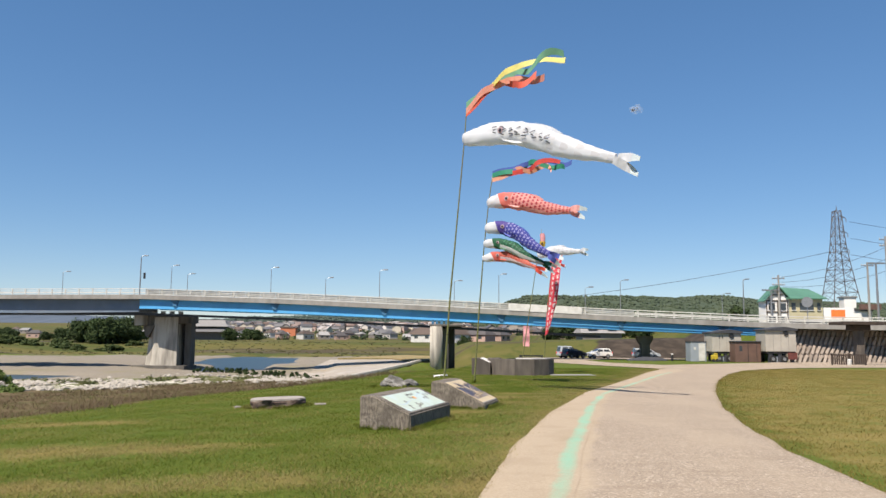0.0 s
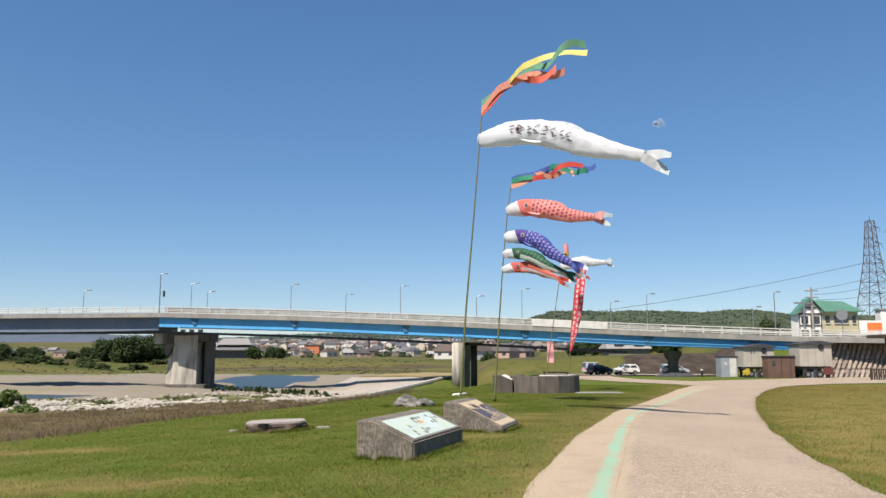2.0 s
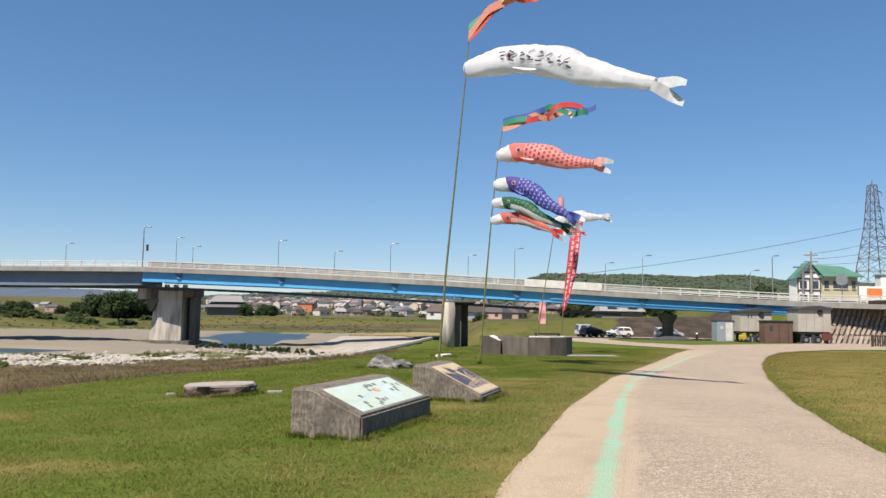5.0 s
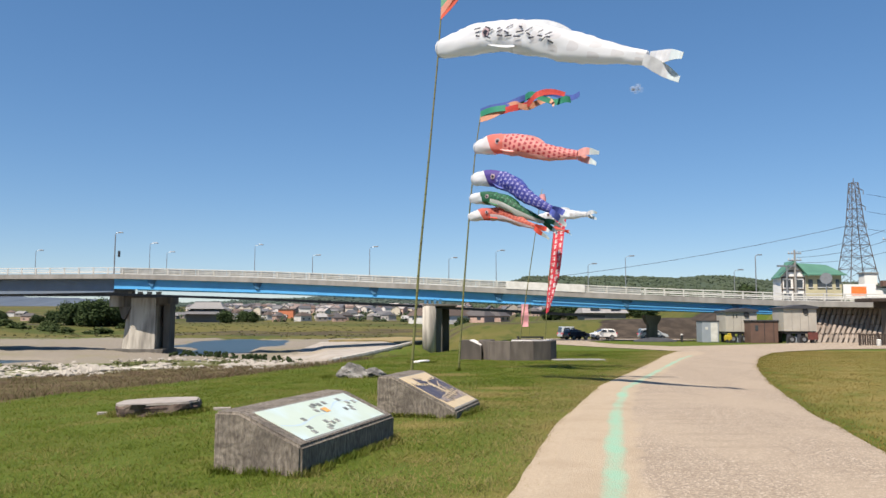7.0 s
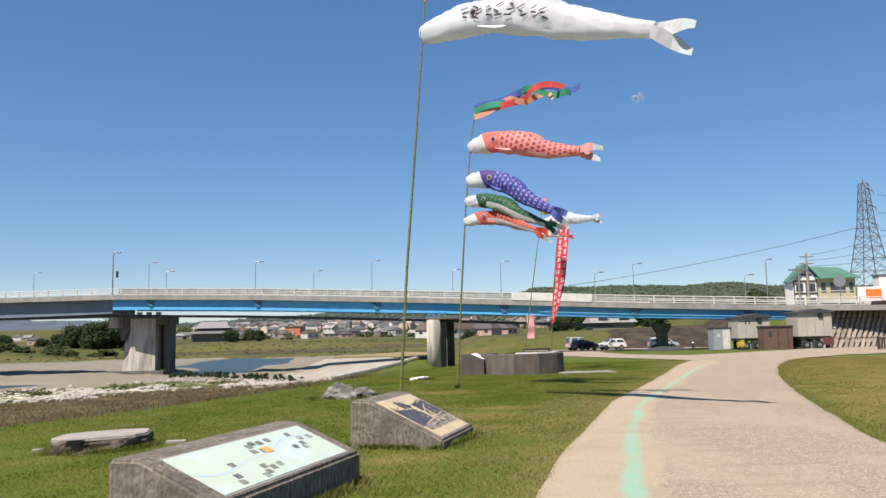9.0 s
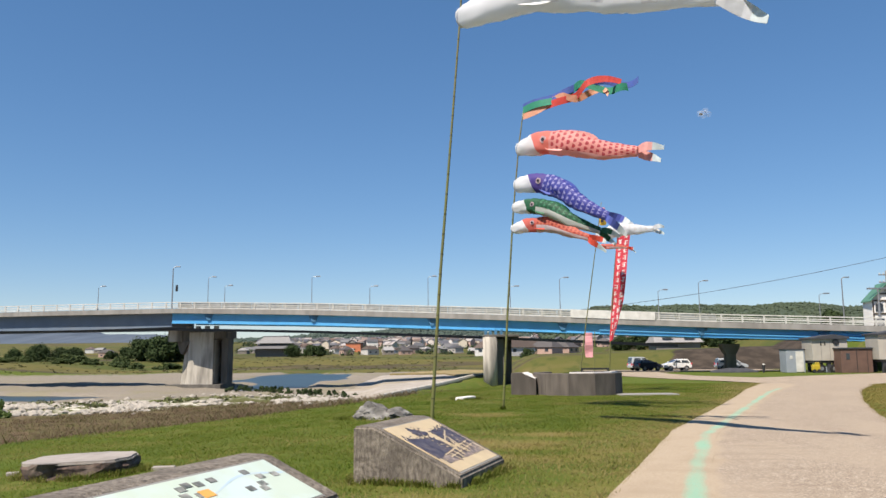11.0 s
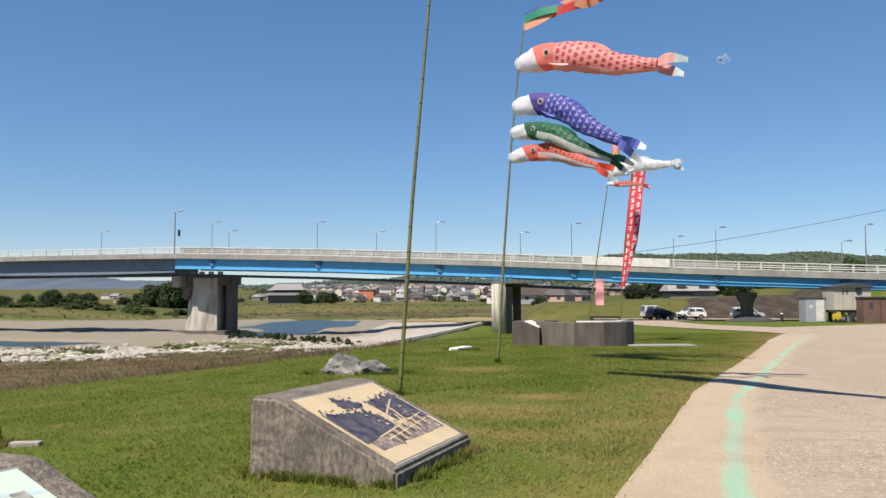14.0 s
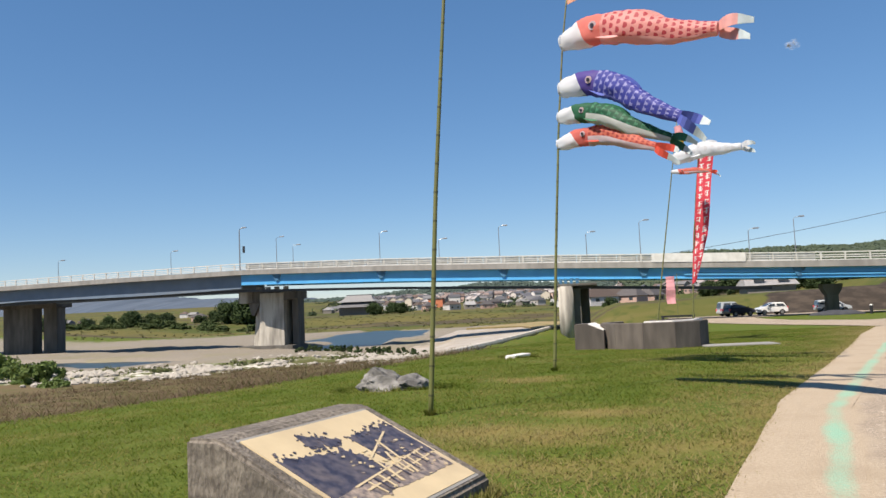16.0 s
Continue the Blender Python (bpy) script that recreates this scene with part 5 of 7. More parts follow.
tree("tree", "round dark green tree beyond the bridge", (57.5, 150, tz(57.5, 150) - 0.2), 5.2, 1.6, 51, M_leaf, 0.4, 22)
for x, y, h, s, k in ((-40.5, 68, 2.4, 2.4, 61), (-36.5, 66, 1.8, 1.9, 62), (-46, 72, 2.3, 2.4, 63), (-43.5, 64, 1.7, 2.2, 64), (-33, 62.5, 0.9, 1.3, 65)):
    tree("bush", "bright green leafy bush at the edge of the gravel", (x, y, tz(x, y) - 0.3), h, s, k, M_leaf_bright, 0.16, 18, 170, "bush", "bushes by the river")
for k in range(9):
    x, y = -13.0 - 1.7 * k - 0.5 * (k % 3), 88 + 1.2 * k + (k % 2) * 1.3
    tree("bush", "low dark green bush on the gravel bar", (x, y, tz(x, y) - 0.15), 0.55 + 0.15 * (k % 3), 1.7, 80 + k, M_leaf, 0.12, 14, 90, "bush", "low bushes on the gravel bar")

# ---- small cloud ----
def small_cloud():
    m = bpy.data.materials.new("thin_cloud")
    m.use_nodes = True
    n, l = m.node_tree.nodes, m.node_tree.links
    n.remove(n["Principled BSDF"])
    di, tl, add = n.new("ShaderNodeBsdfDiffuse"), n.new("ShaderNodeBsdfTranslucent"), n.new("ShaderNodeAddShader")
    for b in (di, tl):
        b.inputs["Color"].default_value = (0.5, 0.5, 0.5, 1)
    tr, ms = n.new("ShaderNodeBsdfTransparent"), n.new("ShaderNodeMixShader")
    ms.inputs["Fac"].default_value = 0.06
    l.new(di.outputs["BSDF"], add.inputs[0])
    l.new(tl.outputs["BSDF"], add.inputs[1])
    l.new(tr.outputs["BSDF"], ms.inputs[1])
    l.new(add.outputs["Shader"], ms.inputs[2])
    l.new(ms.outputs["Shader"], n["Material Output"].inputs["Surface"])
    rnd = random.Random(3)
    bm = bmesh.new()
    for k in range(16):
        r = rnd.uniform(3, 8)
        g = bmesh.ops.create_icosphere(bm, subdivisions=2, radius=r)
        o = Vector((rnd.gauss(0, 6), rnd.gauss(0, 5), rnd.gauss(0, 3)))
        for v in g["verts"]:
            v.co = v.co * (1 + 0.3 * noise.noise(v.co * 0.3 + o)) + o
    ob = part("cloud", bm, m, smooth=True)
    ob.location = (517, 2000, 596)
    tagged(ob, "single small thin white cloud in the blue sky", "cloud", kind="stuff")


small_cloud()

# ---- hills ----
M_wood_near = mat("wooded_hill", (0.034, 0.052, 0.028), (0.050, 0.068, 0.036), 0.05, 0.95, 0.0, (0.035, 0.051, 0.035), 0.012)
# the bluish veil of distance is mixed into these two hill colours
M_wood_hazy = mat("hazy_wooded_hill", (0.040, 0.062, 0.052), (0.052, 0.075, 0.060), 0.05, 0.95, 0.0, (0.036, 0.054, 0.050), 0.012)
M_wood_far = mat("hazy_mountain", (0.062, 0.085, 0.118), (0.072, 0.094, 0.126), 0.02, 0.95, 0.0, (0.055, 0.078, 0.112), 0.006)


def hill(name, label, y, xs, zs, depth, material, clump, seed, crowns=2600):
    """Ridge whose skyline follows (xs, zs), with a crown of tree clumps."""
    rnd = np.random.RandomState(seed)
    n, m = 160, 9
    X = np.linspace(xs[0], xs[-1], n)
    S = np.interp(X, xs, zs) + [clump * 0.8 * noise.noise((x / clump / 2.5, seed, 0)) for x in X]
    V, F = [], []
    for j in range(m):
        t = j / (m - 1)
        for i in range(n):
            V.append((X[i], y - depth * (1 - t), -3 + (S[i] + 3) * math.sin(t * math.pi / 2) + rnd.uniform(-0.15, 0.15) * clump * (0 < j)))
    for j in range(m - 1):
        for i in range(n - 1):
            a = j * n + i
            F.append((a, a + 1, a + 1 + n, a + n))
    base = bmesh.new()
    bmesh.ops.create_icosphere(base, subdivisions=1, radius=1)
    bv = np.array([v.co[:] for v in base.verts])
    bf = np.array([[v.index for v in f.verts] for f in base.faces])
    base.free()
    off = len(V)
    for k in range(crowns):
        i = rnd.randint(n)
        t = rnd.uniform(0.12, 1.0) ** 0.7
        c = np.array([X[i] + rnd.uniform(-3, 3), y - depth * (1 - t), -3 + (S[i] + 3) * math.sin(t * math.pi / 2)])
        s = clump * rnd.uniform(0.4, 1.0)
        F += (bf + off).tolist()
        V += (bv * (1 + 0.3 * rnd.uniform(-1, 1, bv.shape)) * [s, s, s * 0.8] + c).tolist()
        off += len(bv)
    me = bpy.data.meshes.new(name)
    me.from_pydata([tuple(v) for v in V], [], [tuple(f) for f in F])
    me.materials.append(material)
    return tagged(new(name, me), label, "hill", kind="stuff")


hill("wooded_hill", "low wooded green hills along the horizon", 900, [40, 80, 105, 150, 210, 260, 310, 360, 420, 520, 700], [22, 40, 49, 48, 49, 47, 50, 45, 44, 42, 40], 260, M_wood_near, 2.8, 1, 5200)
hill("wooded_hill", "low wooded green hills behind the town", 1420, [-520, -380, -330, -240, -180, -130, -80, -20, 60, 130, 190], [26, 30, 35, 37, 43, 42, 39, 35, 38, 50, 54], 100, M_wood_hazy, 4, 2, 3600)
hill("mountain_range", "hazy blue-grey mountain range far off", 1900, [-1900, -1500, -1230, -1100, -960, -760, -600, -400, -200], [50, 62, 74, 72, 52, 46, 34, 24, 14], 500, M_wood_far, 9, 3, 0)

# ---- town ----
M_roofs = [mat("roof_tile", c, None, 2, 0.8, 0.1, random_tint=0.25) for c in ((0.060, 0.062, 0.070), (0.130, 0.130, 0.135), (0.090, 0.066, 0.054), (0.260, 0.255, 0.250), (0.070, 0.064, 0.064))]
M_walls = [mat("house_render", c, None, 1, 0.85, 0.0, random_tint=0.15) for c in ((0.42, 0.40, 0.38), (0.30, 0.27, 0.23), (0.55, 0.54, 0.52), (0.20, 0.18, 0.16), (0.40, 0.28, 0.23))]
M_orange_wall = mat("orange_tile_wall", (0.50, 0.17, 0.08), (0.42, 0.14, 0.07), 1.5, 0.8, 0.0)
M_pane = mat("window_glass", (0.05, 0.06, 0.07), None, 2, 0.15, 0.0)


def house(i, loc, w, d, h, roof_h, label, turn=0.0, group="town houses"):
    p = thing("house", label, "house", loc, turn, group)
    part("wall", box(-w / 2, w / 2, -d / 2, d / 2, -1.5, h), M_walls[i % 5], p)
    bm = bmesh.new()
    e = 0.5
    a = [bm.verts.new(q) for q in ((-w / 2 - e, -d / 2 - e, h - 0.1), (w / 2 + e, -d / 2 - e, h - 0.1), (w / 2 + e, d / 2 + e, h - 0.1), (-w / 2 - e, d / 2 + e, h - 0.1))]
    r = [bm.verts.new((-w / 2 + (0.2 if i % 2 else w * 0.25), 0, h + roof_h)), bm.verts.new((w / 2 - (0.2 if i % 2 else w * 0.25), 0, h + roof_h))]
    for f in ((a[0], a[1], r[1], r[0]), (a[2], a[3], r[0], r[1]), (a[1], a[2], r[1]), (a[3], a[0], r[0]), (a[3], a[2], a[1], a[0])):
        bm.faces.new(f)
    bmesh.ops.recalc_face_normals(bm, faces=bm.faces)
    part("roof", bm, M_roofs[i % 5], p)
    for k in range(2):
        for z in (1.6,):
            x = -w * 0.25 + k * w * 0.5
            part("window", box(x - 0.8, x + 0.8, -d / 2 - 0.05, -d / 2 + 0.05, z, z + 1.2), M_pane, p)
    return p


LABELS = ("pale rendered house with a dark grey tiled roof", "beige house with a grey tiled roof", "white house with a brown roof", "grey-brown house with a pale roof", "pinkish house with a reddish roof")
protos_h = [house(i, (-60 + 24 * i, 592, 1.4), 9 + i % 3, 8, 3.6 if i % 2 else 4.6, 2.7, LABELS[i]) for i in range(5)]
rnd = random.Random(5)
for row in range(3):
    y = 500 + row * 45
    x = -0.30 * y
    while x < 0.15 * y:
        x += rnd.uniform(9, 20)
        if rnd.random() < 0.2:
            continue
        sc = rnd.uniform(0.6, 0.85)
        yy = y + rnd.uniform(-12, 12)
        copy_thing(rnd.choice(protos_h), pose(x, yy, tz(x, yy), 0, 0, rnd.choice((0, 90, 35, -40)) + rnd.uniform(-15, 15)) @ Matrix.Diagonal((sc * rnd.uniform(0.7, 1.2), sc, sc * rnd.uniform(0.65, 1.1), 1)))
for i in range(18):
    x, y = rnd.uniform(-330, -150), rnd.uniform(420, 640)
    copy_thing(rnd.choice(protos_h), pose(x, y, tz(x, y), 0, 0, rnd.choice((0, 90)) + rnd.uniform(-12, 12)) @ Matrix.Diagonal((0.8, 0.8, 0.7, 1)))


def island_material(name, colours, rough=0.85):
    m = bpy.data.materials.new(name)
    m.use_nodes = True
    n, l = m.node_tree.nodes, m.node_tree.links
    geo, cr = n.new("ShaderNodeNewGeometry"), n.new("ShaderNodeValToRGB")
    cr.color_ramp.interpolation = "CONSTANT"
    els = cr.color_ramp.elements
    els[0].color = (*colours[0], 1)
    els[1].position, els[1].color = 1 / len(colours), (*colours[1], 1)
    for k, c in enumerate(colours[2:]):
        els.new((k + 2) / len(colours)).color = (*c, 1)
    l.new(geo.outputs["Random Per Island"], cr.inputs["Fac"])
    l.new(cr.outputs["Color"], n["Principled BSDF"].inputs["Base Color"])
    n["Principled BSDF"].inputs["Roughness"].default_value = rough
    return m


def far_town():
    """The crowded roofs that climb the slope under the hills: gabled houses with window bands, too many to count."""
    r = np.random.RandomState(15)
    V, F, K = [], [], []
    for i in range(1500):
        y = 600 + 640 * r.uniform(0, 1) ** 0.8
        x = r.uniform(-0.30, 0.22) * y
        if noise.noise((x * 0.012, y * 0.008, 1.5)) < -0.22:
            continue
        w, d, h, g = r.uniform(6, 12), r.uniform(6, 9), r.choice((3.0, 3.4, 5.6)), r.uniform(1.6, 2.8)
        a = r.choice((0.1, 1.6, 0.7, -0.6)) + r.uniform(-0.2, 0.2)
        z0 = float(terrain(x, y))
        c, s = math.cos(a), math.sin(a)

        def put(pts, faces, k):
            o = len(V)
            V.extend((x + c * px - s * py, y + s * px + c * py, z0 + pz) for px, py, pz in pts)
            F.extend(tuple(o + j for j in f) for f in faces)
            K.extend([k] * len(faces))

        hw, hd, e = w / 2, d / 2, 0.5
        put([(-hw, -hd, -2), (hw, -hd, -2), (hw, hd, -2), (-hw, hd, -2), (-hw, -hd, h), (hw, -hd, h), (hw, hd, h), (-hw, hd, h), (-hw, 0, h + g * 0.9), (hw, 0, h + g * 0.9)],
            [(0, 1, 5, 4), (1, 2, 6, 9, 5), (2, 3, 7, 6), (3, 0, 4, 8, 7)], 0)
        put([(-hw - e, -hd - e, h - 0.2), (hw + e, -hd - e, h - 0.2), (hw + e, 0, h + g), (-hw - e, 0, h + g), (hw + e, hd + e, h - 0.2), (-hw - e, hd + e, h - 0.2)],
            [(0, 1, 2, 3), (3, 2, 4, 5)], 1)
        for sx in (-0.5, 0.5):
            for sy in (-1, 1):
                put([(sx * hw - 0.8, sy * (hd + 0.05), 1.0), (sx * hw + 0.8, sy * (hd + 0.05), 1.0), (sx * hw + 0.8, sy * (hd + 0.05), 2.2), (sx * hw - 0.8, sy * (hd + 0.05), 2.2)], [(0, 1, 2, 3)], 2)
    me = bpy.data.meshes.new("far_houses")
    me.from_pydata(V, [], F)
    me.materials.append(island_material("far_house_walls", [(0.50, 0.46, 0.42), (0.34, 0.30, 0.26), (0.62, 0.59, 0.56), (0.26, 0.23, 0.20), (0.50, 0.36, 0.31), (0.56, 0.50, 0.40)]))
    me.materials.append(island_material("far_house_roofs", [(0.070, 0.070, 0.078), (0.130, 0.128, 0.130), (0.105, 0.072, 0.058), (0.320, 0.290, 0.275), (0.060, 0.056, 0.056), (0.200, 0.150, 0.130), (0.090, 0.092, 0.105)], 0.7))
    me.materials.append(M_pane)
    me.polygons.foreach_set("material_index", K)
    tagged(new("far_houses", me), "crowded tiled roofs and pale walls of a distant town", "town", kind="stuff")


far_town()


def scrub(name, label, spots, size, leaf, per, colours, seed):
    """Low leafy clumps strewn over the ground, as one mesh."""
    r = np.random.RandomState(seed)
    cs, rs = [], []
    for x, y, k in spots:
        for j in range(3):
            cs.append((x + r.normal(0, 0.7 * size * k), y + r.normal(0, 0.7 * size * k), tz(x, y) + 0.12 * size * k))
            rs.append(size * k * r.uniform(0.4, 0.75))
    me = leaf_mesh(name, cs, rs, per, leaf, r)
    me.materials.append(island_material(name + "_leaves", colours, 0.9))
    tagged(new(name, me), label, "shrubs", kind="stuff")


rs_ = np.random.RandomState(31)
scrub("town_trees", "dark green garden trees among distant roofs", [(k * y, y, rs_.uniform(0.6, 1.5)) for k, y in zip(rs_.uniform(-0.34, 0.22, 260), rs_.uniform(480, 1250, 260))], 4.0, 0.9, 40,
      [(0.030, 0.050, 0.018), (0.042, 0.062, 0.022), (0.024, 0.040, 0.016)], 32)
scrub("bank_scrub", "low olive scrub over the far river bank", [(x, y, rs_.uniform(0.5, 1.5)) for x, y in zip(rs_.uniform(-150, -8, 620), rs_.uniform(176, 300, 620)) if pool(x, y) > 1.5], 0.42, 0.15, 14,
      [(0.078, 0.084, 0.027), (0.096, 0.090, 0.032), (0.068, 0.076, 0.024), (0.108, 0.092, 0.040)], 33)
scrub("bar_scrub", "green scrub growing between the pale stones", [(x, float(bar_y(x)) + rs_.normal(5.5, 1.6), rs_.uniform(0.5, 1.3)) for x in rs_.uniform(-58, -14, 130)], 0.42, 0.10, 44,
      [(0.070, 0.094, 0.026), (0.098, 0.112, 0.034), (0.120, 0.110, 0.050)], 34)
p = thing("town_hall", "orange-red tiled block among the distant roofs", "house", (-108, 600, tz(-108, 600)))
part("wall", box(-6, 5, -5, 5, -1, 6.0), M_orange_wall, p)
part("roof", box(-6.4, 5.4, -5.4, 5.4, 6.0, 6.7), M_roofs[2], p)
p = thing("temple_hall", "large hall with a sweeping two-tier grey tiled roof", "temple", (-126, 455, tz(-126, 455)))
part("wall", box(-10, 10, -7, 7, -1, 4.6), M_walls[3], p)


def hipped(w0, d0, z0, w1, d1, z1):
    bm = bmesh.new()
    a = [bm.verts.new((x * w0, y * d0, z0)) for x, y in ((-1, -1), (1, -1), (1, 1), (-1, 1))]
    m_ = [bm.verts.new((x * (w0 * 0.45 + w1 * 0.55), y * (d0 * 0.45 + d1 * 0.55), z0 + (z1 - z0) * 0.36)) for x, y in ((-1, -1), (1, -1), (1, 1), (-1, 1))]
    b = [bm.verts.new((x * w1, y * d1, z1)) for x, y in ((-1, -1), (1, -1), (1, 1), (-1, 1))]
    for lo, hi in ((a, m_), (m_, b)):
        for k in range(4):
            bm.faces.new((lo[k], lo[(k + 1) % 4], hi[(k + 1) % 4], hi[k]))
    bm.faces.new(b)
    bm.faces.new(a[::-1])
    bmesh.ops.recalc_face_normals(bm, faces=bm.faces)
    return bm


part("lower_roof", hipped(14.5, 11, 4.4, 8.5, 5.5, 7.0), M_roofs[1], p)
part("upper_wall", box(-8, 8, -5, 5, 6.6, 7.6), M_walls[3], p)
part("upper_roof", hipped(11, 8, 7.4, 7.2, 0.4, 11.2), M_roofs[3], p)
part("ridge", box(-7.4, 7.4, -0.5, 0.5, 11.0, 11.6), M_roofs[0], p)
for k, (x, y, w, tn) in enumerate(((7, 322, 12, 28), (19, 330, 10, -35), (13, 345, 14, 15), (27, 340, 9, 60), (-4, 350, 10, -20))):
    house(2 + 2 * (k % 2), (x, y, tz(x, y)), w, 8, 3.4, 3.2, "pale gabled house with a broad roof near the levee", tn, "houses by the levee")
p = house(3, (31.0, 150, tz(31.0, 150)), 7.4, 5, 1.2, 1.7, "long low house with a broad grey roof behind the levee", 4)

# ---- right bank: retaining wall, huts, house, tower ----
M_masonry = mat("stone_revetment", (0.25, 0.20, 0.165), (0.160, 0.122, 0.098), 2.6, 0.9, 0.8, (0.331, 0.286, 0.242), 1.3, stretch=(1.0, 1.0, 0.35), amount3=0.8)
M_cream = mat("cream_panel", (0.395, 0.369, 0.318), (0.356, 0.331, 0.286), 1.5, 0.7, 0.05, (0.267, 0.249, 0.217), 0.6)
M_brown = mat("brown_panel", (0.127, 0.073, 0.054), (0.101, 0.058, 0.045), 1.5, 0.7, 0.05)
M_bluegrey = mat("blue_grey_panel", (0.255, 0.286, 0.318), (0.217, 0.249, 0.28), 1.2, 0.6, 0.05)
M_dark_roof = mat("dark_sheet_roof", (0.030, 0.033, 0.040), (0.045, 0.048, 0.056), 1.5, 0.85, 0.05)
M_rubber = mat("tyre_rubber", (0.015, 0.015, 0.016), None, 8, 0.8, 0.1)
M_rust = mat("rusty_red_frame", (0.127, 0.032, 0.026), (0.077, 0.026, 0.019), 3, 0.8, 0.1)
M_digger = mat("yellow_paint", (0.414, 0.305, 0.019), None, 3, 0.5, 0.05)
M_green_roof = mat("green_sheet_roof", (0.085, 0.205, 0.140), (0.070, 0.170, 0.118), 0.8, 0.5, 0.05, (0.101, 0.242, 0.165), 0.3)
M_cream_wall = mat("pale_yellow_render", (0.458, 0.42, 0.267), (0.433, 0.388, 0.242), 0.8, 0.85, 0.05)
M_white_wall = mat("white_render", (0.74, 0.73, 0.69), (0.68, 0.67, 0.64), 0.8, 0.8, 0.05)
M_orange_sign = mat("orange_sign", (0.80, 0.20, 0.04), None, 2, 0.5, 0.0)
M_lattice = mat("lattice_steel", (0.108, 0.101, 0.101), (0.083, 0.077, 0.077), 1, 0.6, 0.0)


def sloped_wall(name, label, x0, x1, y_base, y_top, z0, z1):
    bm = bmesh.new()
    n = 12
    rows = []
    for i in range(n + 1):
        x = x0 + (x1 - x0) * i / n
        rows.append([bm.verts.new(q) for q in ((x, y_base, z0), (x, y_top, z1), (x, y_top + 1.2, z1), (x, y_top + 1.2, z0))])
    for r, s in zip(rows, rows[1:]):
        for k in range(4):
            bm.faces.new((r[k], r[(k + 1) % 4], s[(k + 1) % 4], s[k]))
    bm.faces.new(rows[0][::-1])
    bm.faces.new(rows[-1])
    bmesh.ops.recalc_face_normals(bm, faces=bm.faces)
    w = part(name, bm, M_masonry)
    return tagged(w, label, "retaining wall", kind="structure")


wall_r = sloped_wall("wall_revetment", "sloping retaining wall of diagonally laid brown stones", 40.4, 80, 89.6, 92.2, -1.4, 3.0)
# diagonal courses of long stones on the slope
bm0 = bmesh.new()
box(-0.15, 0.15, -0.14, 0.14, -0.66, 0.66, bm0, bevel=0.05)
M_stone_piece = mat("revetment_stone", (0.255, 0.212, 0.178), (0.180, 0.145, 0.118), 3, 0.9, 0.6, (0.32, 0.28, 0.24), 1.0, random_tint=0.25)
stone0 = part("stone", bm0, M_stone_piece, wall_r)
tilt_a = math.degrees(math.atan2(2.6, 4.4))
first = True
rnd = random.Random(8)
for r in range(4):
    for c in range(44):
        x = 40.2 + c * 0.56 + r * 0.68
        t = (r + 0.5) / 4
        m = pose(x, 89.6 + 2.6 * t - 0.05, -1.1 + 4.1 * t, 0, 0, 0) @ pose(0, 0, 0, -tilt_a, 0, 0) @ pose(0, 0, 0, 0, 32 + rnd.uniform(-5, 5), 0)
        if first:
            stone0.matrix_basis = m
            first = False
        else:
            share("stone", stone0, wall_r, m)
part("coping", box(40.2, 80, 92.0, 92.9, 2.95, 3.25, bevel=0.04), M_fascia, wall_r)


def hut(x0, x1, y, zf, zt, label):
    w = x1 - x0
    g = tz((x0 + x1) / 2, y)
    p = thing("site_hut", label, "hut", (x0, y, 0), 0, "raised site huts")
    part("cabin", box(0, w, 0, 2.6, zf, zt, bevel=0.03), M_cream, p, "cream panel cabin")
    for k in range(1, 4):
        part("panel_joint", box(w * k / 4 - 0.02, w * k / 4 + 0.02, -0.015, 0.0, zf + 0.05, zt - 0.05), M_fascia, p)
    bm = bmesh.new()
    prof = [(-0.12, zt + 0.10), (w * 0.62, zt + 0.42), (w + 0.12, zt + 0.20), (w + 0.12, zt + 0.02), (-0.12, zt - 0.02)]
    a = [bm.verts.new((x, -0.22, z)) for x, z in prof]
    b = [bm.verts.new((x, 3.0, z)) for x, z in prof]
    bm.faces.new(a)
    bm.faces.new(b[::-1])
    for i in range(5):
        bm.faces.new((a[i], b[i], b[(i + 1) % 5], a[(i + 1) % 5]))
    bmesh.ops.recalc_face_normals(bm, faces=bm.faces)
    part("roof", bm, M_dark_roof, p, "dark sheet roof")
    part("vent", tube([(w * 0.66, -0.12, zt - 0.25), (w * 0.66, 0.02, zt - 0.25)], 0.26, 12), M_black, p)
    part("frame", box(0.1, w - 0.1, 0.1, 2.5, zf - 0.22, zf), M_black, p)
    for x in (0.35, w * 0.42, w - 0.55):
        for yy in (0.15, 2.1):
            part("support", box(x, x + 0.35, yy, yy + 0.3, g - 0.05, zf - 0.2), M_dark_roof, p)
    part("side_frame", box(w - 0.9, w + 0.05, -0.05, 0.1, g + 0.35, zf - 0.1), M_rust, p)
    for x in (0.75, w - 1.3):
        wh = part("wheel", tube([(x, 0.0, g + 0.38), (x, 0.3, g + 0.38)], 0.38, 16), M_rubber, p)
        part("rim", tube([(x, -0.015, g + 0.38), (x, 0.0, g + 0.38)], 0.18, 12), M_steel, wh)
    part("tank", box(w * 0.30, w * 0.40 + 0.6, 0.3, 1.2, g, zf - 0.5, bevel=0.05), M_bluegrey, p)
    return p


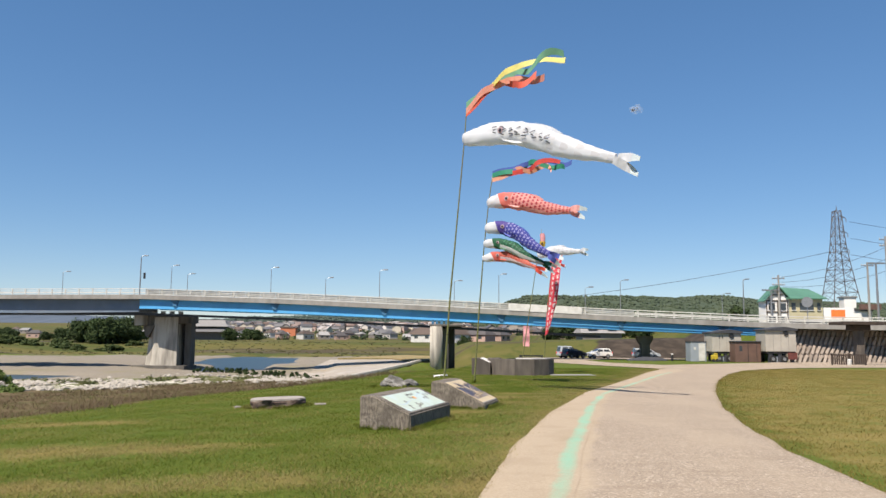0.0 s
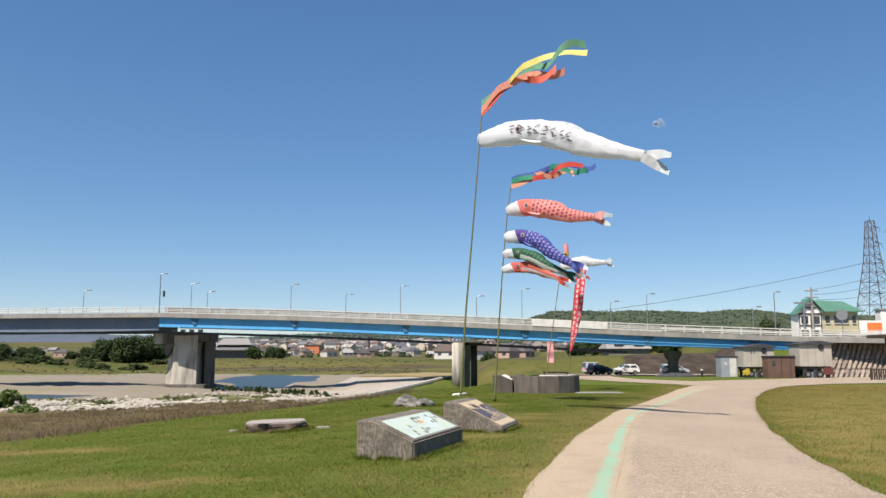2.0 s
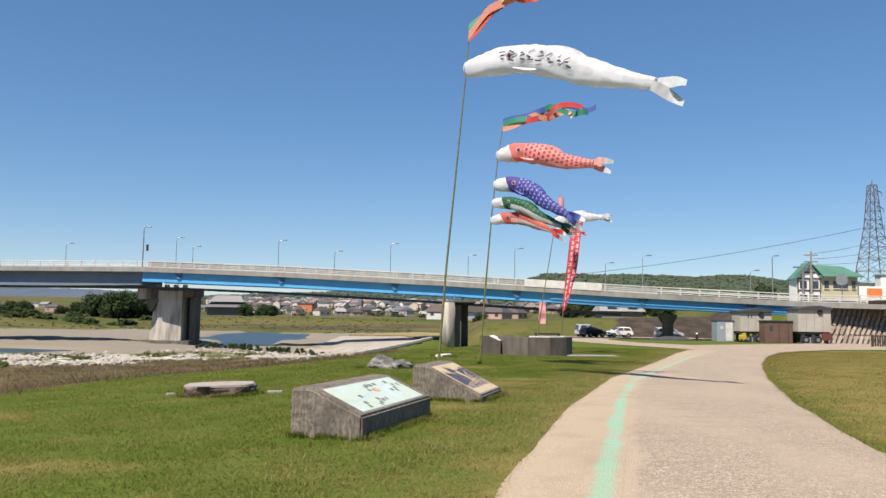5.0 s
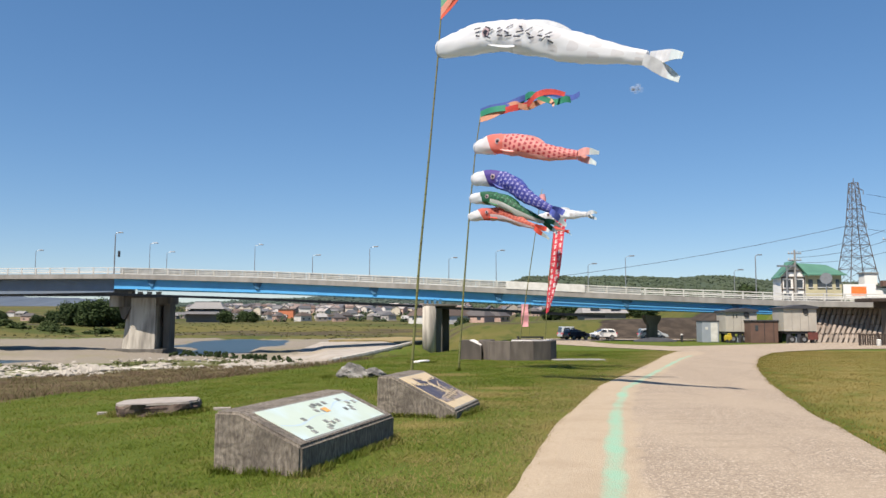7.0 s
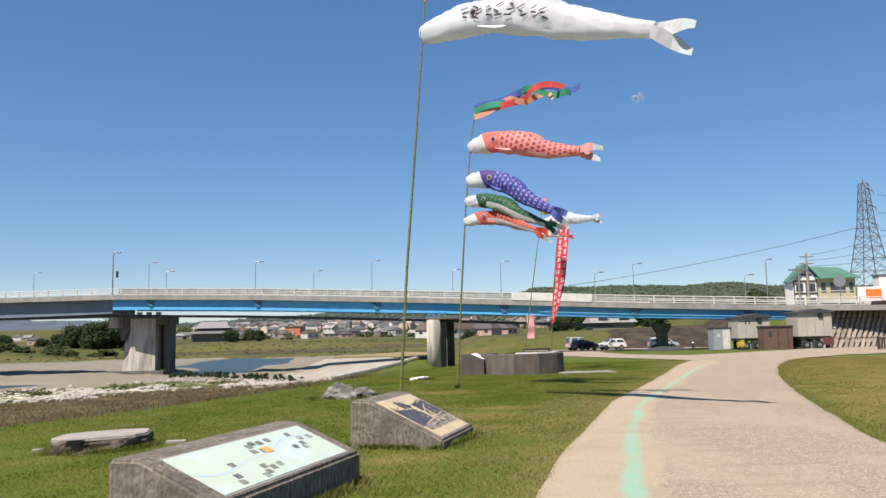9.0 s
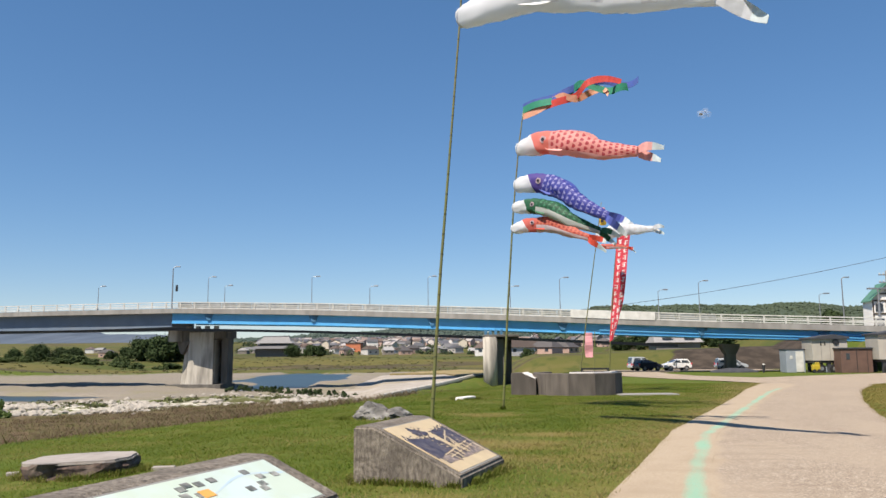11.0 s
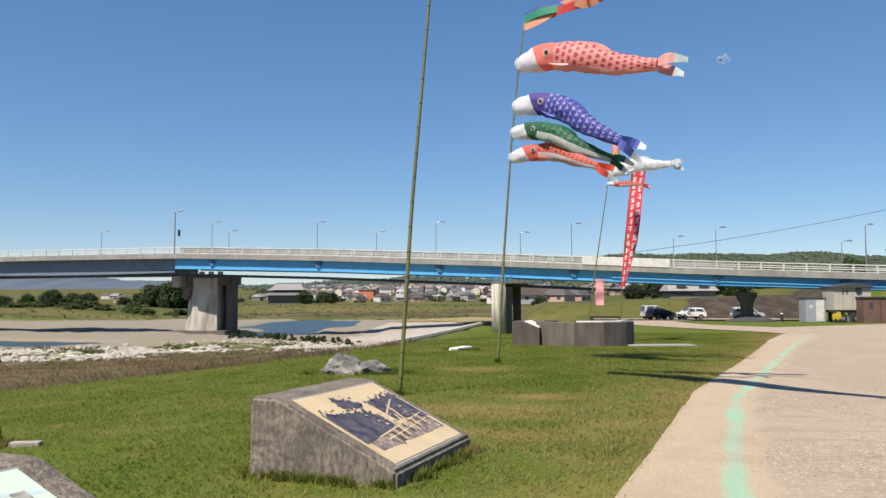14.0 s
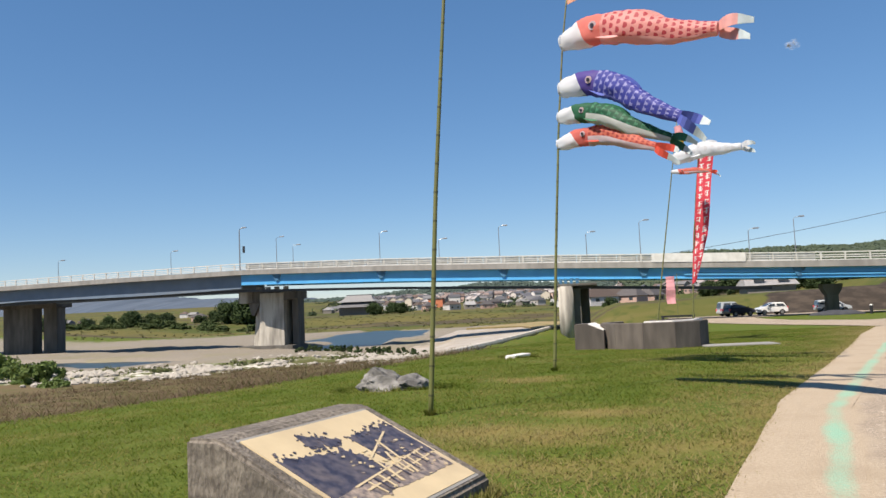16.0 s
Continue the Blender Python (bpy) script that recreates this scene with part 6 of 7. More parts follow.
h1 = hut(30.4, 33.6, 87.0, 0.25, 2.25, "cream site hut with a dark sheet roof raised on wheels")
part("window", box(0.75, 0.85, -0.02, 0.0, 1.65, 2.0), M_black, h1)
part("window", box(1.1, 1.2, -0.02, 0.0, 1.65, 2.0), M_black, h1)
hut(35.1, 38.35, 84.2, 0.35, 2.55, "larger cream site hut with a peaked dark roof on wheels")
p = thing("shed", "brown panel shed with a small dark window", "shed", (32.3, 85.4, tz(33, 85.4)), 0, "sheds by the path")
part("body", box(0, 2.75, 0, 2.0, 0, 2.15, bevel=0.03), M_brown, p)
part("roof", box(-0.08, 2.83, -0.1, 2.1, 2.15, 2.28, bevel=0.02), M_dark_roof, p)
part("window", box(0.45, 0.75, -0.02, 0.0, 1.2, 1.75), M_pane, p)
part("door_seam", box(1.35, 1.40, -0.012, 0.0, 0.05, 2.1), M_black, p)
part("door_seam", box(2.28, 2.32, -0.012, 0.0, 0.05, 2.1), M_black, p)
p = thing("shed", "grey-blue panel shed beside the raised hut", "shed", (28.6, 88.8, tz(29, 88.8)), 0, "sheds by the path")
part("body", box(0, 1.75, 0, 1.8, 0, 2.15, bevel=0.03), M_bluegrey, p)
part("roof", box(-0.05, 1.8, -0.05, 1.85, 2.15, 2.24), M_dark_roof, p)
part("door", box(0.9, 1.6, -0.03, 0.0, 0.08, 2.0), M_white, p)
part("notice", box(0.35, 0.6, -0.02, 0.0, 1.3, 1.6), M_white, p)
p = thing("dumper", "small yellow site machine parked under the hut", "machine", (30.0, 86.2, tz(30.4, 86.2)))
part("body", box(0.05, 0.75, 0, 0.5, 0.15, 0.75, bevel=0.12), M_digger, p)
part("hood", box(0.4, 0.7, 0.05, 0.45, 0.7, 0.95, bevel=0.06), M_digger, p)
for x in (0.2, 0.6):
    part("wheel", tube([(x, -0.05, 0.17), (x, 0.08, 0.17)], 0.17, 12), M_rubber, p)

# house with the green roof
p = thing("green_roof_house", "two-storey pale yellow house with a green sheet roof", "house", (41.7, 99.6, 2.85), 0)
part("wall", box(2.9, 7.3, 0.2, 6, -1, 3.95), M_cream_wall, p, "pale yellow rendered wall")


def slab(pts, t=0.14):
    """A flat roof slope of thickness t through four points."""
    bm = bmesh.new()
    a = [bm.verts.new(q) for q in pts]
    b = [bm.verts.new(v.co + Vector((0, 0, t))) for v in a]
    bm.faces.new(a[::-1])
    bm.faces.new(b)
    for i in range(len(pts)):
        k = (i + 1) % len(pts)
        bm.faces.new((a[i], a[k], b[k], b[i]))
    bmesh.ops.recalc_face_normals(bm, faces=bm.faces)
    return bm


bm = bmesh.new()
a = [bm.verts.new(q) for q in ((0, 0, -1), (2.9, 0, -1), (2.9, 0, 3.8), (1.55, 0, 5.4), (0, 0, 3.8))]
b = [bm.verts.new(v.co + Vector((0, 2.2, 0))) for v in a]
bm.faces.new(a)
bm.faces.new(b[::-1])
for i in range(5):
    bm.faces.new((a[i], b[i], b[(i + 1) % 5], a[(i + 1) % 5]))
bmesh.ops.recalc_face_normals(bm, faces=bm.faces)
part("gable_wall", bm, M_white_wall, p, "white gable wall with dark timbers")
part("roof", slab([(-0.35, -0.4, 3.5), (1.55, -0.4, 5.45), (1.65, 2.2, 5.45), (-0.2, 2.2, 3.5)]), M_green_roof, p)
part("roof", slab([(1.55, -0.4, 5.45), (3.2, -0.4, 3.65), (3.2, 2.0, 4.8), (1.65, 2.2, 5.45)]), M_green_roof, p)
part("roof", slab([(2.6, -0.35, 3.85), (7.7, -0.35, 3.85), (7.0, 3.2, 5.2), (1.9, 3.2, 5.5)]), M_green_roof, p, "green sheet roof")
for x0, x1, z0, z1 in ((0.1, 2.8, 2.15, 2.3), (0.1, 2.8, 3.55, 3.72), (0.9, 2.2, 4.3, 4.45)):
    part("beam", box(x0, x1, -0.08, 0.0, z0, z1), M_trunk, p)
for x in (0.05, 1.45, 2.7):
    part("stud", box(x, x + 0.12, -0.07, 0.0, -0.2, 3.7), M_trunk, p)
for x, z, w, h in ((0.35, 2.45, 0.8, 0.9), (1.75, 2.45, 0.8, 0.9), (0.3, 0.6, 0.9, 1.1), (1.75, 0.6, 0.8, 1.1)):
    part("window", box(x, x + w, -0.05, 0.0, z, z + h), M_pane, p)
for x, w in ((4.4, 1.7), (3.35, 0.5), (6.6, 0.4)):
    part("window", box(x, x + w, 0.13, 0.2, 2.5, 3.4), M_pane, p)
    part("window_sill", box(x - 0.05, x + w + 0.05, 0.08, 0.2, 2.42, 2.5), M_white, p)
part("shopfront", box(3.0, 7.2, 0.1, 0.2, -0.2, 1.2), M_pane, p, "dark glazed ground floor")
part("awning", box(2.9, 7.3, -0.5, 0.2, 1.25, 1.35), M_dark_roof, p)

p = thing("annex_house", "white low annex with a rooftop water tank", "house", (52.0, 99.8, 2.85))
p.scale = (0.67, 0.67, 0.67)
part("wall", box(0, 4.8, 0, 6, -1, 3.6), M_white_wall, p)
part("roof", box(-0.2, 5.0, -0.2, 6.2, 3.6, 3.85), M_dark_roof, p)
part("tank", box(-0.1, 2.2, 0.5, 2.5, 4.2, 6.2, bevel=0.06), M_white_wall, p, "white rooftop tank")
part("tank_cap", box(-0.3, 2.4, 0.3, 2.7, 6.2, 6.4), M_fascia, p)
part("support", box(0.2, 1.9, 0.7, 2.3, 3.85, 4.2), M_black, p)
part("balcony", box(2.4, 6.2, -0.8, 0, 3.9, 4.9), M_brown, p)
p = thing("shop_sign", "white and orange roadside shop sign board", "sign", (48.0, 96.5, 2.9))
p.scale = (0.62, 0.62, 0.85)
part("board", box(-0.8, 5.2, 0, 0.25, 1.3, 3.1, bevel=0.03), M_white_wall, p)
part("orange_panel", box(0.6, 3.4, -0.02, 0.0, 1.6, 2.8), M_orange_sign, p)
for x in (-0.5, 4.8):
    part("post", box(x, x + 0.15, 0.05, 0.2, 0, 1.3), M_steel, p)
p = thing("far_house", "grey rendered house at the edge of the road", "house", (61.4, 100.4, 2.75))
p.scale = (0.8, 0.8, 0.8)
part("wall", box(0, 9, 0, 7, -1, 7.5), M_white_wall, p)
part("roof", box(-0.3, 9.3, -0.3, 7.3, 7.5, 7.8), M_brown, p)
part("window", box(1, 2.4, -0.06, 0, 4.4, 5.8), M_pane, p)
part("window", box(4, 5.4, -0.06, 0, 4.4, 5.8), M_pane, p)

# roadside mirror
p = thing("traffic_mirror", "round grey traffic mirror on a post", "mirror", (44.6, 94.6, 3.0))
part("post", tube([(0, 0, 0), (0, 0, 2.6)], 0.07, 8), M_steel, p)
part("disc", tube([(-0.1, -0.15, 3.1), (0.1, 0.1, 3.1)], [0.62, 0.62], 20), M_steel, p)
# road fence on the embankment
p = thing("guard_fence", "white pipe guard fence along the embankment road", "fence", (46, 94.0, 3.0))
for z in (0.45, 0.9):
    part("rail", tube([(-4, 0, z), (32, 1.2, z)], 0.04, 6), M_white, p)
for k in range(19):
    part("post", box(-4 + 2 * k - 0.04, -4 + 2 * k + 0.04, 0.066 * k - 0.04, 0.066 * k + 0.04, 0, 0.95), M_white, p)


def utility_pole(x, y, z0, z1, label, arms=2, lamp=False):
    p = thing("utility_pole", label, "utility pole", (x, y, z0), 0, "utility poles")
    h = z1 - z0
    part("pole", tube([(0, 0, 0), (0, 0, h)], [0.17, 0.11], 8), M_fascia if not lamp else M_steel, p)
    for k in range(arms):
        part("crossarm", box(-0.8, 0.8, -0.06, 0.06, h - 0.5 - 0.8 * k, h - 0.38 - 0.8 * k), M_steel, p)
        for q in (-0.7, -0.3, 0.3, 0.7):
            part("insulator", tube([(q, 0, h - 0.38 - 0.8 * k), (q, 0, h - 0.2 - 0.8 * k)], 0.05, 6), M_white, p)
    if lamp:
        for sg in (-1, 1):
            part("lamp_head", box(sg * 0.15, sg * 1.1, -0.15, 0.15, h - 0.1, h + 0.08) if sg > 0 else box(-1.1, -0.15, -0.15, 0.15, h - 0.1, h + 0.08), M_steel, p)
    return p


utility_pole(43.3, 99.3, 2.9, 9.7, "concrete utility pole beside the green-roofed house")
utility_pole(42.3, 99.3, 2.9, 7.8, "double-headed steel road lamp on the embankment", 0, True)
utility_pole(54.6, 99.2, 2.9, 11.4, "slim dark pole beside the road", 1)
utility_pole(55.7, 99.2, 2.9, 11.3, "slim dark pole beside the road", 0, True)
utility_pole(57.3, 99.6, 2.9, 14.8, "tall slim concrete utility pole by the road")


def lattice_tower():
    p = thing("pylon", "dark steel lattice power transmission tower", "pylon", (61.2, 119, 3.0))
    p.scale = (0.30, 0.30, 0.36)
    H = 50.5
    hw = lambda z: float(np.interp(z, [0, 20, 34, H], [8.6, 5.2, 2.9, 1.5]))
    corners = ((-1, -1), (1, -1), (1, 1), (-1, 1))
    for cx, cy in corners:
        part("leg", tube([(cx * hw(z), cy * hw(z), z) for z in (0, 10, 20, 27, 34, 42, H)], 0.22, 5), M_lattice, p)
    zs = [0, 9, 16, 21, 25.5, 29.5, 33, 36.5, 40, 43.5, 47, H]
    for a, b in zip(zs, zs[1:]):
        for k in range(4):
            c, d = corners[k], corners[(k + 1) % 4]
            part("brace", tube([(c[0] * hw(a), c[1] * hw(a), a), (d[0] * hw(b), d[1] * hw(b), b)], 0.10, 4), M_lattice, p)
            part("brace", tube([(d[0] * hw(a), d[1] * hw(a), a), (c[0] * hw(b), c[1] * hw(b), b)], 0.10, 4), M_lattice, p)
            part("brace", tube([(c[0] * hw(b), c[1] * hw(b), b), (d[0] * hw(b), d[1] * hw(b), b)], 0.10, 4), M_lattice, p)
    part("peak", tube([(0, 0, H), (0, 0, H + 2.2)], [0.3, 0.1], 5), M_lattice, p)
    for z, w in ((34.0, 5.5), (41.0, 5.2), (47.5, 4.6)):
        for sg in (-1, 1):
            part("crossarm", tube([(sg * hw(z), 0, z + 1.0), (sg * w * (1.0 if sg > 0 else 0.45), 0, z)], [0.3, 0.15], 5), M_lattice, p)
            part("insulator", tube([(sg * w * (1.0 if sg > 0 else 0.45), 0, z), (sg * w * (1.0 if sg > 0 else 0.45), 0, z - 1.6)], 0.18, 6), M_steel, p)
    return p


lattice_tower()


def cable(a, b, sag, r, label):
    a, b = Vector(a), Vector(b)
    pts = [a.lerp(b, t) - Vector((0, 0, 4 * sag * t * (1 - t))) for t in np.linspace(0, 1, 25)]
    o = part("power_cable", tube([q - a for q in pts], r, 4), M_black)
    o.matrix_world = Matrix.Translation(a)
    return tagged(o, label, "cable", "power cables")


cable((59.8, 119, 14.9), (3, 131, 6.6), 1.2, 0.03, "dark power cable hanging from the transmission tower")
for k, z in enumerate((50, 43, 36)):
    cable((63.1, 119, 3 + 0.36 * (z - 4)), (120, 119, 1 + 0.36 * (z - 4)), 2, 0.025, "thin power cable running from the transmission tower")
for k in range(3):
    cable((43.3 + 0.3 * k, 99.3, 9.4 - 0.6 * k), (57.3, 99.6, 13.4 - 1.5 * k), 0.6, 0.02, "thin overhead wire between utility poles")

# pavilion and fence by the path
M_timber_dark = mat("dark_timber", (0.035, 0.026, 0.021), (0.051, 0.035, 0.026), 3, 0.85, 0.2)
p = thing("park_shelter", "dark flat-roofed park shelter on a single concrete post", "shelter", (40.2, 75.2, tz(40.2, 75)))
part("roof", box(-2.1, 2.2, -1.4, 1.4, 3.75, 4.05, bevel=0.04), M_timber_dark, p)
part("roof_beam", box(-0.9, 0.9, -0.6, 0.6, 3.2, 3.75, bevel=0.1), M_timber_dark, p)
part("post", box(-0.35, 0.35, -0.35, 0.35, 0, 3.25, bevel=0.03), M_ring, p)
p = thing("litter_enclosure", "low dark slatted enclosure with a white bin inside", "enclosure", (36.2, 72.4, tz(37, 72.4)))
for k in range(16):
    x = 0.2 * k
    part("slat", box(x, x + 0.13, 0, 0.04, 0.08, 1.0), M_timber_dark, p)
for x in (0, 1.55, 3.1):
    part("post", box(x - 0.05, x + 0.05, 0.04, 0.14, 0, 1.1), M_timber_dark, p)
part("rail", box(-0.05, 3.2, 0.04, 0.1, 0.88, 0.98), M_timber_dark, p)
p = thing("litter_bin", "small white cylindrical litter bin by the enclosure", "bin", (37.5, 71.9, tz(37.5, 71.9)))
part("body", tube([(0, 0, 0), (0, 0, 0.5)], [0.16, 0.18], 12), M_white, p)
part("lid", tube([(0, 0, 0.5), (0, 0, 0.58)], [0.19, 0.1], 12), M_white, p)


# ---- parked cars ----
def car_paint(name, c):
    m = mat(name, c, tuple(k * 0.95 for k in c), 2, 0.25, 0.0)
    m.node_tree.nodes["Principled BSDF"].inputs["Coat Weight"].default_value = 0.6
    return m


def parked_car(label, loc, turn, paint, L=3.9, Wd=1.66, H=1.5, van=False):
    p = thing("car", label, "car", loc, turn, "parked cars")
    hl = L / 2
    low = [(-hl, 0.32), (-hl, 0.62), (-hl + 0.12, 0.84), (hl - 0.9, 0.92), (hl - 0.1, 0.70), (hl, 0.5), (hl, 0.32)]
    if van:
        cab = [(-hl + 0.05, 0.84), (-hl + 0.18, H), (hl - 1.6, H), (hl - 0.75, 0.92)]
    else:
        cab = [(-hl + 0.10, 0.84), (-hl + 0.42, H - 0.03), (-hl + 1.2, H), (hl - 1.75, H - 0.05), (hl - 0.85, 0.92)]

    def shell(prof, w0, w1, zmid):
        bm = bmesh.new()
        a = [bm.verts.new((x, -(w0 if z < zmid else w1) / 2, z)) for x, z in prof]
        b = [bm.verts.new((x, (w0 if z < zmid else w1) / 2, z)) for x, z in prof]
        n = len(prof)
        bm.faces.new(a)
        bm.faces.new(b[::-1])
        for i in range(n):
            bm.faces.new((a[i], b[i], b[(i + 1) % n], a[(i + 1) % n]))
        bmesh.ops.recalc_face_normals(bm, faces=bm.faces)
        return bm

    bm = shell(low, Wd, Wd, 9)
    bmesh.ops.bevel(bm, geom=list(bm.edges), offset=0.06, segments=2, affect="EDGES")
    body = part("body", bm, paint, p, smooth=False)
    bm = shell(cab, Wd - 0.06, Wd - 0.28, 1.2)
    bmesh.ops.bevel(bm, geom=list(bm.edges), offset=0.05, segments=2, affect="EDGES")
    part("cabin", bm, paint, p)
    # side windows
    inset = [(x * 0.93 + (0.05 if x < 0 else -0.05), 0.92 + (z - 0.9) * 0.80) for x, z in cab]
    for sg in (-1, 1):
        for k, (f0, f1) in enumerate(((0.02, 0.46), (0.52, 0.98))):
            xa, xb = inset[0][0], inset[-1][0]
            x0, x1 = xa + (xb - xa) * f0, xa + (xb - xa) * f1
            bm = bmesh.new()
            zt = H - 0.14
            y0, y1 = sg * ((Wd - 0.06) / 2 + 0.006), sg * ((Wd - 0.28) / 2 + 0.03)
            t0 = x0 + (0.22 if k == 0 else 0.0)
            t1 = x1 - (0.55 if k == 1 else 0.0)
            vs = [bm.verts.new(q) for q in ((x0, y0, 0.94), (x1, y0, 0.94), (t1, y1, zt), (t0, y1, zt))]
            bm.faces.new(vs)
            ex = bmesh.ops.extrude_face_region(bm, geom=list(bm.faces))
            for v in ex["geom"]:
                if isinstance(v, bmesh.types.BMVert):
                    v.co.y -= sg * 0.03
            bmesh.ops.recalc_face_normals(bm, faces=bm.faces)
            part("window", bm, M_pane, p)
    for nm, (xa, za), (xb, zb) in (("windscreen", cab[-1], cab[-2]), ("rear_window", cab[0], cab[1])):
        d = 0.012 if nm == "windscreen" else -0.012
        bm = bmesh.new()
        vs = [bm.verts.new(q) for q in ((xa + (xb - xa) * 0.12 + d, -Wd * 0.42, za + (zb - za) * 0.12), (xa + (xb - xa) * 0.12 + d, Wd * 0.42, za + (zb - za) * 0.12), (xa + (xb - xa) * 0.88 + d, Wd * 0.38, za + (zb - za) * 0.88), (xa + (xb - xa) * 0.88 + d, -Wd * 0.38, za + (zb - za) * 0.88))]
        bm.faces.new(vs)
        part(nm, bm, M_pane, p)
    for x in (-hl + 0.7, hl - 0.75):
        for sg in (-1, 1):
            y = sg * (Wd / 2 - 0.12)
            wh = part("wheel", tube([(x, y - sg * 0.08, 0.30), (x, y + sg * 0.13, 0.30)], 0.30, 18), M_rubber, p)
            part("rim", tube([(x, y + sg * 0.13, 0.30), (x, y + sg * 0.14, 0.30)], 0.19, 14), M_steel, wh)
    for sg in (-1, 1):
        part("headlight", box(hl - 0.14, hl + 0.01, sg * 0.55 - 0.16, sg * 0.55 + 0.16, 0.56, 0.68, bevel=0.02), M_pane, p)
        part("tail_light", box(-hl - 0.01, -hl + 0.1, sg * 0.66 - 0.08, sg * 0.66 + 0.08, 0.60, 0.86, bevel=0.02), M_red, p)
        part("side_mirror", box(hl - 1.15, hl - 1.0, sg * 0.92 - 0.08, sg * 0.92 + 0.08, 0.92, 1.04, bevel=0.02), paint, p)
    return p


P_white, P_dark, P_silver = car_paint("white_car_paint", (0.78, 0.78, 0.77)), car_paint("dark_car_paint", (0.025, 0.03, 0.05)), car_paint("silver_car_paint", (0.42, 0.46, 0.50))
parked_car("white hatchback car parked on the gravel", (22.3, 108, tz(22.3, 108) + 0.03), 190, P_white, 3.4, 1.6, 1.36)
parked_car("dark blue car parked beside the white one", (18.9, 107.5, tz(18.9, 107.5) + 0.03), 25, P_dark, 3.3, 1.6, 1.3)
parked_car("silver van parked behind the dark car", (18.9, 111.5, tz(18.9, 111.5) + 0.03), 12, P_silver, 3.3, 1.6, 1.65, True)
parked_car("silver estate car under the bridge", (28.2, 106, tz(28.2, 106) + 0.03), 0, P_silver, 3.5, 1.62, 1.4, True)
p = thing("gravel_heap", "dark low heap covered with a sheet beside the path", "heap", (24.6, 92.0, tz(24.6, 92)))
bm = bmesh.new()
bmesh.ops.create_icosphere(bm, subdivisions=3, radius=1)
for v in bm.verts:
    v.co = Vector((v.co.x * 2.4, v.co.y * 1.2, max(-0.1, v.co.z * 0.45 + 0.08 * noise.noise(v.co * 2))))
part("sheet", bm, M_dark_roof, p, smooth=True)
p = thing("bollard", "short dark bollard beside the path", "bollard", (27.0, 90.5, tz(27, 90.5)))
part("post", tube([(0, 0, 0), (0, 0, 0.75)], 0.13, 8), M_black, p)
part("cap", tube([(0, 0, 0.75), (0, 0, 0.85)], [0.15, 0.08], 8), M_white, p)


# ---- sign prints ----
def block(parent, u0, u1, v0, v1, material, slope, flat, high, lift, name="print"):
    part(name, on_slope(plate(u0, u1, v0, v1, 0, 0.003), slope, flat, high, lift), material, parent)


M_river_print = mat("map_river", (0.40, 0.53, 0.62), (0.46, 0.55, 0.56), 6, 0.4, 0.0)
M_print_photo = mat("map_photo", (0.10, 0.115, 0.095), (0.30, 0.29, 0.26), 14, 0.4, 0.0, random_tint=0.4)
rnd = random.Random(2)
ru, rv = run1 - 0.14, 2.24
for fu, fv in ((0.30, 0.92), (0.12, 0.80), (0.12, 0.62), (0.14, 0.55), (0.11, 0.50), (0.16, 0.46), (0.30, 0.44), (0.45, 0.22), (0.34, 0.50), (0.28, 0.84), (0.42, 0.80), (0.52, 0.78), (0.46, 0.72), (0.66, 0.36), (0.74, 0.40), (0.80, 0.34), (0.86, 0.30), (0.72, 0.46), (0.70, 0.16), (0.84, 0.14)):
    u, v = 0.07 + ru * fu, 0.20 + rv * fv
    block(s1, u, u + 0.062, v, v + 0.082, M_print_photo, sl1, 0.276, 0.60, 0.009, "map_photo")
block(s1, 0.07 + ru * 0.32, 0.07 + ru * 0.32 + 0.09, 0.20 + rv * 0.52, 0.20 + rv * 0.52 + 0.12, M_orange, sl1, 0.276, 0.60, 0.010, "map_inset")
bm = bmesh.new()
prev = None
for i in range(31):
    t = i / 30
    u = 0.07 + ru * (0.42 + 0.16 * math.sin(5 * t + 0.5) + 0.05 * math.sin(14 * t))
    v = 0.22 + 2.2 * t
    w = 0.010 + 0.005 * math.sin(9 * t)
    cur = [bm.verts.new((u - w, v, 0.009)), bm.verts.new((u + w, v, 0.009))]
    if prev:
        bm.faces.new((prev[0], prev[1], cur[1], cur[0]))
    prev = cur
part("map_river", on_slope(bm, sl1, 0.276, 0.60, 0.0), M_river_print, s1)
for sg in (0.058, run1 - 0.058):
    block(s1, sg - 0.012, sg + 0.012, 0.185, 2.455, M_fascia, sl1, 0.276, 0.60, 0.001, "panel_edge")

# faded photograph: dark trees, water and a timber frame
pu, pv = run2 - 0.15, 1.48


def photo(pts, material, lift, name):
    bm = poly_plate([(0.08 + pu * a, 0.13 + pv * b) for a, b in pts], 0, 0.002)
    part(name, on_slope(bm, sl2, 0.262, 0.64, lift), material, s2)


def ragged(a, b, n, amp, seed):
    out = []
    for i in range(n + 1):
        t = i / n
        jag = amp * noise.noise((t * 9, seed, 0)) + 0.6 * amp * noise.noise((t * 31, seed, 2))
        out.append((a[0] + (b[0] - a[0]) * t + jag, a[1] + (b[1] - a[1]) * t + amp * noise.noise((t * 9, seed, 5)) * 0.6))
    return out


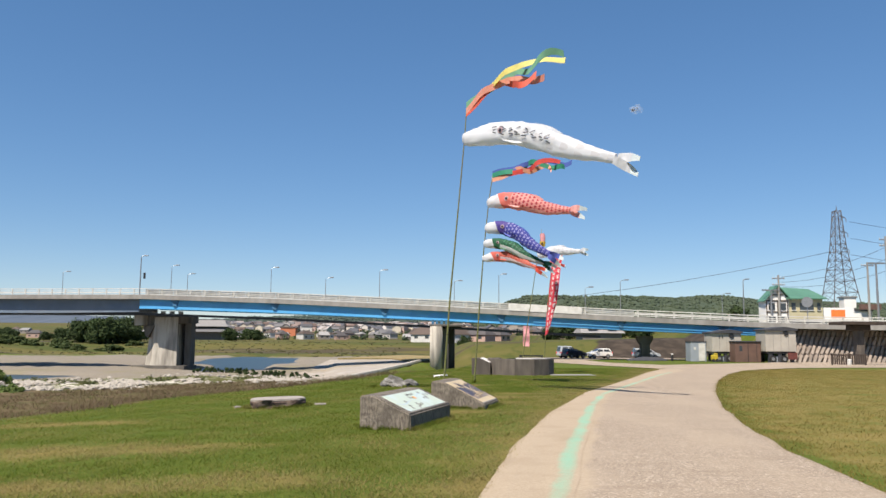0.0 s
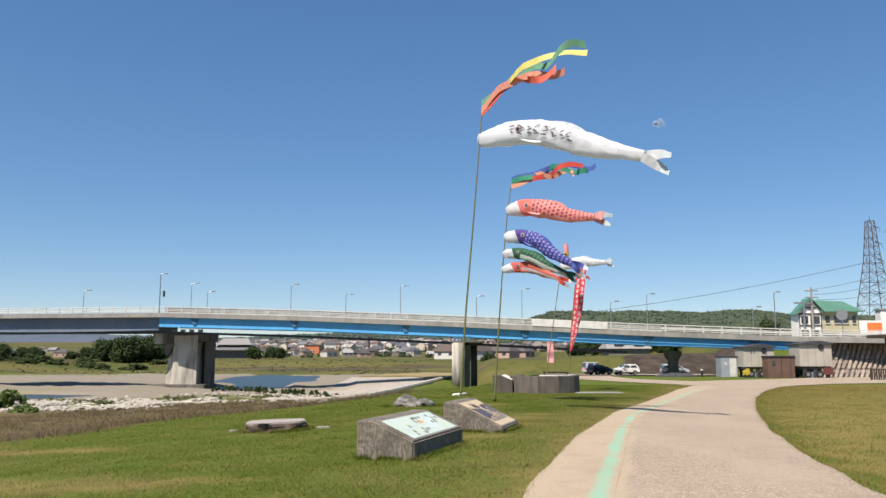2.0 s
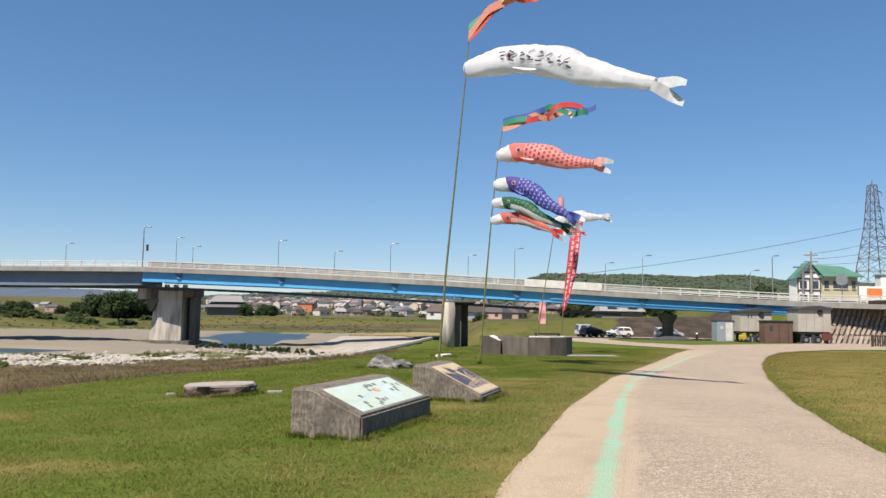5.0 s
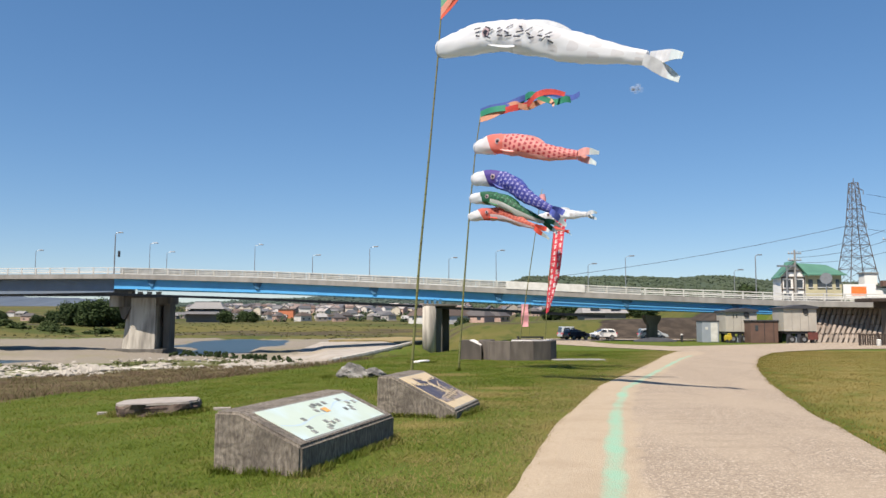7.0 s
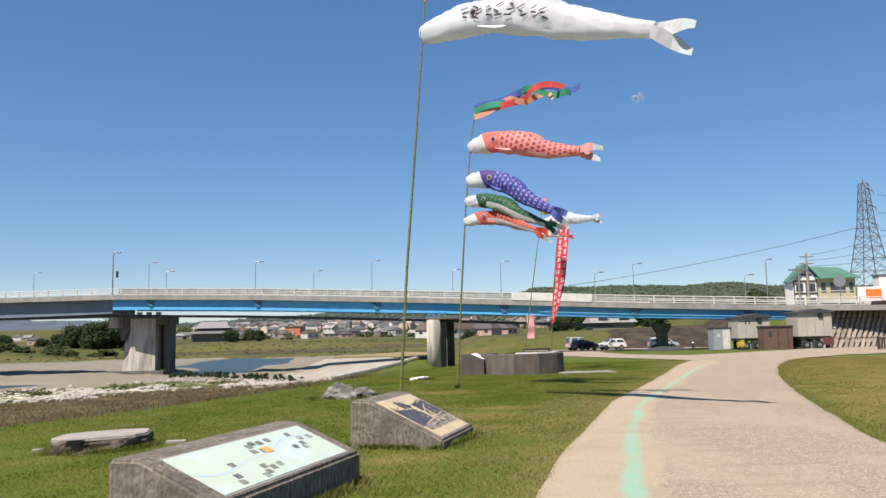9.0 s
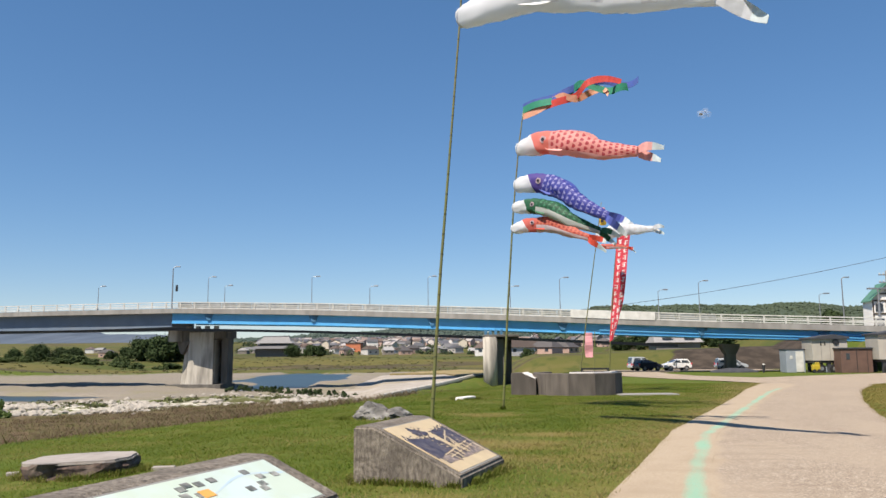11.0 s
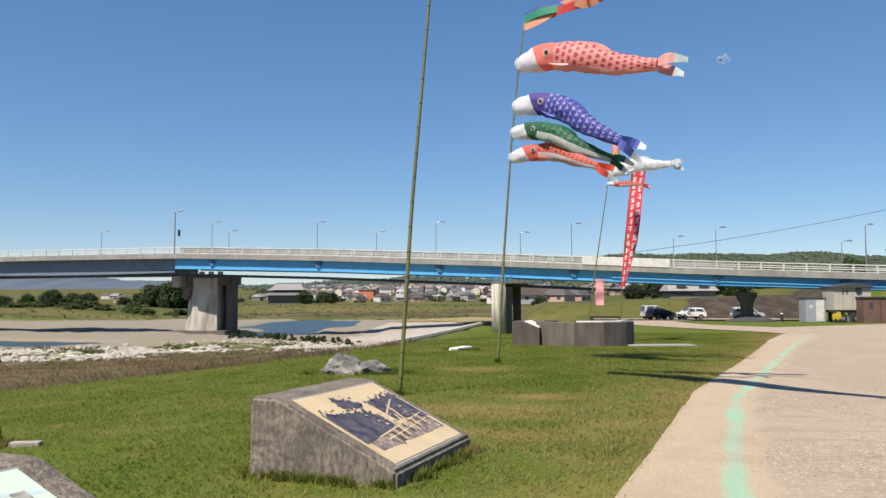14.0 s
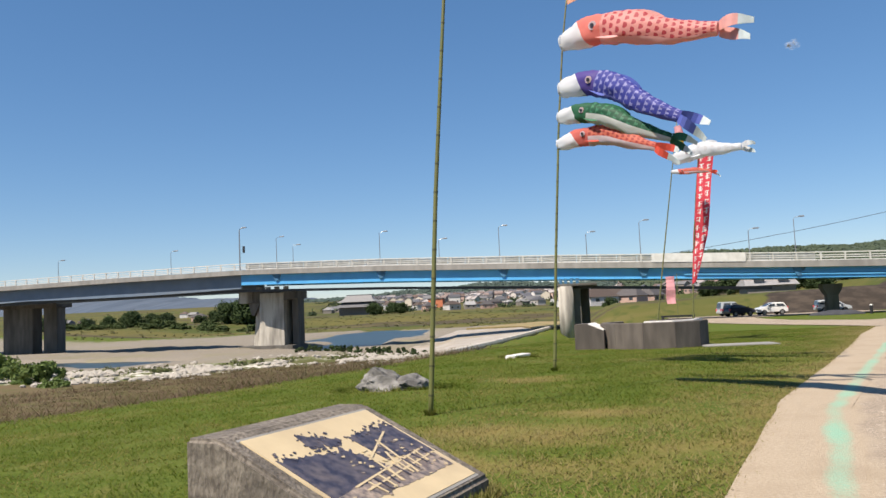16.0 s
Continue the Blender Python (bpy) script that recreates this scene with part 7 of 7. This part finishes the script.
photo(ragged((0.26, 0.02), (0.36, 0.40), 42, 0.05, 1) + ragged((0.30, 0.44), (0.60, 0.55), 24, 0.05, 2) + ragged((0.68, 0.46), (0.72, 0.02), 30, 0.03, 3), M_photo_dark, 0.009, "photo_wood")
photo(ragged((0.08, 0.30), (0.24, 0.52), 24, 0.05, 4) + ragged((0.30, 0.48), (0.26, 0.28), 24, 0.05, 6), M_photo_dark, 0.0095, "photo_tree_top")
photo(ragged((0.24, 0.58), (0.22, 0.98), 36, 0.05, 7) + ragged((0.66, 0.98), (0.56, 0.60), 30, 0.05, 8), M_photo_dark, 0.009, "photo_bank")
photo(ragged((0.66, 0.06), (0.60, 0.96), 42, 0.04, 9) + ragged((0.84, 0.96), (0.84, 0.06), 42, 0.04, 10), M_photo_pale, 0.0085, "photo_river")


def stroke(a, b, w, material, lift=0.0125, name="photo_beam"):
    d = Vector((b[0] - a[0], b[1] - a[1])).normalized() * w
    nx, ny = -d.y, d.x
    photo([(a[0] + nx, a[1] + ny), (b[0] + nx, b[1] + ny), (b[0] - nx, b[1] - ny), (a[0] - nx, a[1] - ny)], material, lift, name)


for a, b in (((0.30, 0.86), (0.52, 0.50)), ((0.36, 0.72), (0.78, 0.66)), ((0.50, 0.52), (0.80, 0.50)), ((0.70, 0.20), (0.58, 0.94)), ((0.76, 0.24), (0.66, 0.96)), ((0.50, 0.66), (0.72, 0.58))):
    stroke(a, b, 0.008, M_photo_sky)
rnd = random.Random(6)
for k in range(12):
    v = 0.30 + 0.055 * k
    stroke((0.64 - 0.012 * k + 0.06, v), (0.80 - 0.012 * k + 0.04, v + rnd.uniform(-0.03, 0.03)), 0.007, M_photo_dark if k % 2 else M_photo_sky, 0.014)
for sg, w in ((0.068, 0.012), (run2 - 0.058, 0.014)):
    block(s2, sg - w, sg + w, 0.115, 1.625, M_fascia, sl2, 0.262, 0.64, 0.001, "panel_edge")

# leafy edges and pale flecks of the photograph
rnd = random.Random(21)
for k in range(90):
    t = rnd.random()
    if k % 3 == 0:
        c = (0.26 + 0.10 * t + rnd.uniform(-0.06, 0.04), 0.03 + 0.40 * t)
    elif k % 3 == 1:
        c = (rnd.uniform(0.07, 0.28), rnd.uniform(0.27, 0.50))
    else:
        c = (0.26 - 0.04 * t + rnd.uniform(-0.06, 0.05), 0.56 + 0.42 * t)
    r = rnd.uniform(0.006, 0.017)
    photo([(c[0] + r * rnd.uniform(0.4, 1.2) * math.cos(a), c[1] + 0.9 * r * rnd.uniform(0.4, 1.2) * math.sin(a)) for a in (0, 0.9, 1.8, 2.7, 3.6, 4.5, 5.4)], M_photo_dark, 0.0105 + 0.00003 * k, "photo_leaf")
for k in range(60):
    c = (rnd.uniform(0.40, 0.66), rnd.uniform(0.34, 0.95)) if k % 3 else (rnd.uniform(0.66, 0.86), rnd.uniform(0.10, 0.95))
    r = rnd.uniform(0.006, 0.02)
    photo([(c[0] + r * rnd.uniform(0.3, 1.2) * math.cos(a), c[1] + 1.4 * r * rnd.uniform(0.3, 1.2) * math.sin(a)) for a in (0, 1.0, 2.1, 3.1, 4.2, 5.2)], M_photo_pale if k % 2 else M_photo_sky, 0.0115 + 0.00002 * k, "photo_fleck")

# brush lettering along the white carp
M_brush = plain_cloth("black_brush_ink", (0.025, 0.025, 0.04), 0.1)
hw1 = Vector((*HEAD1, 0)).normalized()
sw1 = Vector((hw1.y, -hw1.x, 0))
rnd = random.Random(11)
for k in range(8):
    i = round(50 * (0.24 + 0.055 * k))
    c = white_ctr[i]
    bm = bmesh.new()
    for s in range(3):
        a0 = rnd.uniform(-0.05, 0.05)
        zc = 0.16 - 0.10 * s + rnd.uniform(-0.02, 0.02)
        ln = rnd.uniform(0.05, 0.10)
        sl = rnd.uniform(-0.05, 0.05)
        rr = 0.36 * 0.99
        for (da, dz, db, dz2) in ((a0 - ln, zc - sl, a0 + ln, zc + sl), (a0 + 0.02, zc + 0.05, a0 - 0.02, zc - 0.07)):
            q = []
            for ax, zz, th in ((da, dz, 0.016), (db, dz2, 0.016), (db, dz2, -0.016), (da, dz, -0.016)):
                zz2 = zz + th
                off = 0.70 * math.sqrt(max(0.0, rr * rr - zz2 * zz2)) + 0.022
                q.append(bm.verts.new(c + hw1 * (ax + th * 0.4) + sw1 * off + Vector((0, 0, zz2))))
            bm.faces.new(q)
    part("lettering", bm, M_brush, white_carp)


# ---- grass ----
def blades(name, label, n, region, h0, h1, w, colours, seed, lean=0.35, dried=False):
    rnd = np.random.RandomState(seed)
    x, y = region(rnd, n)
    n = len(x)
    z = terrain(x, y)
    a = rnd.uniform(0, 2 * np.pi, n)
    h = rnd.uniform(h0, h1, n)
    ww = w * rnd.uniform(0.6, 1.4, n) * (1 + np.maximum(0, y - 12) * 0.03)
    reach = h * lean * rnd.uniform(0.6, 1.4, n)
    lx, ly = -np.sin(a) * reach, np.cos(a) * reach
    v = np.empty((n, 3, 3))
    v[:, 0] = np.stack([x - np.cos(a) * ww, y - np.sin(a) * ww, z - 0.002], -1)
    v[:, 1] = np.stack([x + np.cos(a) * ww, y + np.sin(a) * ww, z - 0.002], -1)
    v[:, 2] = np.stack([x + lx, y + ly, z + h], -1)
    me = bpy.data.meshes.new(name)
    me.vertices.add(3 * n)
    me.vertices.foreach_set("co", v.ravel())
    me.loops.add(3 * n)
    me.loops.foreach_set("vertex_index", np.arange(3 * n, dtype=np.int32))
    me.polygons.add(n)
    me.polygons.foreach_set("loop_start", np.arange(0, 3 * n, 3, dtype=np.int32))
    me.update()
    if dried:
        at = me.attributes.new("dry", "FLOAT", "POINT")
        at.data.foreach_set("value", np.repeat(dry_at(x, y), 3).astype(np.float32))
    m = bpy.data.materials.new(name)
    m.use_nodes = True
    nt = m.node_tree
    nn, l = nt.nodes, nt.links
    bsdf = nn["Principled BSDF"]
    bsdf.inputs["Roughness"].default_value = 0.6
    bsdf.inputs["Specular IOR Level"].default_value = 0.15
    geo = nn.new("ShaderNodeNewGeometry")
    co = nn.new("ShaderNodeTexCoord")
    nz = nn.new("ShaderNodeTexNoise")
    nz.inputs["Scale"].default_value, nz.inputs["Detail"].default_value = 0.55, 4
    l.new(co.outputs["Object"], nz.inputs["Vector"])
    ad = nn.new("ShaderNodeMath")
    ad.operation = "MULTIPLY_ADD"
    ad.inputs[1].default_value = 0.58
    l.new(geo.outputs["Random Per Island"], ad.inputs[0])
    sh = nn.new("ShaderNodeMapRange")
    sh.inputs["From Min"].default_value, sh.inputs["From Max"].default_value = 0.36, 0.66
    sh.inputs["To Max"].default_value = 0.42
    l.new(nz.outputs["Fac"], sh.inputs["Value"])
    l.new(sh.outputs["Result"], ad.inputs[2])
    fac = ad.outputs["Value"]
    if dried:
        da = nn.new("ShaderNodeAttribute")
        da.attribute_name = "dry"
        dm = nn.new("ShaderNodeMath")
        dm.operation = "MULTIPLY_ADD"
        dm.inputs[1].default_value = 0.95
        l.new(da.outputs["Fac"], dm.inputs[0])
        l.new(fac, dm.inputs[2])
        fac = dm.outputs["Value"]
    cr = nn.new("ShaderNodeValToRGB")
    els = cr.color_ramp.elements
    els[0].position, els[0].color = 0.0, (*colours[0], 1)
    els[1].position, els[1].color = 1.0, (*colours[-1], 1)
    for k, c in enumerate(colours[1:-1]):
        e = els.new((k + 1) / (len(colours) - 1))
        e.color = (*c, 1)
    l.new(fac, cr.inputs["Fac"])
    l.new(cr.outputs["Color"], bsdf.inputs["Base Color"])
    tr = nn.new("ShaderNodeBsdfTranslucent")
    l.new(cr.outputs["Color"], tr.inputs["Color"])
    ms = nn.new("ShaderNodeMixShader")
    ms.inputs["Fac"].default_value = 0.45
    l.new(bsdf.outputs["BSDF"], ms.inputs[1])
    l.new(tr.outputs["BSDF"], ms.inputs[2])
    l.new(ms.outputs["Shader"], nn["Material Output"].inputs["Surface"])
    me.materials.append(m)
    return tagged(new(name, me), label, "grass", kind="stuff")


def path_left(y):
    return np.interp(y, [p[0] for p in PATH_L], [p[1] for p in PATH_L])


def path_right(y):
    return np.interp(y, [p[0] for p in PATH_R], [p[1] for p in PATH_R])


def in_block(x, y, S, rot, depth, length):
    c, s = math.cos(math.radians(rot)), math.sin(math.radians(rot))
    dx, dy = x - S[0], y - S[1]
    u, v = dx * c + dy * s, -dx * s + dy * c
    return (u > -0.02) & (u < depth + 0.02) & (v > -0.02) & (v < length + 0.02)


def lawn_left(rnd, n):
    y = np.where(rnd.uniform(0, 1, n) < 0.88, 4 + 52 * rnd.uniform(0, 1, n) ** 1.7, rnd.uniform(-9, 4, n))
    lo = edge_x(y) - 0.5
    hi = path_left(y) + 0.02 + 0.16 * np.abs(rnd.normal(0, 1, n)) * (rnd.uniform(0, 1, n) < 0.3)
    x = lo + (hi - lo) * rnd.uniform(0, 1, n) ** 0.8
    keep = ~in_block(x, y, S1, rot1, 0.96, 2.65) & ~in_block(x, y, S2, rot2, 1.32, 1.74)
    keep &= np.hypot(x - 4.6, y - 42.6) > 1.75
    return x[keep], y[keep]


def lawn_right(rnd, n):
    y = np.where(rnd.uniform(0, 1, n) < 0.85, 4 + 52 * rnd.uniform(0, 1, n) ** 1.5, rnd.uniform(-9, 4, n))
    x = path_right(y) - 0.14 * np.abs(rnd.normal(0, 1, n)) + 16 * rnd.uniform(0, 1, n) ** 1.4
    return x, y


def noise_keep(x, y):
    return np.sin(x * 1.3 + 0.6 * np.sin(y)) * np.sin(y * 0.9 + 1.1 * np.sin(x * 0.5)) > -0.75


def weed_bank(rnd, n):
    y = 8 + 75 * rnd.uniform(0, 1, n) ** 1.2
    x = edge_x(y) + 0.7 * np.sin(0.9 * y) * np.sin(0.37 * y) + rnd.normal(0, 0.45, n) - 0.5 - 34 * rnd.uniform(0, 1, n) ** 1.2
    keep = (y < bar_y(x) - 2.5) & ~((y > 46) & (x > -6.5))
    keep &= noise_keep(x, y)
    return x[keep], y[keep]


GRASS = [(0.060, 0.100, 0.010), (0.092, 0.132, 0.015), (0.140, 0.155, 0.030), (0.250, 0.205, 0.080)]
DRY = [(0.110, 0.118, 0.024), (0.165, 0.140, 0.036), (0.225, 0.170, 0.050), (0.275, 0.212, 0.076)]
WEED = [(0.072, 0.092, 0.024), (0.112, 0.094, 0.048), (0.142, 0.100, 0.066), (0.175, 0.132, 0.088)]
blades("grass", "short mown green grass with dry patches", 600000, lawn_left, 0.012, 0.046, 0.0050, GRASS, 1, 1.9, True)
blades("grass", "short dry yellowish mown grass", 240000, lawn_right, 0.012, 0.042, 0.0050, DRY, 2, 1.7)
blades("weeds", "tall dry brown weeds on the river bank", 150000, weed_bank, 0.05, 0.30, 0.009, WEED, 3, 1.3)


def tufts_at_feet(rnd, n):
    """Uncut grass round the feet of the sign blocks, the stone table, the rocks, the ring and the poles."""
    xs, ys = [], []
    for S, rot, d, ln in ((S1, rot1, 0.96, 2.65), (S2, rot2, 1.32, 1.74)):
        c, q = math.cos(math.radians(rot)), math.sin(math.radians(rot))
        k = n // 4
        along = rnd.uniform(0, 2 * (d + ln), k)
        out = 0.015 + np.abs(rnd.normal(0, 0.05, k))
        u = np.select([along < d, along < d + ln, along < 2 * d + ln], [along, d + out, 2 * d + ln - along], -out)
        v = np.select([along < d, along < d + ln, along < 2 * d + ln], [-out, along - d, ln + out], 2 * (d + ln) - along)
        xs.append(S[0] + u * c - v * q)
        ys.append(S[1] + u * q + v * c)
    for cx, cy, rx, ry, share_ in ((-4.0, 20.75, 0.74, 0.58, 5), (-1.2, 29.5, 1.0, 0.5, 8), (POLE1[0][0], POLE1[0][1], 0.05, 0.05, 40), (POLE2[0][0], POLE2[0][1], 0.05, 0.05, 40), (0.35, 38.7, 0.5, 0.5, 12)):
        k = n // share_
        a = rnd.uniform(0, 2 * np.pi, k)
        r = 1 + np.abs(rnd.normal(0, 0.10, k))
        xs.append(cx + rx * r * np.cos(a))
        ys.append(cy + ry * r * np.sin(a))
    x, y = np.concatenate(xs), np.concatenate(ys)
    keep = np.sin(9 * x + 3 * np.sin(5 * y)) * np.sin(8 * y + 2 * np.sin(6 * x)) > -0.35
    return x[keep], y[keep]


def lawn_tufts(rnd, n):
    x, y = lawn_left(rnd, n)
    keep = np.sin(3.1 * x + 1.7 * np.sin(2.3 * y)) * np.sin(2.7 * y + 1.9 * np.sin(2.9 * x)) > 0.25
    return x[keep], y[keep]


blades("grass_tufts", "longer uncut grass round the stone feet", 26000, tufts_at_feet, 0.03, 0.11, 0.005, GRASS, 7, 0.7, True)
blades("grass_tufts", "slightly longer tufts in the mown lawn", 260000, lawn_tufts, 0.025, 0.065, 0.0045, [(0.072, 0.122, 0.012), (0.108, 0.158, 0.018), (0.160, 0.185, 0.036), (0.270, 0.235, 0.095)], 8, 1.1, True)
